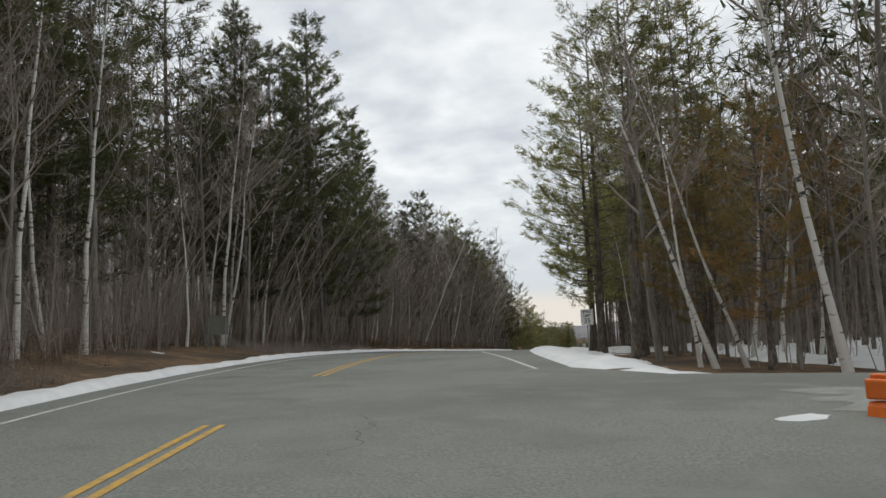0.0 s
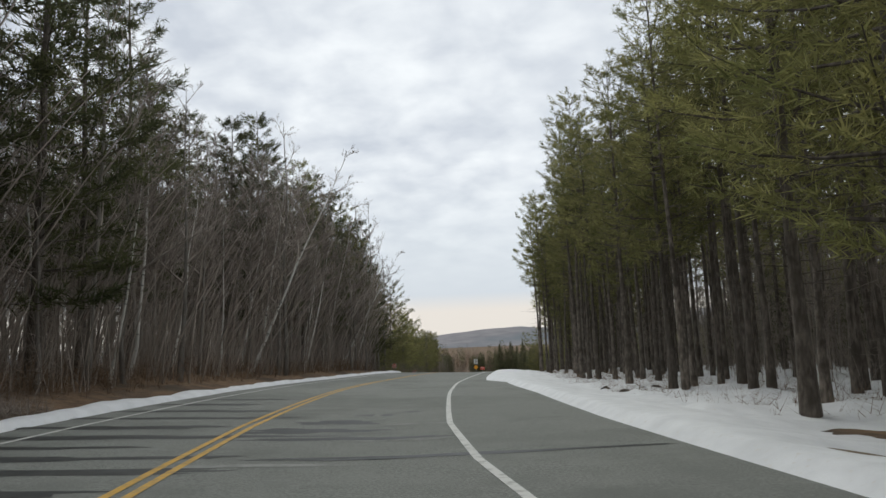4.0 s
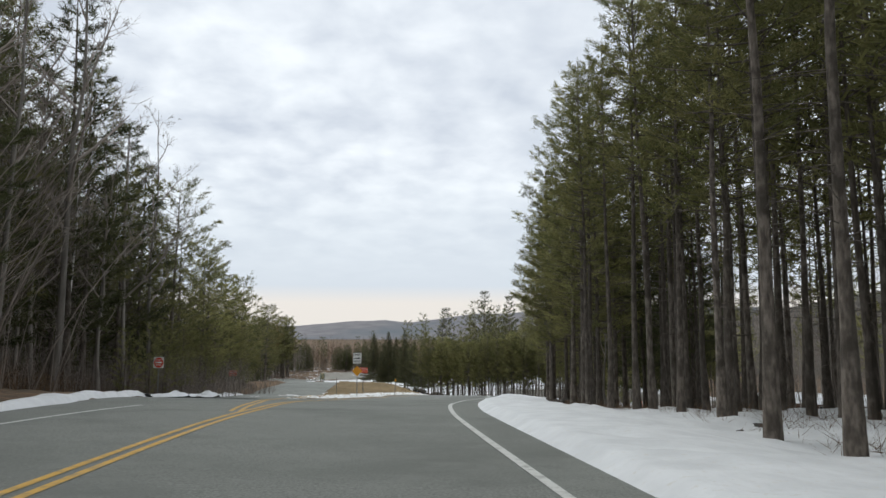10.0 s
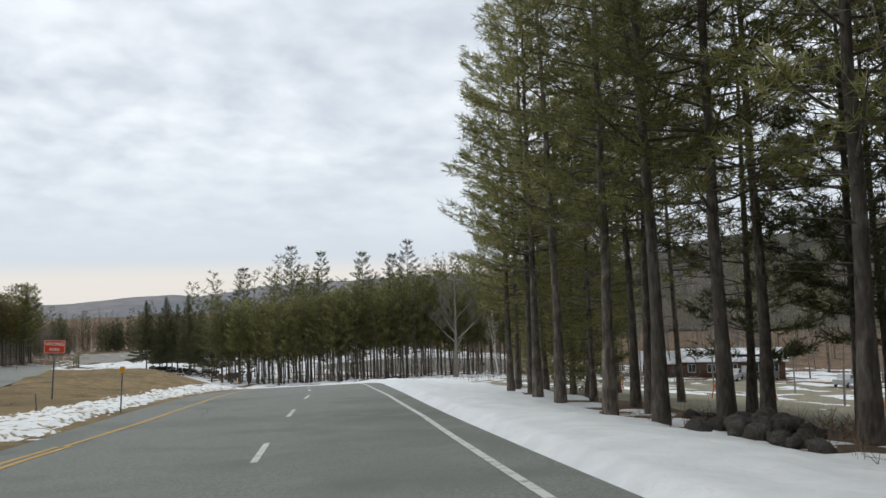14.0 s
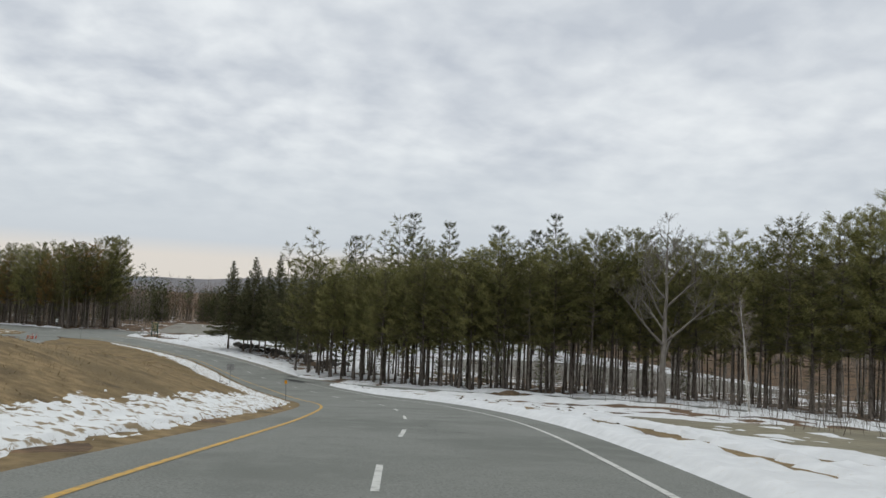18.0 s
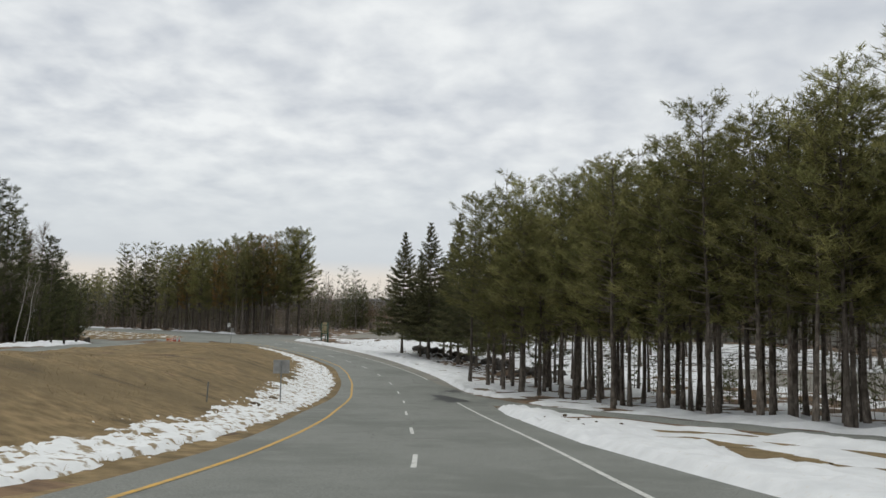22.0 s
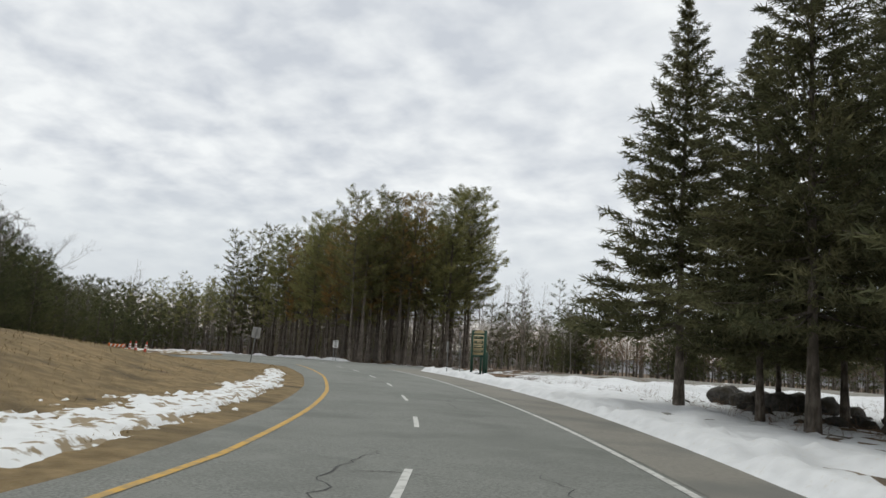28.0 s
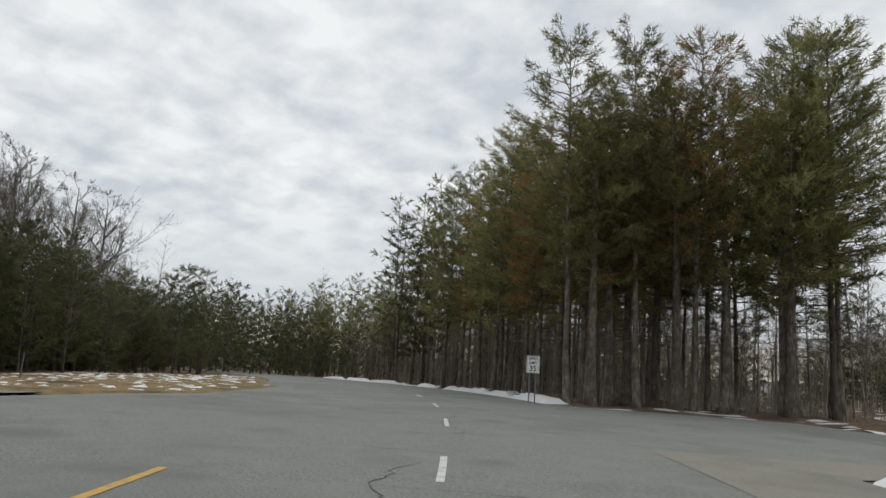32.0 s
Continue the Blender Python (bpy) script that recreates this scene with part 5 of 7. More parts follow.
def replicate(shapes, places, lo, hi, seed, zs=None):
    """Turned and scaled copies of shapes at world places, joined: trunks and crowns apart."""
    g = np.random.default_rng(seed)
    out = ([], [])
    pl = np.array(places)
    zs = ground_z(pl[:, 0], pl[:, 1]) if zs is None else zs
    for (x, y), z in zip(places, zs):
        sh = shapes[int(g.integers(len(shapes)))]
        a, k = g.uniform(0, 6.283), g.uniform(lo, hi)
        rot = np.array([[np.cos(a), -np.sin(a), 0], [np.sin(a), np.cos(a), 0], [0, 0, 1]]) * k
        for i in (0, 1):
            out[i].append((sh[i][0] @ rot.T + [x, y, z], sh[i][1]))
    return join(out[0]), join(out[1])


SP = [spare_pine(700 + i, h, b, w) for i, (h, b, w) in enumerate([(22, 0.44, 3.4), (24, 0.5, 3.2), (20, 0.38, 3.6)])]
SB = [spare_bare(720 + i, h) for i, h in enumerate([15, 18, 13])]
SY = [conifer(740 + i, h, 0.03, w, "pine", 26, 9, 0.80, 4, 4, 0, 0.14, limb=2, width=0.22) for i, (h, w) in enumerate([(13, 3.5), (15, 3.8)])]


def deep(name, shapes, mats, places, lo, hi, seed, label, zs=None):
    t, c = replicate(shapes, places, lo, hi, seed, zs)
    o = tagged(new(name), label, "woods", kind="stuff")
    part("trunks", mesh_from(name + "_trunks", *t, mats[0], True), o)["kind"] = "stuff"
    part("crowns", mesh_from(name + "_crowns", *c, mats[1]), o)["kind"] = "stuff"
    return o


def world_places(sd_places):
    return [tuple(map(float, xy(s, d))) for s, d in sd_places]


deep("pine_wood", SP, (M_BARK, M_NEEDLE), world_places([(s, d) for s, d in scatter(58, 196, 21, 58, 3.9) if 66 < s < 150 or d > 40]), 0.8, 1.05, 31, "dense stand of tall pines behind the roadside rows")
SM = [conifer(760 + i, h, b, w, "pine", 32, 9, 0.60, 5, 5, 10, 0.16, limb=2, width=0.15) for i, (h, b, w) in enumerate([(22, 0.46, 3.0), (20, 0.42, 3.2), (23, 0.52, 2.8)])]
deep("pine_wood", SM, (M_BARK, M_NEEDLE), world_places([(q, float(table(q, *FRONT_D)) + rng.uniform(3.4, 5.6)) for q in np.arange(62, 152, 3.2)] + scatter(62, 150, 15.4, 21, 3.4, across=3.1)), 0.80, 1.0, 73, "close rows of pines with bare lower trunks")
deep("pine_wood", SM, (M_BARK, M_NEEDLE), world_places(scatter(150, 173, 13.5, 26, 3.5) + scatter(174, 190, 20, 28, 5.5)), 0.78, 1.0, 78, "close pines with bare lower trunks")
deep("bare_wood", SB, (M_BARK_GREY, M_TWIG), world_places(scatter(64, 152, 22, 60, 4.0)), 0.45, 0.9, 74, "thin leafless trees inside the pine stand")
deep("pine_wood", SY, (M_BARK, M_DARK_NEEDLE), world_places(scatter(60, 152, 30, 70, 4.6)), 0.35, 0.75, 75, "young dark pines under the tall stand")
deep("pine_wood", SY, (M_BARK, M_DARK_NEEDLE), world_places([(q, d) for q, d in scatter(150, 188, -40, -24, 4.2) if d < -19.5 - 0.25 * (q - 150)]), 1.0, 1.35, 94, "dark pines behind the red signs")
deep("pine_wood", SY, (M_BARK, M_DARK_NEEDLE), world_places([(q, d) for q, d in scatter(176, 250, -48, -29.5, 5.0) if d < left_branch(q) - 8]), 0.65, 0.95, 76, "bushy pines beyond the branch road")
deep("pine_wood", SP, (M_BARK, M_DARK_NEEDLE), world_places(scatter(-60, 92, -62, -34, 6.6, skip=0.3)), 0.85, 1.15, 32, "tall pines deep in the mixed wood")
SBT = [spare_bare(730 + i, h, 200, 2.0) for i, h in enumerate([16, 18])]
brown = [(s, d) for s, d in scatter(84, 178, -34, -13.2, 4.0) if clear(s, d) and d < -12.6 - 0.30 * max(s - 130, 0)]
deep("bare_wood", SBT, (M_BARK_GREY, M_TWIG), world_places(brown), 0.75, 1.05, 77, "dense brown tangle of leafless trees on the bank")
deep("pine_wood", SP, (M_BARK, M_DARK_NEEDLE), world_places(scatter(-10, 78, -36, -22, 5.2)), 1.05, 1.25, 53, "tall dark pines behind the leafless front of the wood")
deep("bare_wood", SB, (M_BARK_GREY, M_TWIG), world_places(scatter(-40, 150, -44, -17, 3.6)), 0.8, 1.25, 33, "dense leafless wood of thin grey trunks")
deep("pine_wood", SP, (M_BARK, M_DARK_NEEDLE), world_places(scatter(18, 66, 17, 52, 4.8)), 0.75, 1.0, 89, "tall dark pines behind the birches")
deep("bare_wood", SB, (M_BARK_GREY, M_TWIG), world_places(scatter(14, 62, 14, 50, 6.5)), 0.8, 1.1, 34, "leafless trees among the pines")
stand = [stand_place(u, row * 4.0) for u in np.arange(2, FLEN[-1], 2.6) for row in range(1 if u < 20 else 2, 4)]
stand += [stand_place(u, 6.0 + row * 4.0) for u in np.arange(24, FLEN[-1], 3.2) for row in range(2)]
deep("pine_wood", SM, (M_BARK, M_NEEDLE), stand, 0.62, 0.78, 35, "pine stand across the field")
SD = [conifer(780 + i, h, b, 3.2, "pine", 46, 14, 0.50, 6, 5, 8, 0.15, limb=2, width=0.13, top=0.40) for i, (h, b) in enumerate([(16.4, 0.34), (15.2, 0.30), (17, 0.38)])]
thick = [stand_place(u, 1.6 + 3.0 * row) for u in np.arange(3, FLEN[-1] * 0.66, 2.4) for row in range(2)]
deep("pine_wood", SD, (M_BARK, M_NEEDLE), thick, 0.86, 0.98, 98, "close second rows of the pine stand")
deep("pine_wood", SY, (M_BARK, M_DARK_NEEDLE), [stand_place(u, rng.uniform(9, 22)) for u in np.arange(8, FLEN[-1], 1.9)], 0.16, 0.34, 99, "small dark pines among the trunks of the stand")
hillpines = [(rng.uniform(10, 150), rng.uniform(285, 420)) for _ in range(150)]
hillpines = [(x, y) for x, y in hillpines if y > 275 + 0.2 * x and not (x < 45 and y > 330)]
deep("pine_wood", SP, (M_BARK, M_NEEDLE), hillpines, 0.95, 1.3, 36, "tall pines on the rise beyond the stand")
deep("bare_wood", SB, (M_BARK_GREY, M_TWIG), [(rng.uniform(70, 230), rng.uniform(90, 380)) for _ in range(380)], 0.9, 1.25, 37, "leafless wooded slope behind the house")
deep("pine_wood", SP, (M_BARK, M_NEEDLE), [(rng.uniform(90, 260), rng.uniform(60, 330)) for _ in range(80)], 0.9, 1.2, 38, "pines on the slope behind the house")
far_row = [(rng.uniform(-60, 90), rng.uniform(425, 460)) for _ in range(230)]
deep("bare_wood", SB, (M_BARK_GREY, M_BRUSH), far_row, 0.5, 0.8, 39, "leafless wood beyond the parking lot")
deep("bare_wood", SB, (M_BARK_GREY, M_BRUSH), [(-90 + 200 * ((k * 0.618) % 1), 462 + 60 * ((k * 0.414) % 1)) for k in range(300)], 0.75, 1.1, 58, "leafless wood on the far slope")
deep("pine_wood", SP, (M_BARK, M_DARK_NEEDLE), [(rng.uniform(-50, 90), rng.uniform(418, 455)) for _ in range(60)], 0.6, 0.85, 40, "pines beyond the parking lot")
rim = [(s, d) for s, d in scatter(384, 486, -40, -8, 4.4) if d < outer_edge(s) - 2.6 - 0.12 * max(s - 440, 0) and not (s > 470 and d > -14)]
deep("pine_wood", FARS, (M_BARK, M_DARK_NEEDLE), world_places(rim + scatter(472, 503, -40, -14, 5.0)), 0.50, 0.80, 96, "low dark pines round the junction")
deep("bare_wood", SB, (M_BARK_GREY, M_TWIG), world_places(rim[::2] + scatter(474, 502, -38, -14, 5.0)), 0.4, 0.65, 97, "leafless brush among low pines round the junction")
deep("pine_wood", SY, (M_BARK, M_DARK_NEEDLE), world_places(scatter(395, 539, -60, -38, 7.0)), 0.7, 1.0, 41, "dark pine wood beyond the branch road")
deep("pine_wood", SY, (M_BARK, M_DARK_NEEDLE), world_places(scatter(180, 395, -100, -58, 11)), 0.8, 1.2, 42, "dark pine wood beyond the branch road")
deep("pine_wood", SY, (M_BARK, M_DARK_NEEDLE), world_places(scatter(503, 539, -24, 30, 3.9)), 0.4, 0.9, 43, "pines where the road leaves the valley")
deep("bare_wood", SBT, (M_BARK_GREY, M_TWIG), world_places(scatter(418, 500, -50, -36, 6.5)), 1.0, 1.2, 59, "dense brown leafless crowns above the pine wood")
deep("bare_wood", SB, (M_BARK_GREY, M_TWIG), world_places(scatter(400, 539, -70, -44, 6.5)), 1.2, 1.5, 44, "leafless crowns above the pine wood")
deep("pine_wood", SY, (M_BARK, M_DARK_NEEDLE), [(rng.uniform(-45, 95), rng.uniform(414, 440)) for _ in range(90)], 0.45, 0.8, 49, "low bushy pines beyond the parking lot")
deep("pine_wood", FARS, (M_BARK, M_NEEDLE), world_places(scatter(482, 520, 30, 60, 8.0)), 0.7, 1.1, 50, "bushy pines behind the grove")
deep("bare_wood", SB, (M_BARK_GREY, M_BRUSH), [(rng.uniform(-48, 95), rng.uniform(408, 436)) for _ in range(360)], 0.3, 0.7, 56, "low brown thicket beyond the parking lot")
lot_pines = [(rng.uniform(-46, -28), rng.uniform(403, 416)) for _ in range(16)] + [(rng.uniform(-20, 4), rng.uniform(406, 418)) for _ in range(18)] + [(rng.uniform(20, 80), rng.uniform(400, 416)) for _ in range(14)]
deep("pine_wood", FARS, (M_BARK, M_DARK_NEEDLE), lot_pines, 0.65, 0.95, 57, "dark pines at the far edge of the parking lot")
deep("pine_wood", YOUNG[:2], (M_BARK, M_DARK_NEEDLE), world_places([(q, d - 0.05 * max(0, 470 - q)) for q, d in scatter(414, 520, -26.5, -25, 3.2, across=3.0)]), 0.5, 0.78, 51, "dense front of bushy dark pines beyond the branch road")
beyond = [(rng.uniform(-230, -80), rng.uniform(290, 480)) for _ in range(900)]
bs, bd = stations(np.array([p[0] for p in beyond]), np.array([p[1] for p in beyond]))
beyond = [p for p, s, d in zip(beyond, bs, bd) if s > 537 or d < -34 or d > 60]
deep("pine_wood", SY, (M_BARK, M_DARK_NEEDLE), beyond[:160], 0.95, 1.25, 54, "dark pine wood where the road leaves the valley")
deep("bare_wood", SB, (M_BARK_GREY, M_TWIG), beyond[160:340], 1.0, 1.3, 55, "leafless wood where the road leaves the valley")
deep("pine_wood", SP, (M_BARK, M_NEEDLE), world_places(inner), 0.85, 1.0, 46, "inner rows of the grove at the bend")
deep("bare_wood", SB, (M_BARK_GREY, M_TWIG), world_places(scatter(440, 505, 11, 44, 3.6)), 0.5, 0.9, 86, "thin leafless trees inside the grove")
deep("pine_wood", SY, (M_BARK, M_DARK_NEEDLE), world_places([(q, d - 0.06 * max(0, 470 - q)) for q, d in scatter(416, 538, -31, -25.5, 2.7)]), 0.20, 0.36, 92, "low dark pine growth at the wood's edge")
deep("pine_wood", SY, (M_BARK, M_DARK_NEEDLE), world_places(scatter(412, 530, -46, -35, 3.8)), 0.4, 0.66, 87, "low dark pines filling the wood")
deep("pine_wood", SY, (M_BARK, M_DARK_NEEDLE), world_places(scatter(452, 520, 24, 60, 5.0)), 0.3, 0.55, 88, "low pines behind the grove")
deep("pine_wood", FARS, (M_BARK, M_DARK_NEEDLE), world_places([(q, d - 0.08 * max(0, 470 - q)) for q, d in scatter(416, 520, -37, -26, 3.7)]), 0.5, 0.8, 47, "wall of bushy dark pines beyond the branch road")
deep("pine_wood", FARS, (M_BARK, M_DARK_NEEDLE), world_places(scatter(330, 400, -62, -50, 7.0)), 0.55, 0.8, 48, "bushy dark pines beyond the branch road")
deep("pine_wood", SP, (M_BARK, M_NEEDLE), world_places(scatter(480, 520, 8, 34, 4.2)), 0.62, 0.74, 45, "inner grove of pines at the bend")

# thin stems and brush along the left-hand wood
def stems(seed, s0, s1, d0, d1, n, lo, hi, twigs=8, anywhere=False):
    g = np.random.default_rng(seed)
    s, d = g.uniform(s0, s1, n), g.uniform(d0, d1, n)
    x, y = xy(s, d)
    z = ground_z(x, y)
    ok = clear(s, d) | (s > 182) | anywhere
    x, y, z, n = x[ok], y[ok], z[ok], int(ok.sum())
    p = np.c_[x, y, z - 0.1]
    h = g.uniform(lo, hi, n)[:, None]
    up = unit(np.c_[g.normal(0, 0.16, (n, 2)), np.ones(n)])
    a = g.uniform(0, 6.283, n)
    side = np.c_[np.cos(a), np.sin(a), 0 * a] * (0.010 + 0.0035 * h)
    v = [np.stack([p - side, p + side, p + up * h], 1).reshape(-1, 3)]
    for _ in range(twigs):
        f = g.uniform(0.15, 0.95, (n, 1))
        q = p + up * h * f
        dd = unit(up * 0.6 + g.normal(0, 0.8, (n, 3))) * (0.5 + h * g.uniform(0.08, 0.28, (n, 1)))
        sd_ = unit(np.cross(dd, g.normal(size=(n, 3)))) * 0.007
        v.append(np.stack([q - sd_, q + sd_, q + dd], 1).reshape(-1, 3))
    v = np.concatenate(v)
    return v, np.arange(len(v)).reshape(-1, 3)


def leaning_stems(seed, s0, s1, d0, d1, n):
    """Thin grey trunks that lean out over the bank towards the road."""
    g = np.random.default_rng(seed)
    out = []
    for _ in range(n):
        q, d = g.uniform(s0, s1), g.uniform(d0, d1)
        if not clear(q, d):
            continue
        x, y = (float(v) for v in xy(q, d))
        nx, ny = (float(np.interp(q, REF_S, NRM[:, i])) for i in (0, 1))
        tx, ty = (float(np.interp(q, REF_S, TAN[:, i])) for i in (0, 1))
        h, lean, along = g.uniform(5, 12), g.uniform(0.05, 0.55), g.normal(0.05, 0.15)
        u = np.linspace(0, 1, 5)
        off = lean * h * u**1.4
        z = float(ground_z(np.array([x]), np.array([y]))[0]) - 0.2
        p = np.c_[x + nx * off + tx * along * h * u, y + ny * off + ty * along * h * u, z + h * u * (1 - 0.25 * lean * u)]
        out.append(tube(p, 0.05 * (h / 9) * (1 - 0.85 * u) + 0.004, 3))
        for _k in range(9):
            f = g.uniform(0.35, 1.0)
            c = np.array([np.interp(f, u, p[:, i]) for i in range(3)])
            e = c + unit(g.normal(0, 0.6, 3) + [nx * 0.4, ny * 0.4, 0.8]) * g.uniform(0.5, 1.8)
            w = unit(np.cross(e - c, g.normal(size=3))) * 0.011
            out.append((np.stack([c - w, c + w, e]), np.array([[0, 1, 2]])))
    return join(out)


tagged(new("leaning_saplings", mesh_from("leaning_saplings", *leaning_stems(81, 36, 168, -18.5, -11.4, 620), M_TWIG, True)), "thin grey saplings leaning out over the bank", "thicket", kind="stuff")
tagged(new("brush", mesh_from("brush", *stems(82, 150, 196, -30, -19.5, 1700, 0.8, 3.8, 12, True), M_TWIG)), "leafless brush behind the red signs", "brush", kind="stuff")
tagged(new("thicket", mesh_from("thicket", *stems(61, -30, 160, -22, -11.6, 3800, 1.5, 7.0, 17), M_TWIG)), "grey-brown thicket of leafless stems at the wood's edge", "thicket", kind="stuff")
tagged(new("brush", mesh_from("brush", *stems(62, -30, 172, -14.8, -10.6, 3200, 0.3, 1.3, 10), M_BRUSH)), "low brown brush along the bank", "brush", kind="stuff")
tagged(new("thicket", mesh_from("thicket", *stems(66, -30, 160, -46, -22, 2600, 3.0, 9.0, 9), M_TWIG)), "grey leafless undergrowth deep in the wood", "thicket", kind="stuff")
tagged(new("forest_litter", mesh_from("forest_litter", *stems(90, 60, 186, 8.6, 16, 2600, 0.22, 0.5, 5, True), M_BRUSH)), "fallen twigs and needle litter on the snow", "litter", kind="stuff")
tagged(new("field_litter", mesh_from("field_litter", *stems(93, 364, 404, 11, 34, 1500, 0.2, 0.42, 6, True), M_BRUSH)), "dead weeds and twigs poking through the snow", "litter", kind="stuff")
tagged(new("thicket", mesh_from("thicket", *stems(63, 20, 66, 12, 40, 900, 2, 6, 8), M_TWIG)), "thin leafless stems between the trunks", "thicket", kind="stuff")
tagged(new("brush", mesh_from("brush", *stems(64, 140, 176, -24, -16.0, 1500, 0.5, 1.6, 8), M_BRUSH)), "low brown brush along the bank", "brush", kind="stuff")
tagged(new("thicket", mesh_from("thicket", *stems(65, 436, 505, 9, 40, 1500, 1.5, 6, 8), M_TWIG)), "thin leafless stems inside the grove", "thicket", kind="stuff")

tagged(new("brush", mesh_from("brush", *stems(67, -20, 21, -13.6, -9.6, 1600, 0.15, 0.6, 10, True), M_TWIG)), "low grey brush behind the ploughed snow", "brush", kind="stuff")
tagged(new("brush", mesh_from("brush", *stems(70, 41, 64, -13.6, -9.6, 900, 0.15, 0.6, 10, True), M_TWIG)), "low grey brush behind the ploughed snow", "brush", kind="stuff")
tagged(new("thicket", mesh_from("thicket", *stems(68, 24, 48, -19, -13.4, 900, 1.0, 4.5, 16, True), M_TWIG)), "grey thicket behind the board sign", "thicket", kind="stuff")
tagged(new("thicket", mesh_from("thicket", *stems(72, 64, 158, 17, 50, 3200, 1.0, 5.5, 10, True), M_TWIG)), "leafless undergrowth deep in the roadside stand", "thicket", kind="stuff")
tagged(new("thicket", mesh_from("thicket", *stems(69, 255, 330, 24, 60, 1500, 1.0, 5.0, 9, True), M_TWIG)), "leafless undergrowth between the pines of the stand", "thicket", kind="stuff")
tagged(new("brush", mesh_from("brush", *stems(71, 435, 452, 16, 28, 500, 0.4, 1.5, 14, True), M_TWIG)), "dark low brush at the corner of the grove", "brush", kind="stuff")

# ---- hills ----
def ridge(name, dist, pairs, mat, label, depth=0.35):
    """A range of hills round the valley: bearing to the left of north, and height as seen."""
    b = np.radians(np.arange(pairs[0][0], pairs[-1][0] + 0.01, 0.5))
    deg = np.degrees(b)
    el = np.interp(deg, *zip(*pairs))
    q = np.linspace(0, 1, 9)
    r = dist * (1 + depth * q)[None] + 0 * b[:, None]
    wob = wave(deg[:, None] * 40, q[None] * 600 + 0 * deg[:, None], 260, 71) * 0.05 + 1
    z = -22 + (dist * np.tan(np.radians(el)) + 18)[:, None] * ease(q * 1.25)[None] * wob
    x, y = -np.sin(b)[:, None] * r, 40 + np.cos(b)[:, None] * r
    return tagged(new(name, mesh_from(name, np.stack([x, y, z], -1).reshape(-1, 3), grid_faces(len(b), 9), mat, True)), label, "hill", kind="structure")


# the ridge's blue cast is distance haze painted into its material
ridge("hill_far", 2300, [(-75, 1.5), (-30, 2.4), (-20, 2.4), (-9, 1.9), (-6, 1.5), (-3.2, 1.05), (-1.4, 1.3), (2, 1.05), (5, 0.7), (7, 0.7), (14, 0.5), (40, 0.6), (90, 0.6)], M_HAZE_HILL, "wooded ridge across the valley, tinted blue-grey for haze")


HILL_PAIRS = [(-110, 4.0), (-75, 5.4), (-50, 5.4), (-38, 4.4), (-30, 2.6), (-22, 1.7), (-14, 1.0), (-8, 0.2), (-4, -1.5)]
ridge("hill_near", 420, HILL_PAIRS, M_NEAR_HILL, "brown leafless wooded hillside")
hb = np.random.default_rng(83)
b_, q_ = hb.uniform(-80, -16, 1000), hb.uniform(0.05, 0.95, 1000)
hz_ = -22.5 + (420 * np.tan(np.radians(np.interp(b_, *zip(*HILL_PAIRS)))) + 18) * ease(q_ * 1.25)
hx_, hy_ = -np.sin(np.radians(b_)) * 420 * (1 + 0.35 * q_), 40 + np.cos(np.radians(b_)) * 420 * (1 + 0.35 * q_)
HB = [spare_bare(750 + i, h, 30, 3.6) for i, h in enumerate([14, 17, 12])]
HP = [conifer(780 + i, h, 0.2, 3.4, "pine", 14, 5, 1.5, 4, 4, 0, 0.2, limb=2, width=0.24) for i, h in enumerate([17, 20])]
deep("bare_wood", HB, (M_BARK_GREY, M_TWIG), list(zip(hx_[:780], hy_[:780])), 0.9, 1.3, 84, "leafless trees covering the hillside", hz_[:780])
deep("pine_wood", HP, (M_BARK, M_NEEDLE), list(zip(hx_[780:], hy_[780:])), 0.8, 1.1, 85, "scattered pines on the hillside", hz_[780:])

# ---- signs ----
def rounded(w, h, r=0.04, n=4):
    pts = []
    for cx, cy, a0 in ((w / 2 - r, h / 2 - r, 0), (-w / 2 + r, h / 2 - r, 90), (-w / 2 + r, -h / 2 + r, 180), (w / 2 - r, -h / 2 + r, 270)):
        for k in range(n + 1):
            a = radians(a0 + 90 * k / n)
            pts.append((cx + r * math.cos(a), cy + r * math.sin(a)))
    return pts


def plate(name, outline, thick, mat, y0=0.0):
    """A flat plate from an outline in x and z, its front towards -y."""
    bm = bmesh.new()
    f = [bm.verts.new((x, y0 - thick / 2, z)) for x, z in outline]
    b = [bm.verts.new((x, y0 + thick / 2, z)) for x, z in outline]
    bm.faces.new(f); bm.faces.new(b[::-1])
    n = len(f)
    for i in range(n):
        bm.faces.new((f[(i + 1) % n], f[i], b[i], b[(i + 1) % n]))
    bmesh.ops.recalc_face_normals(bm, faces=bm.faces)
    me = bpy.data.meshes.new(name)
    bm.to_mesh(me); bm.free()
    me.materials.append(mat)
    return me


def ring(name, outer, inner, thick, mat, y0):
    bm = bmesh.new()
    n = len(outer)
    a = [bm.verts.new((x, y0, z)) for x, z in outer]
    b = [bm.verts.new((x, y0, z)) for x, z in inner]
    for i in range(n):
        bm.faces.new((a[i], b[i], b[(i + 1) % n], a[(i + 1) % n]))
    ext = bmesh.ops.extrude_face_region(bm, geom=bm.faces[:])
    bmesh.ops.translate(bm, vec=(0, -thick, 0), verts=[v for v in ext["geom"] if isinstance(v, bmesh.types.BMVert)])
    bmesh.ops.recalc_face_normals(bm, faces=bm.faces)
    me = bpy.data.meshes.new(name)
    bm.to_mesh(me); bm.free()
    me.materials.append(mat)
    return me


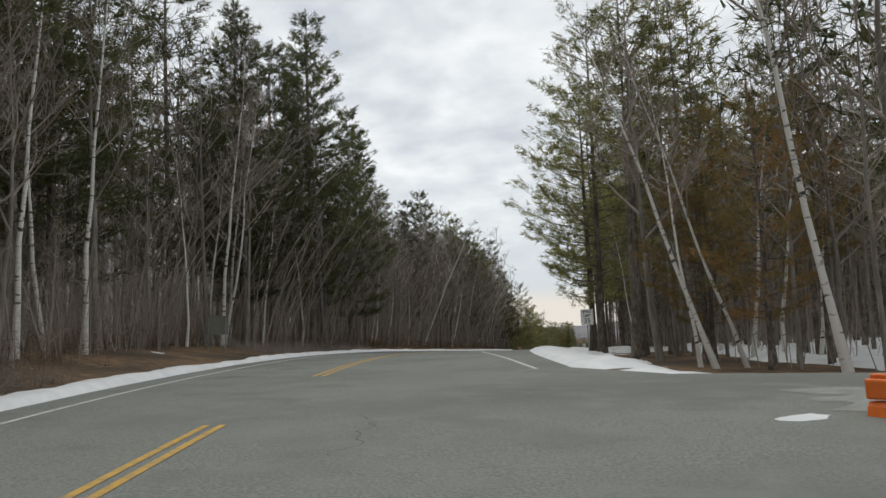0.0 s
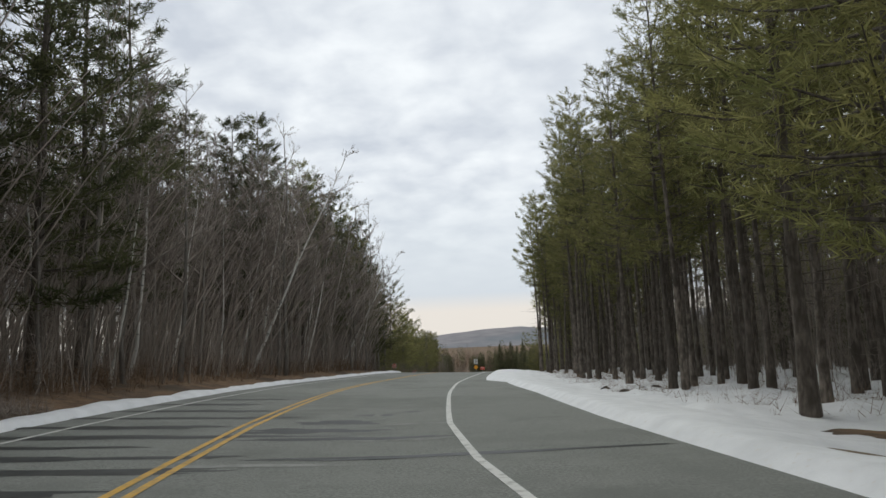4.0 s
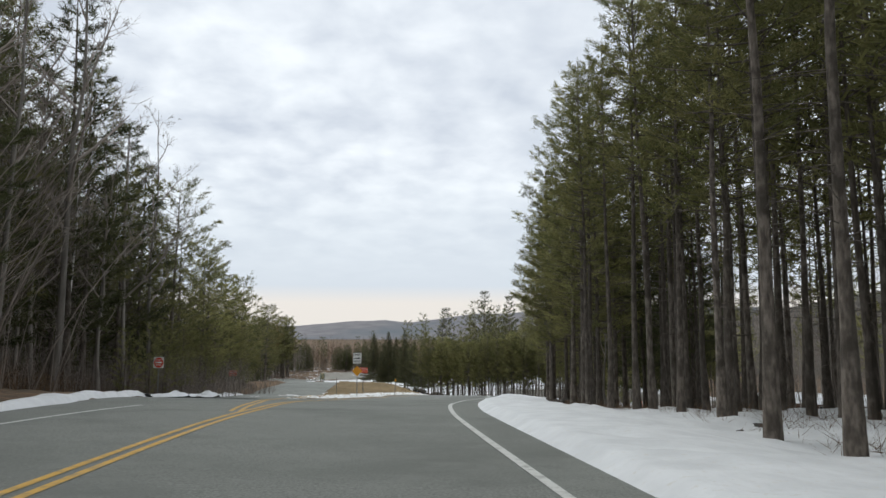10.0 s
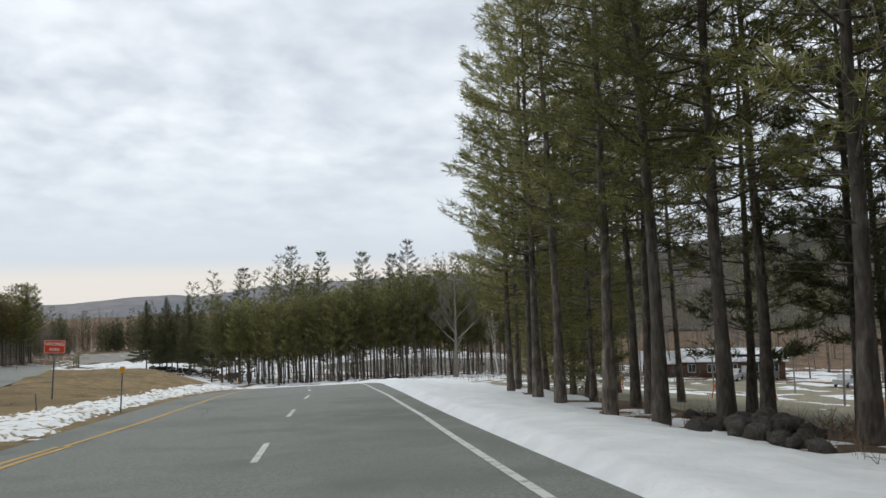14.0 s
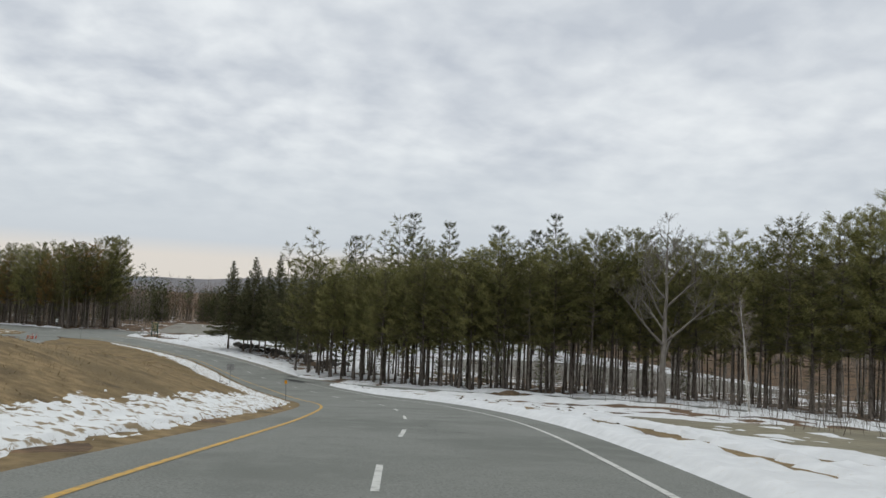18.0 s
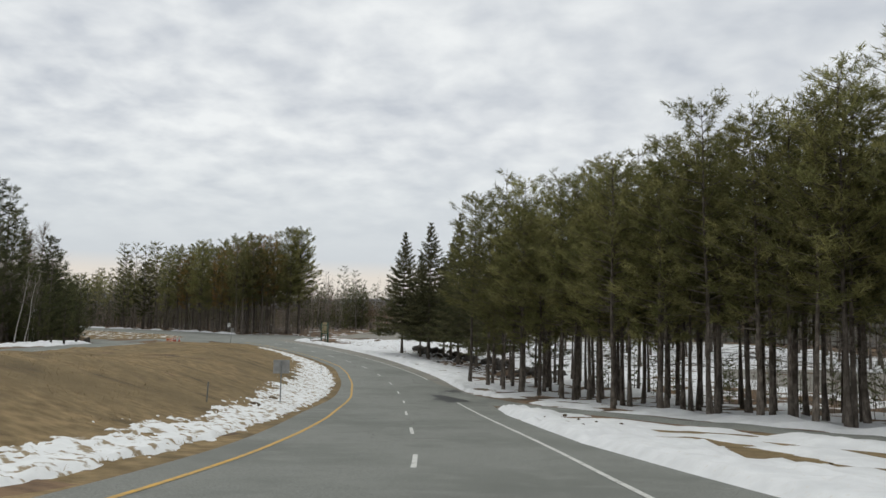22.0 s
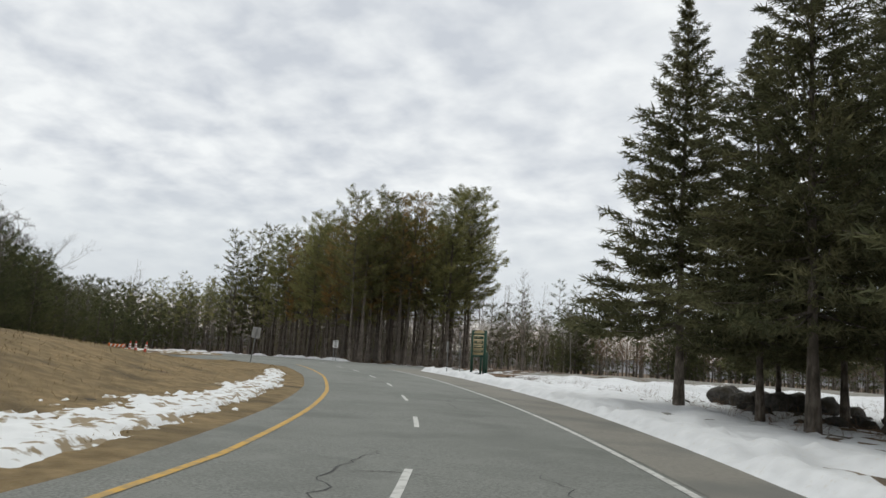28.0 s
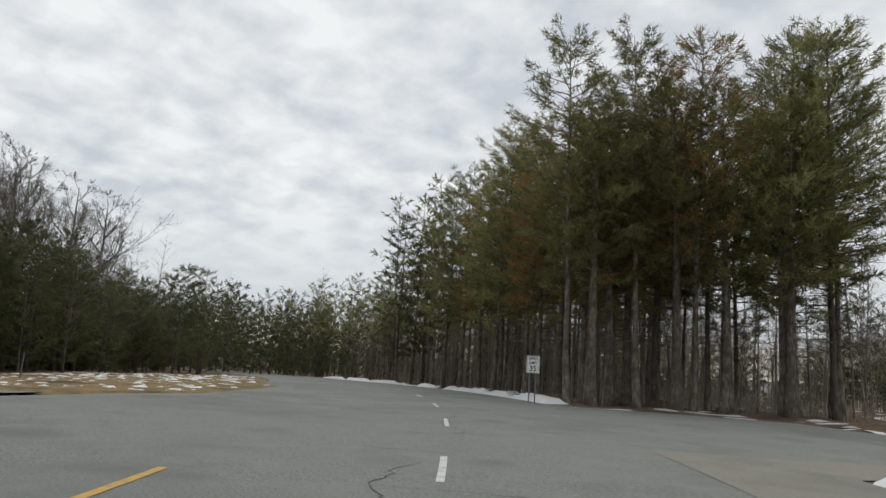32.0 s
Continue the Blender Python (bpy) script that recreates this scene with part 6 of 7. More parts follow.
def letters(name, text, size, mat, wide=1.0):
    """Words as a thin mesh, centred, upright, facing -y."""
    c = bpy.data.curves.new(name, "FONT")
    c.body, c.size, c.align_x, c.align_y, c.extrude, c.offset = text, size, "CENTER", "CENTER", 0.002, 0.004
    t = new(name, c)
    bpy.context.view_layer.update()
    me = bpy.data.meshes.new_from_object(t.evaluated_get(bpy.context.evaluated_depsgraph_get()))
    bpy.data.objects.remove(t); bpy.data.curves.remove(c)
    me.transform(Matrix.Rotation(radians(90), 4, "X") @ Matrix.Diagonal((wide, 1, 1, 1)))
    me.materials.clear(); me.materials.append(mat)
    return me


def shift(me, x=0, y=0, z=0):
    me.transform(Matrix.Translation((x, y, z)))
    return me


def bars(name, x, y, z, w, h, t, mat):
    v, f = box(x, y, z, w, t, h)
    return mesh_from(name, v, f, mat)


def post_mesh(h, w=0.065, t=0.04, mat=None):
    """A steel U-channel post."""
    pts = [(-w / 2, -t / 2), (-w / 2, t / 2), (w / 2, t / 2), (w / 2, -t / 2), (w / 2 - 0.012, -t / 2), (w / 2 - 0.012, t / 2 - 0.012), (-w / 2 + 0.012, t / 2 - 0.012), (-w / 2 + 0.012, -t / 2)]
    bm = bmesh.new()
    lo = [bm.verts.new((x, y + 0.03, -0.5)) for x, y in pts]
    hi = [bm.verts.new((x, y + 0.03, h)) for x, y in pts]
    n = len(pts)
    for i in range(n):
        bm.faces.new((lo[i], lo[(i + 1) % n], hi[(i + 1) % n], hi[i]))
    bm.faces.new(hi); bm.faces.new(lo[::-1])
    bmesh.ops.recalc_face_normals(bm, faces=bm.faces)
    me = bpy.data.meshes.new("post")
    bm.to_mesh(me); bm.free()
    me.materials.append(mat or M_METAL)
    return me


def stand_at(ob, s, d, turn=0.0, lean=0.0, sink=0.0):
    """Puts a thing on the ground at a station and offset, facing the coming traffic."""
    x, y = map(float, xy(s, d))
    t = np.array([np.interp(s, REF_S, TAN[:, 0]), np.interp(s, REF_S, TAN[:, 1])])
    yaw = math.degrees(math.atan2(-t[0], t[1]))
    z = float(ground_z(np.array([x]), np.array([y]))[0])
    ob.matrix_basis = pose(x, y, z - sink, 0, lean, yaw + turn)
    return ob


def speed_sign(low, posts):
    o = new("speed_limit_sign")
    for x in ([0.0] if posts == 1 else [-0.17, 0.17]):
        part("post", shift(post_mesh(low + 0.85), x), o)
    w, h = 0.745, 0.92
    zc = low + h / 2
    p = part("panel", shift(plate("panel", rounded(w, h, 0.06), 0.008, M_SIGN_W), 0, 0, zc), o)
    part("border", shift(ring("border", rounded(w - 0.05, h - 0.05, 0.05), rounded(w - 0.085, h - 0.085, 0.035), 0.003, M_BLACK, -0.004), 0, 0, zc), p)
    for text, size, z in (("SPEED", 0.19, 0.30), ("LIMIT", 0.19, 0.08), ("35", 0.40, -0.22)):
        part("lettering", shift(letters("lettering", text, size, M_BLACK, 1.0), 0, -0.006, zc + z), p)
    return tagged(o, "white speed limit sign on a galvanised post", "road sign")


stand_at(speed_sign(1.80, 1), 45.5, 8.05, -3)
stand_at(speed_sign(1.55, 2), 434.0, 5.0, 6)


def keep_right():
    o = new("keep_right_sign")
    part("post", post_mesh(3.55), o)
    w, h, zc = 0.70, 0.90, 3.18
    p = part("panel", shift(plate("panel", rounded(w, h, 0.05), 0.008, M_SIGN_W), 0, 0, zc), o)
    part("border", shift(ring("border", rounded(w - 0.04, h - 0.04, 0.04), rounded(w - 0.07, h - 0.07, 0.03), 0.003, M_BLACK, -0.004), 0, 0, zc), p)
    part("lettering", shift(letters("lettering", "KEEP", 0.20, M_BLACK), 0, -0.006, zc + 0.27), p)
    part("lettering", shift(letters("lettering", "RIGHT", 0.20, M_BLACK, 0.9), 0, -0.006, zc - 0.27), p)
    arrow = [(-0.24, -0.035), (0.08, -0.035), (0.08, -0.10), (0.25, 0.0), (0.08, 0.10), (0.08, 0.035), (-0.24, 0.035)]
    part("arrow", shift(plate("arrow", arrow, 0.003, M_BLACK, -0.0055), 0, 0, zc), p)
    q = part("marker", shift(plate("marker", [(0, -0.42), (0.42, 0), (0, 0.42), (-0.42, 0)], 0.008, M_AMBER), 0, -0.012, 2.15), o, "amber diamond object marker")
    for k in range(9):
        a = radians(40 * k)
        part("reflector", shift(plate("reflector", [(0.045 * math.cos(radians(45 * i)), 0.045 * math.sin(radians(45 * i))) for i in range(8)], 0.006, M_AMBER, -0.02),
                                (0.20 if k else 0) * math.cos(a), 0, 2.15 + (0.20 if k else 0) * math.sin(a)), q)
    return tagged(o, "white arrow sign above an amber diamond marker", "road sign")


stand_at(keep_right(), 178.5, -7.3, 4)


def red_sign(kind, low):
    o = new(kind + "_sign")
    if kind == "do_not_enter":
        part("post", post_mesh(low + 0.7), o)
        zc = low + 0.38
        p = part("panel", shift(plate("panel", rounded(0.76, 0.76, 0.05), 0.008, M_SIGN_W), 0, 0, zc), o)
        part("disc", shift(plate("disc", [(0.35 * math.cos(radians(15 * i)), 0.35 * math.sin(radians(15 * i))) for i in range(24)], 0.003, M_RED, -0.0055), 0, 0, zc), p)
        part("bar", bars("bar", 0, -0.009, zc, 0.50, 0.11, 0.003, M_SIGN_W), p)
        part("lettering", shift(letters("lettering", "DO NOT", 0.13, M_SIGN_W), 0, -0.009, zc + 0.16), p)
        part("lettering", shift(letters("lettering", "ENTER", 0.13, M_SIGN_W), 0, -0.009, zc - 0.17), p)
        return tagged(o, "square do not enter sign with a red disc", "road sign")
    part("post", post_mesh(low + 0.55), o)
    zc = low + 0.31
    p = part("panel", shift(plate("panel", rounded(0.95, 0.62, 0.05), 0.008, M_RED), 0, 0, zc), o)
    part("border", shift(ring("border", rounded(0.91, 0.58, 0.04), rounded(0.88, 0.55, 0.03), 0.003, M_SIGN_W, -0.004), 0, 0, zc), p)
    part("lettering", shift(letters("lettering", "WRONG", 0.21, M_SIGN_W), 0, -0.006, zc + 0.12), p)
    part("lettering", shift(letters("lettering", "WAY", 0.21, M_SIGN_W), 0, -0.006, zc - 0.13), p)
    return tagged(o, "red wrong way sign on a steel post", "road sign")


stand_at(red_sign("do_not_enter", 1.95), 168.0, -19.2, -4)
stand_at(red_sign("wrong_way", 1.6), 198.0, -25.4, -6)
stand_at(red_sign("wrong_way", 2.15), 202.0, -11.7, 0, 3)


def back_sign(name, w, h, low, posts, mat, label):
    """A sign that shows its bare back."""
    o = new(name)
    for x in posts:
        part("post", shift(post_mesh(low + h - 0.05), x, -0.07), o)
    part("panel", shift(plate("panel", rounded(w, h, 0.03), 0.006, mat), 0, 0, low + h / 2), o)
    for z in (0.25, 0.75):
        for x in posts:
            part("bolt", shift(plate("bolt", [(0.018 * math.cos(radians(60 * i)), 0.018 * math.sin(radians(60 * i))) for i in range(6)], 0.012, M_METAL, -0.075), x, 0, low + h * z), o)
    return tagged(o, label, "road sign")


M_BOARD_BACK = material("weathered_plywood_back", (0.15, 0.158, 0.13), 0.9, (0.19, 0.19, 0.16), 3, 5)
stand_at(back_sign("guide_sign", 1.15, 1.0, 0.85, (-0.45, 0.45), M_BOARD_BACK, "back of a weathered board sign on two posts"), 39.5, -12.2, 12)
stand_at(back_sign("road_sign", 0.86, 0.72, 1.65, (0.0,), M_SIGN_BACK, "bare grey back of a wide road sign"), 304.0, -7.6, 8)
stand_at(back_sign("road_sign", 0.61, 0.80, 1.85, (0.0,), M_SIGN_BACK, "leaning grey back of a small road sign"), 400.0, -8.05, 10, 6)
stand_at(back_sign("road_sign", 0.50, 0.85, 1.75, (0.0,), M_SIGN_BACK, "narrow grey road sign turned towards the side road"), 402.3, 7.3, 55)


def marker_post(h, amber):
    o = new("marker_post")
    part("post", post_mesh(h, 0.05, 0.03), o)
    if amber:
        part("reflector", shift(plate("reflector", rounded(0.16, 0.22, 0.03), 0.01, M_AMBER), 0, 0, h - 0.1), o)
    return tagged(o, "steel delineator with an orange top" if amber else "thin bare steel marker post", "marker post")


for s, d, h, a in ((193, -6.4, 1.6, 1), (262, -6.75, 1.4, 1),  (193, -12.4, 1.7, 0), (341, -6.9, 0.9, 0), (328, -9.3, 0.8, 0), (296, -9.5, 0.9, 0), (398.0, 7.2, 3.4, 0), (196, -10.2, 0.7, 0), (432, -20, 1.4, 0), (455, -13, 1.3, 0)):
    stand_at(marker_post(h, a), s, d, rng.uniform(-10, 10), rng.uniform(-3, 3))


M_CREOSOTE = material("dark_creosoted_wood", (0.030, 0.026, 0.022), 0.9, (0.060, 0.050, 0.040), 6, 6)
for k in range(9):
    v, f = box(0, 0, 0.22, 0.24, 0.24, 0.95)
    s = 366 + 1.6 * k
    stand_at(tagged(new("bollard", mesh_from("bollard", v, f, M_CREOSOTE)), "short dark wooden bollard in ploughed snow", "bollard", "bollards at the junction"), s, -31.2 - 0.7 * max(0, 371 - s) - 0.12 * (k - 4) ** 2 * 0.2, 15.0 * k)


def directory_sign():
    """The green and cream board at the parking lot."""
    o = new("directory_sign")
    for x in (-0.78, 0.78):
        v, f = box(x, 0, 1.55, 0.16, 0.16, 4.1)
        p = part("post", mesh_from("post", v, f, M_GREEN), o)
        part("cap", shift(plate("cap", [(-0.09, 0), (0.09, 0), (0, 0.06)], 0.18, M_GREEN), x, 0, 3.6), p)
    for x in (-0.30, 0.42):
        v, f = box(x, 0.55, 0.75, 0.13, 0.13, 2.4)
        part("brace_post", mesh_from("brace_post", v, f, M_GREEN), o)
    part("board", bars("board", 0, 0.0, 2.50, 1.36, 1.62, 0.06, M_CREAM), o)
    top = [(-0.66, 0)] + [(0.66 * math.cos(radians(180 - 10 * k)), 0.02 + 0.22 * math.sin(radians(10 * k))) for k in range(19)] + [(0.66, 0)]
    part("crest", shift(plate("crest", top, 0.06, M_CREAM), 0, 0, 3.42), o)
    part("rail", bars("rail", 0, -0.01, 3.36, 1.40, 0.10, 0.09, M_GREEN), o)
    part("rail", bars("rail", 0, -0.01, 1.62, 1.40, 0.14, 0.09, M_GREEN), o)
    for k, text in enumerate(("LOT", "", "", "SHUTTLE")):
        z = 3.08 - 0.36 * k
        b = part("slat", bars("slat", 0, -0.045, z, 1.14, 0.22, 0.03, M_GREEN), o)
        part("arrow", shift(plate("arrow", [(-0.52, 0), (-0.42, 0.06), (-0.42, 0.025), (-0.30, 0.025), (-0.30, -0.025), (-0.42, -0.025), (-0.42, -0.06)], 0.006, M_CREAM, -0.064), 0, 0, z), b)
        if text:
            part("lettering", shift(letters("lettering", text, 0.19, M_CREAM), 0.12 if len(text) > 3 else 0.0, -0.064, z), b)
        else:
            part("lettering", bars("lettering", 0.13, -0.064, z, 0.66, 0.10, 0.006, M_CREAM), b)
    return tagged(o, "green and cream wooden directory sign with arrows", "sign")


stand_at(directory_sign(), 401.3, 9.6, -68)


# ---- cones and barricades ----
def lathe(profile, n=14):
    a = np.arange(n) / n * 6.2832
    v = np.array([[r * np.cos(t), r * np.sin(t), z] for r, z in profile for t in a])
    f = []
    for i in range(len(profile) - 1):
        for k in range(n):
            f.append((i * n + k, i * n + (k + 1) % n, (i + 1) * n + (k + 1) % n, (i + 1) * n + k))
    return v, np.array(f)


M_RED_CONE = material("red_orange_plastic", (0.62, 0.075, 0.035), 0.5, (0.52, 0.07, 0.04), 4, 4)


def tall_cone():
    o = new("traffic_cone")
    part("body", mesh_from("body", *lathe([(0.13, 0.05), (0.115, 0.3), (0.095, 0.62), (0.07, 0.98), (0.045, 1.05), (0.05, 1.12), (0.03, 1.15), (0.0, 1.15)]), M_RED_CONE, True), o)
    for z, r in ((0.66, 0.098), (0.84, 0.086)):
        part("band", mesh_from("band", *lathe([(r, z), (r - 0.008, z + 0.12)]), M_SIGN_W, True), o)
    v, f = box(0, 0, 0.025, 0.42, 0.42, 0.05)
    part("base", mesh_from("base", v, f, M_BLACK), o)
    return tagged(o, "tall red-orange traffic cone with white bands", "traffic cone", "cones by the branch road")


def barricade(mat=None):
    o = new("barricade")
    for x in (-0.52, 0.52):
        for y, tilt in ((-0.22, 0.20), (0.22, -0.20)):
            v, f = box(0, 0, 0.5, 0.07, 0.05, 1.04)
            v[:, 1] += y + v[:, 2] * tilt
            part("leg", mesh_from("leg", v + [x, 0, 0], f, M_ORANGE), o)
    for z in (0.86, 0.52):
        p = part("board", bars("board", 0, -0.22 + z * 0.20 - 0.04, z, 1.22, 0.22, 0.035, M_ORANGE), o)
        for k in range(4):
            part("stripe", shift(plate("stripe", [(-0.11, -0.105), (0.0, -0.105), (0.11, 0.105), (0.0, 0.105)], 0.004, M_SIGN_W, -0.22 + z * 0.20 - 0.06), -0.44 + 0.30 * k, 0, z), p)
    return tagged(o, "orange plastic folding barricade", "barricade")


c0 = tall_cone()
for i, (s, d, lean) in enumerate(((402.9, -16.7, 2), (403.4, -16.3, -2), (403.5, -15.75, 9))):
    stand_at(c0 if i == 0 else copy_thing(c0, pose(0, 0, 0)), s, d, 0, lean)
stand_at(barricade(), 402.2, -17.5, 30)


def drum_barrier():
    """The heavy orange barrier at the side road."""
    o = new("road_barrier")
    prof = [(-0.26, 0.0), (0.26, 0.0), (0.17, 0.42), (0.12, 0.50), (-0.12, 0.50), (-0.17, 0.42)]
    part("foot", shift(plate("foot", prof, 0.9, M_ORANGE), 0, 0, 0), o)
    part("top", shift(plate("top", rounded(0.36, 0.36, 0.05), 0.9, M_ORANGE), 0, 0, 0.72), o)
    part("cap", shift(plate("cap", rounded(0.20, 0.10, 0.03), 0.8, M_ORANGE), 0, 0, 0.93), o)
    return tagged(o, "heavy orange plastic barrier beside the snow", "barrier")


barrier = stand_at(drum_barrier(), 9.9, 6.5, 20)
barrier.matrix_basis = barrier.matrix_basis @ Matrix.Scale(0.78, 4)


# ---- house, truck and yard ----
def house():
    o = new("house")

    def wall(name, x, y, z, sx, sy, sz, mat=M_HOUSE):
        v, f = box(x, y, z, sx, sy, sz)
        return part(name, mesh_from(name, v, f, mat), o)

    wall("wall", 0, 0, 1.4, 16, 7, 3.2)
    wall("wall", -11, 1, 1.2, 6, 6, 2.8)
    for x0, x1, y0, y1, z0 in ((-8.6, 8.6, -4.2, 4.2, 3.0), (-14.6, -7.9, -2.6, 4.6, 2.6)):
        ym = (y0 + y1) / 2
        v = np.array([(x0, y0, z0 - 0.1), (x1, y0, z0 - 0.1), (x1, ym, z0 + 1.7), (x0, ym, z0 + 1.7), (x0, y1, z0 - 0.1), (x1, y1, z0 - 0.1),
                      (x0, y0, z0 - 0.3), (x1, y0, z0 - 0.3), (x0, y1, z0 - 0.3), (x1, y1, z0 - 0.3)])
        f = np.array([(0, 1, 2, 3), (3, 2, 5, 4), (0, 6, 7, 1), (4, 5, 9, 8), (0, 3, 4, 4), (1, 5, 2, 2), (6, 8, 9, 7)])
        part("roof", mesh_from("roof", v, np.concatenate([f[:4], f[6:]]), M_ROOF), o)
    for x in (-6.2, -3.2, 0.2, 3.4, 6.4):
        w = part("window", bars("window", x, -3.52, 1.7, 1.1, 1.2, 0.06, M_GLASS), o)
        for a, b, cx, cz in ((1.3, 0.1, 0, 0.65), (1.3, 0.1, 0, -0.65), (0.1, 1.4, -0.6, 0), (0.1, 1.4, 0.6, 0), (0.06, 1.2, 0, 0)):
            part("window_frame", bars("window_frame", x + cx, -3.56, 1.7 + cz, a, b, 0.06, M_TRIM), w)
    d = part("door", bars("door", 1.9, -3.53, 1.05, 0.95, 2.05, 0.06, M_TRIM), o)
    part("door_handle", bars("door_handle", 2.25, -3.59, 1.0, 0.05, 0.14, 0.05, M_METAL), d)
    v, f = box(4.5, 0.6, 5.0, 0.7, 0.7, 2.2)
    part("chimney", mesh_from("chimney", v, f, M_STONE), o)
    return tagged(o, "low brown house with white windows and snowy roof", "house")


h = house()
hz = float(ground_z(np.array([92.0]), np.array([194.0]))[0])
h.matrix_basis = pose(92, 194, hz + 0.1, 0, 0, -36)


def pickup(paint):
    o = new("pickup_truck")
    prof = [(-2.6, 0.45), (2.5, 0.45), (2.6, 0.9), (2.45, 1.08), (1.2, 1.15), (0.6, 1.75), (-0.7, 1.78), (-0.95, 1.18), (-2.6, 1.15)]
    b = part("body", plate("body", prof, 1.75, paint), o)
    for y in (-0.885, 0.885):
        part("window", plate("window", [(1.0, 1.18), (0.52, 1.66), (-0.62, 1.68), (-0.78, 1.2)], 0.02, M_GLASS, y), b)
    for x in (-1.7, 1.65):
        for y in (-0.8, 0.8):
            ww = part("wheel", plate("wheel", [(x + 0.36 * math.cos(radians(20 * i)), 0.38 + 0.36 * math.sin(radians(20 * i))) for i in range(18)], 0.24, M_BLACK, y), o)
            part("rim", plate("rim", [(x + 0.2 * math.cos(radians(30 * i)), 0.38 + 0.2 * math.sin(radians(30 * i))) for i in range(12)], 0.26, M_METAL, y), ww)
    return tagged(o, "pickup truck parked before the low brown house", "truck", "trucks by the house")


M_DARK_PAINT = material("dark_car_paint", (0.020, 0.025, 0.024), 0.35, (0.030, 0.034, 0.032), 2, 4, spec=0.5)
M_PALE_PAINT = material("pale_car_paint", (0.45, 0.46, 0.46), 0.35, (0.38, 0.39, 0.39), 2, 4, spec=0.5)
for x, y, a, paint in ((86.5, 187.0, 35, M_PALE_PAINT), (90.5, 184.0, 30, M_DARK_PAINT), (96.0, 175.0, 20, M_PALE_PAINT)):
    pickup(paint).matrix_basis = pose(x, y, float(ground_z(np.array([x]), np.array([y]))[0]) + 0.18, 0, 0, a)
for x, y, a in ((34.5, 142, 10), (37, 134, 25), (39.5, 132, 30), (48, 131, 40)):
    b = barricade()
    b.matrix_basis = pose(x, y, float(ground_z(np.array([float(x)]), np.array([float(y)]))[0]) + 0.16, 0, 0, a)


# ---- stones, heaps, lot and drive ----
def lump(seed, flat=0.7, n=10, m=15, cuts=11):
    """A rough stone: a ball cut off by random planes, then weathered."""
    g = np.random.default_rng(seed)
    a = np.linspace(0, math.pi, n)
    b = np.arange(m) / m * 6.2832
    v = np.array([[math.sin(p) * math.cos(q), math.sin(p) * math.sin(q), math.cos(p)] for p in a for q in b])
    r = np.full(len(v), 1.15)
    for _ in range(cuts):
        w, c = unit(g.normal(size=3)), g.uniform(0.55, 0.95)
        dot = v @ w
        r = np.where(dot > 0.05, np.minimum(r, c / np.maximum(dot, 0.05)), r)
    k = [(g.normal(size=3), g.uniform(0, 6.28)) for _ in range(5)]
    r = r * (1 + sum(0.035 * np.sin(v @ w * 5.5 + o) for w, o in k))
    v = v * r[:, None] * [1.1, 0.85, flat]
    f = []
    for i in range(n - 1):
        for j in range(m):
            f.append((i * m + j, (i + 1) * m + j, (i + 1) * m + (j + 1) % m, i * m + (j + 1) % m))
    return v, np.array(f)


LUMPS = [mesh_from("boulder", *lump(800 + i), M_STONE) for i in range(6)]


def boulder(x, y, size, group):
    o = new("boulder", LUMPS[int(rng.integers(6))])
    z = float(ground_z(np.array([x]), np.array([y]))[0])
    o.matrix_basis = pose(x, y, z + (0.12 + (0.35 if group.endswith('spruces') and size > 0.6 else 0)) * size, rng.uniform(-20, 20), rng.uniform(-20, 20), rng.uniform(0, 360)) @ Matrix.Scale(size, 4)
    return tagged(o, "dark weathered boulder among patches of snow", "boulder", group)


for k in range(120):
    s, d = rng.uniform(338, 379), rng.normal(16.8, 2.1)
    boulder(*map(float, xy(s, d)), rng.uniform(0.22, 0.80) * (1.1 if 15.8 < d < 18.5 else 0.7), "boulders under the spruces")
for k in range(64):
    q = rng.normal(0, 1)
    o = boulder(*map(float, xy(179.2 + 1.0 * q, rng.normal(9.6, 0.5))), rng.uniform(0.15, 0.36), "boulders at the wood's edge")
    o.location.z += 0.10 + 0.24 * max(0.0, 1 - abs(q)) * rng.uniform(0.3, 1.2)
for k in range(60):
    boulder(*map(float, xy(rng.uniform(62, 186), rng.uniform(8.5, 14))), rng.uniform(0.15, 0.34), "boulders at the wood's edge")

M_EARTH = material("dark_earth", (0.050, 0.037, 0.025), 1.0, (0.150, 0.105, 0.060), 4, 8, 0.9, 12)
HEAPS = [mesh_from("earth_mound", *lump(830 + i, 0.45), M_EARTH, True) for i in range(3)]


def heap(s, d, size, flat=1.0):
    o = new("earth_mound", HEAPS[int(rng.integers(3))])
    x, y = map(float, xy(s, d))
    z = float(ground_z(np.array([x]), np.array([y]))[0])
    o.matrix_basis = pose(x, y, z + 0.02, 0, 0, rng.uniform(0, 360)) @ Matrix.Diagonal((size, size, size * flat, 1))
    return tagged(o, "low mound of dark earth and dead leaves", "earth mound", "earth mounds")


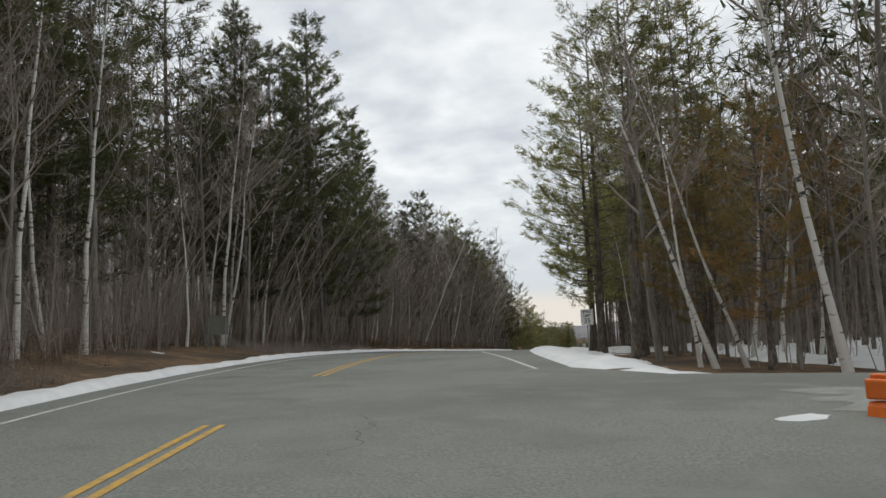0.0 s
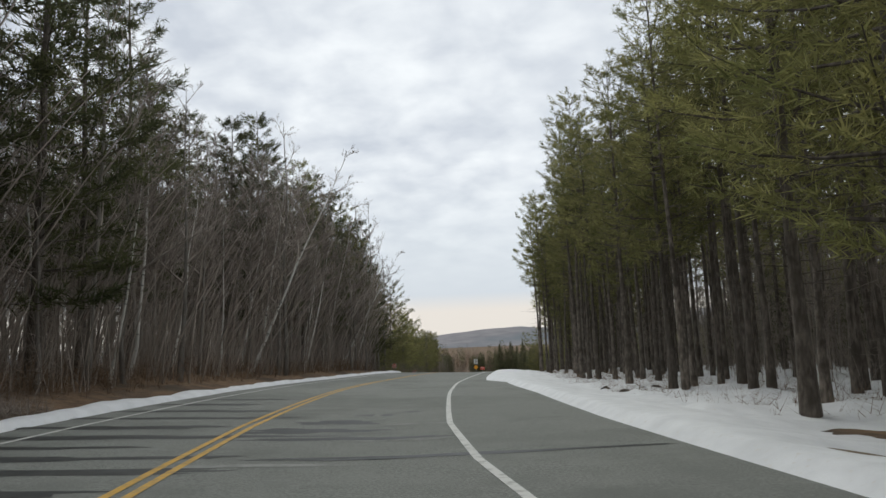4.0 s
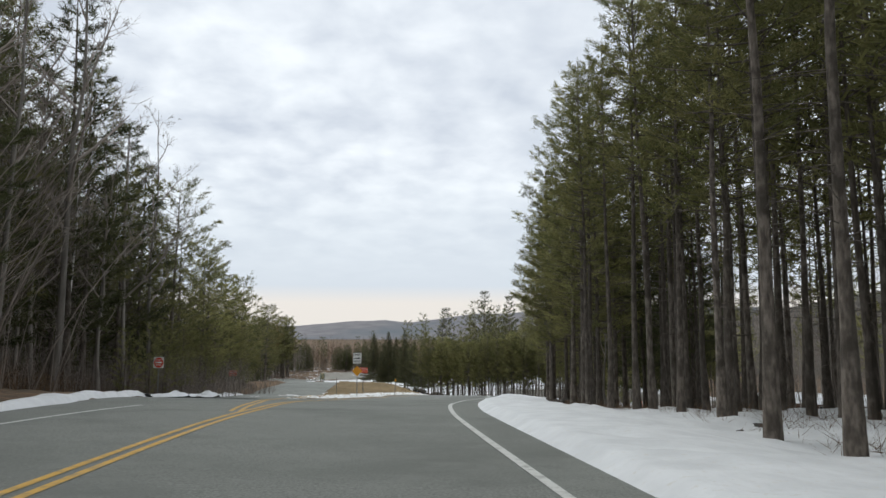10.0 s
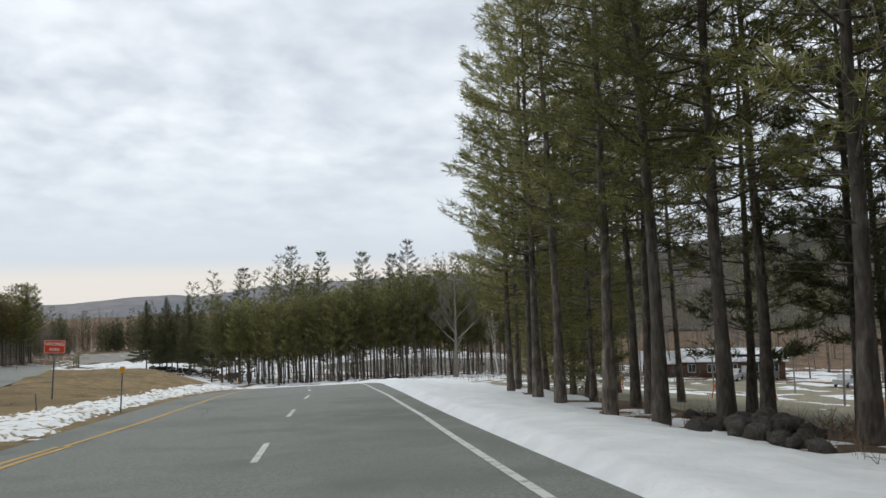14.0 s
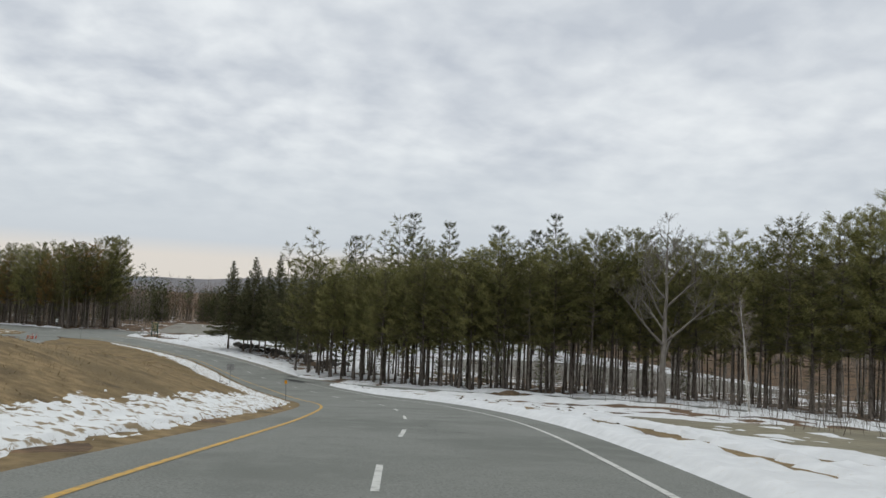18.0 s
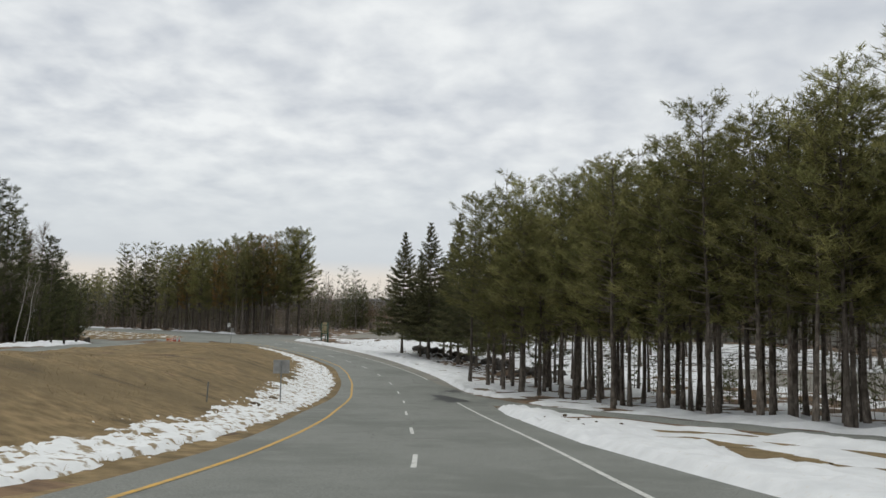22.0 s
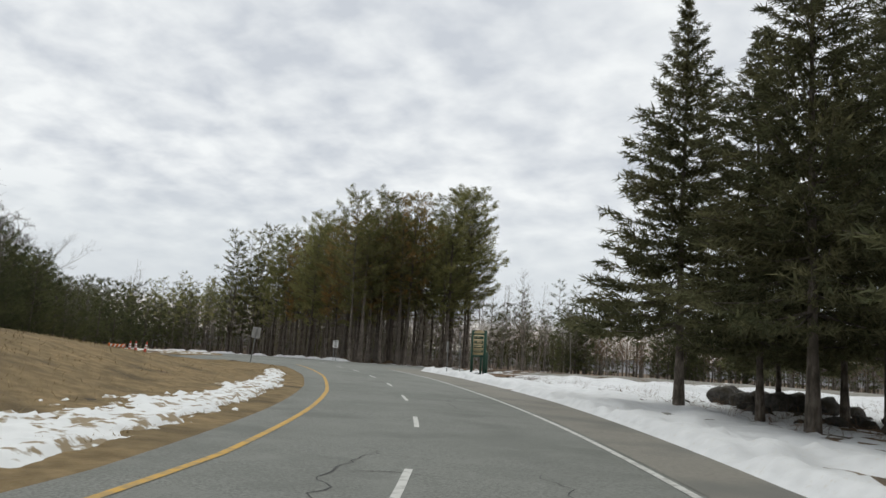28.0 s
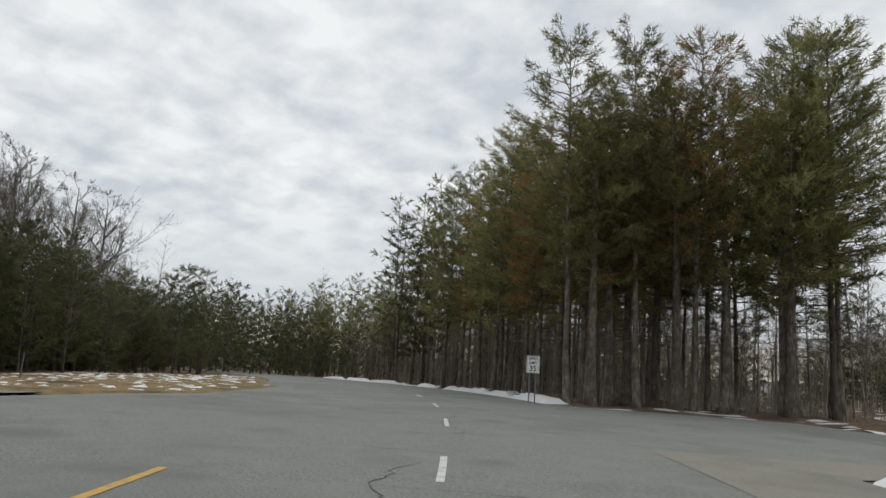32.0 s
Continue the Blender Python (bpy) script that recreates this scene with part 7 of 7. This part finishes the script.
for s, d, z in ((286.5, 19.0, 1.7), (285.6, 17.6, 0.45), (284.5, 18.6, 0.35), (288.0, 20.8, 0.6), (283.5, 17.2, 0.22), (269, 16.1, 0.5), (269.7, 14.8, 0.35), (265.5, 16.2, 0.5), (305.8, -8.3, 0.5), (304.2, -7.7, 0.45), (306.6, -8.6, 0.3), (300.2, -8.3, 0.45), (301.4, -7.9, 0.3), (299.6, -7.7, 0.3), (303.2, -8.6, 0.2), (307.6, -7.9, 0.22), (285.0, 20.6, 1.1), (284.2, 16.6, 0.3), (287.6, 18.0, 0.7), (398, 17, 1.0), (399.5, 19.5, 1.3), (404, 21, 0.8), (394, 15.5, 0.6),
                (390, 18, 0.4), (386, 15, 0.3), (381, 17.5, 0.35), (377, 14.0, 0.3), (384, 20, 0.4), (373, 17, 0.35), (379, 21, 0.4), (388, 12.5, 0.25), (375, 19.5, 0.3), (370, 14.8, 0.25), (383, 13.2, 0.2), (392, 14.2, 0.3), (371, 21, 0.35), (396, 22, 0.9), (440, 8.2, 1.2), (437.5, 10.5, 1.4), (444, 7.6, 1.0), (438, 14, 1.5), (437, 18, 1.3), (450, 7.5, 0.8)):
    heap(s, d, z * 0.9, 0.8)
# clods thrown up by the plough
for k in range(46):
    s = rng.uniform(232, 300)
    heap(s, float(right_edge(np.array([s]))[0]) + rng.uniform(2.0, 7.5) * (1 - 0.5 * (s > 285)), rng.uniform(0.05, 0.14), 1.0).location.z += 0.12
for k in range(26):
    s = rng.uniform(368, 404)
    heap(s, rng.uniform(9.0, 17.0), rng.uniform(0.08, 0.24), 0.9).location.z += 0.10


def ribbon(name, line, width, lift, mat, label, category):
    """A flat way through world places, draped on the ground."""
    p = np.array(line, float)
    u = np.r_[0, np.cumsum(np.linalg.norm(np.diff(p, axis=0), axis=1))]
    t = np.arange(0, u[-1], 1.0)
    c = np.c_[np.interp(t, u, p[:, 0]), np.interp(t, u, p[:, 1])]
    for _ in range(4):
        c[1:-1] = (c[:-2] + 2 * c[1:-1] + c[2:]) / 4
    g = unit(np.gradient(c, axis=0))
    n = np.c_[g[:, 1], -g[:, 0]]
    q = np.linspace(-0.5, 0.5, 5)
    x, y = (c[:, None, i] + n[:, None, i] * q[None] * width for i in (0, 1))
    z = ground_z(x, y) + lift - 0.35 * (np.abs(q)[None] > 0.49)
    z[-1] -= 0.4
    if name != "drive":
        z[0] -= 0.4
    return tagged(new(name, mesh_from(name, np.stack([x, y, z], -1).reshape(-1, 3), grid_faces(len(c), 5)[:, ::-1], mat, True)), label, category, kind="structure")


ribbon("drive", DRIVE.tolist(), 3.4, 0.10, M_ASPHALT, "narrow wet asphalt drive past the stand", "drive")
meadow = sheet("thawed_lot", np.arange(40, 114, 2.0), np.arange(250, 314, 2.0), lambda x, y: ground_z(x, y, False) + 0.14 - 0.9 * ease((np.hypot((x - 76) * 0.8, y - 282) - 28) / 3), M_SAND)
tagged(meadow, "flat grey thawed lot behind the pine stand", "lot", kind="structure")
ribbon("muddy_track", [tuple(map(float, xy(a, b))) for a, b in ((366, 9.0), (372, 9.6), (378, 10.6), (384, 11.4), (390, 12.0), (396, 13.0))], 2.2, 0.12, M_SAND, "wet grey mud track through the snow", "track")
lot = sheet("parking_lot", np.arange(-24, 84, 3.0), np.arange(342, 402, 3.0), lambda x, y: ground_z(x, y) + 0.10, M_SAND)
sink_rim(lot, len(np.arange(-24, 84, 3.0)), len(np.arange(342, 402, 3.0)), 0.6)
tagged(lot, "empty grey gravel parking lot", "parking lot", kind="structure")


# ---- road surface: wet streaks, stains and cracks ----
def blotch(name, s, d, ls, ld, mat, seed, label):
    g = np.random.default_rng(seed)
    n = 28
    a = np.arange(n) / n * 6.2832
    r = 1 + 0.25 * np.sin(3 * a + g.uniform(0, 6)) * g.uniform(0.3, 1) + 0.18 * np.sin(7 * a + g.uniform(0, 6)) + g.normal(0, 0.06, n)
    ss, dd = np.r_[s, s + ls * r * np.sin(a)], np.r_[d, d + ld * r * np.cos(a)]
    x, y = xy(ss, dd)
    z = road_z(ss, dd) + 0.005
    f = [(0, 1 + i, 1 + (i + 1) % n) for i in range(n)]
    return tagged(new(name, mesh_from(name, np.c_[x, y, z], np.array(f), mat)), label, "stain", kind="structure")


g5 = np.random.default_rng(5)
for k, (s, d, ls, ld) in enumerate(((52, -6.3, 0.35, 2.6), (53.6, -5.4, 0.25, 3.2), (55, -6.0, 0.3, 3.0), (56.4, -6.8, 0.22, 2.2), (58, -5.2, 0.35, 3.4), (60, -6.2, 0.4, 2.4), (62.5, -5.4, 0.3, 3.0), (65, -6.0, 0.35, 2.4),
                                    (61, -1.4, 0.6, 0.9), (63.2, -0.6, 0.35, 0.5), (59, -1.9, 0.5, 1.4), (57.4, -1.0, 0.25, 2.0), (64, 0.3, 0.25, 0.25), (71, -5.8, 0.3, 2.2), (68, -6.4, 0.4, 1.6), (54.6, 0.8, 0.16, 3.2))):
    blotch("wet_streak", s, d, ls, ld, M_WET, 900 + k, "dark wet streak across the asphalt")
for k, (s, d, ls, ld) in enumerate(((60.2, 0.4, 0.2, 0.8), (54, -2.0, 0.15, 1.4), (57, 0.2, 0.12, 1.0), (320, 3.4, 3.0, 1.2), (12, 9, 1.5, 3))):
    blotch("salt_stain", s, d, ls, ld, M_SALT, 930 + k, "pale dried salt stain on the asphalt")
for k, (s, d, ls, ld) in enumerate(((316, 2.6, 4.5, 1.3), (322, 3.6, 3.0, 1.0), (8, 8.5, 0.6, 2.0))):
    blotch("wet_streak", s, d, ls, ld, M_WET, 950 + k, "meltwater spreading from the drive")


def crack(s, d, length, along, seed, width=0.022):
    """A wandering crack in the asphalt."""
    g = np.random.default_rng(seed)
    n = max(6, int(length / 0.22))
    a = np.cumsum(g.normal(0, 0.10, n)); a -= np.linspace(0, a[-1], n) * 0.6
    u = np.linspace(0, length, n)
    ss, dd = (s + u, d + a) if along else (s + a, d + u)
    w = width * (0.5 + g.uniform(0, 1, n)) * np.sin(np.linspace(0.15, math.pi - 0.15, n))
    es, ed = (0 * w, w / 2) if along else (w / 2, 0 * w)
    x0, y0 = xy(ss - es, dd - ed)
    x1, y1 = xy(ss + es, dd + ed)
    v = np.stack([np.c_[x0, y0, road_z(ss, dd) + 0.006], np.c_[x1, y1, road_z(ss, dd) + 0.006]], 1).reshape(-1, 3)
    o = new("crack", mesh_from("crack", v, grid_faces(n, 2), M_CRACK))
    return tagged(o, "dark crack wandering through the asphalt", "crack", "road cracks", "structure")


for k, (s, d, ln, al) in enumerate(((9, -0.9, 4, 1), (94, -1.0, 3.5, 1), (121, 0.8, 3, 1), (136, -1.4, 4, 1), (152, -1.8, 5, 1), (165, 1.4, 6, 1), (186, -3.4, 7, 1), (214, -1.0, 8, 1), (233, -0.4, 7, 1), (234, -0.3, 1.6, 0), (286, -1.9, 5, 1),
                                    (287, -1.6, 1.8, 0), (291, -0.6, 6, 1), (296, 1.4, 5, 1), (299, 1.5, 1.2, 0), (330, 1.8, 7, 1), (350, -1.6, 6, 1), (349, 1.6, 5, 1), (353, -1.5, 1.3, 0), (366, 1.2, 7, 1), (372, 2.2, 3, 1), (386, -2.2, 9, 1),
                                    (388, -2.1, 1.2, 0), (391, 1.2, 5, 1), (399, -1.8, 8, 1), (404, -1.4, 5, 0), (408, -3.6, 4, 0), (410, -0.8, 12, 1), (415, 1.0, 4, 0), (418, -4.0, 5, 0), (427, -0.5, 12, 1), (20, -1.2, 3, 1), (47, -1.1, 3, 1), (76, -0.8, 3, 1))):
    crack(s, d, ln, al, 1000 + k, 0.028 if s > 150 else 0.02)
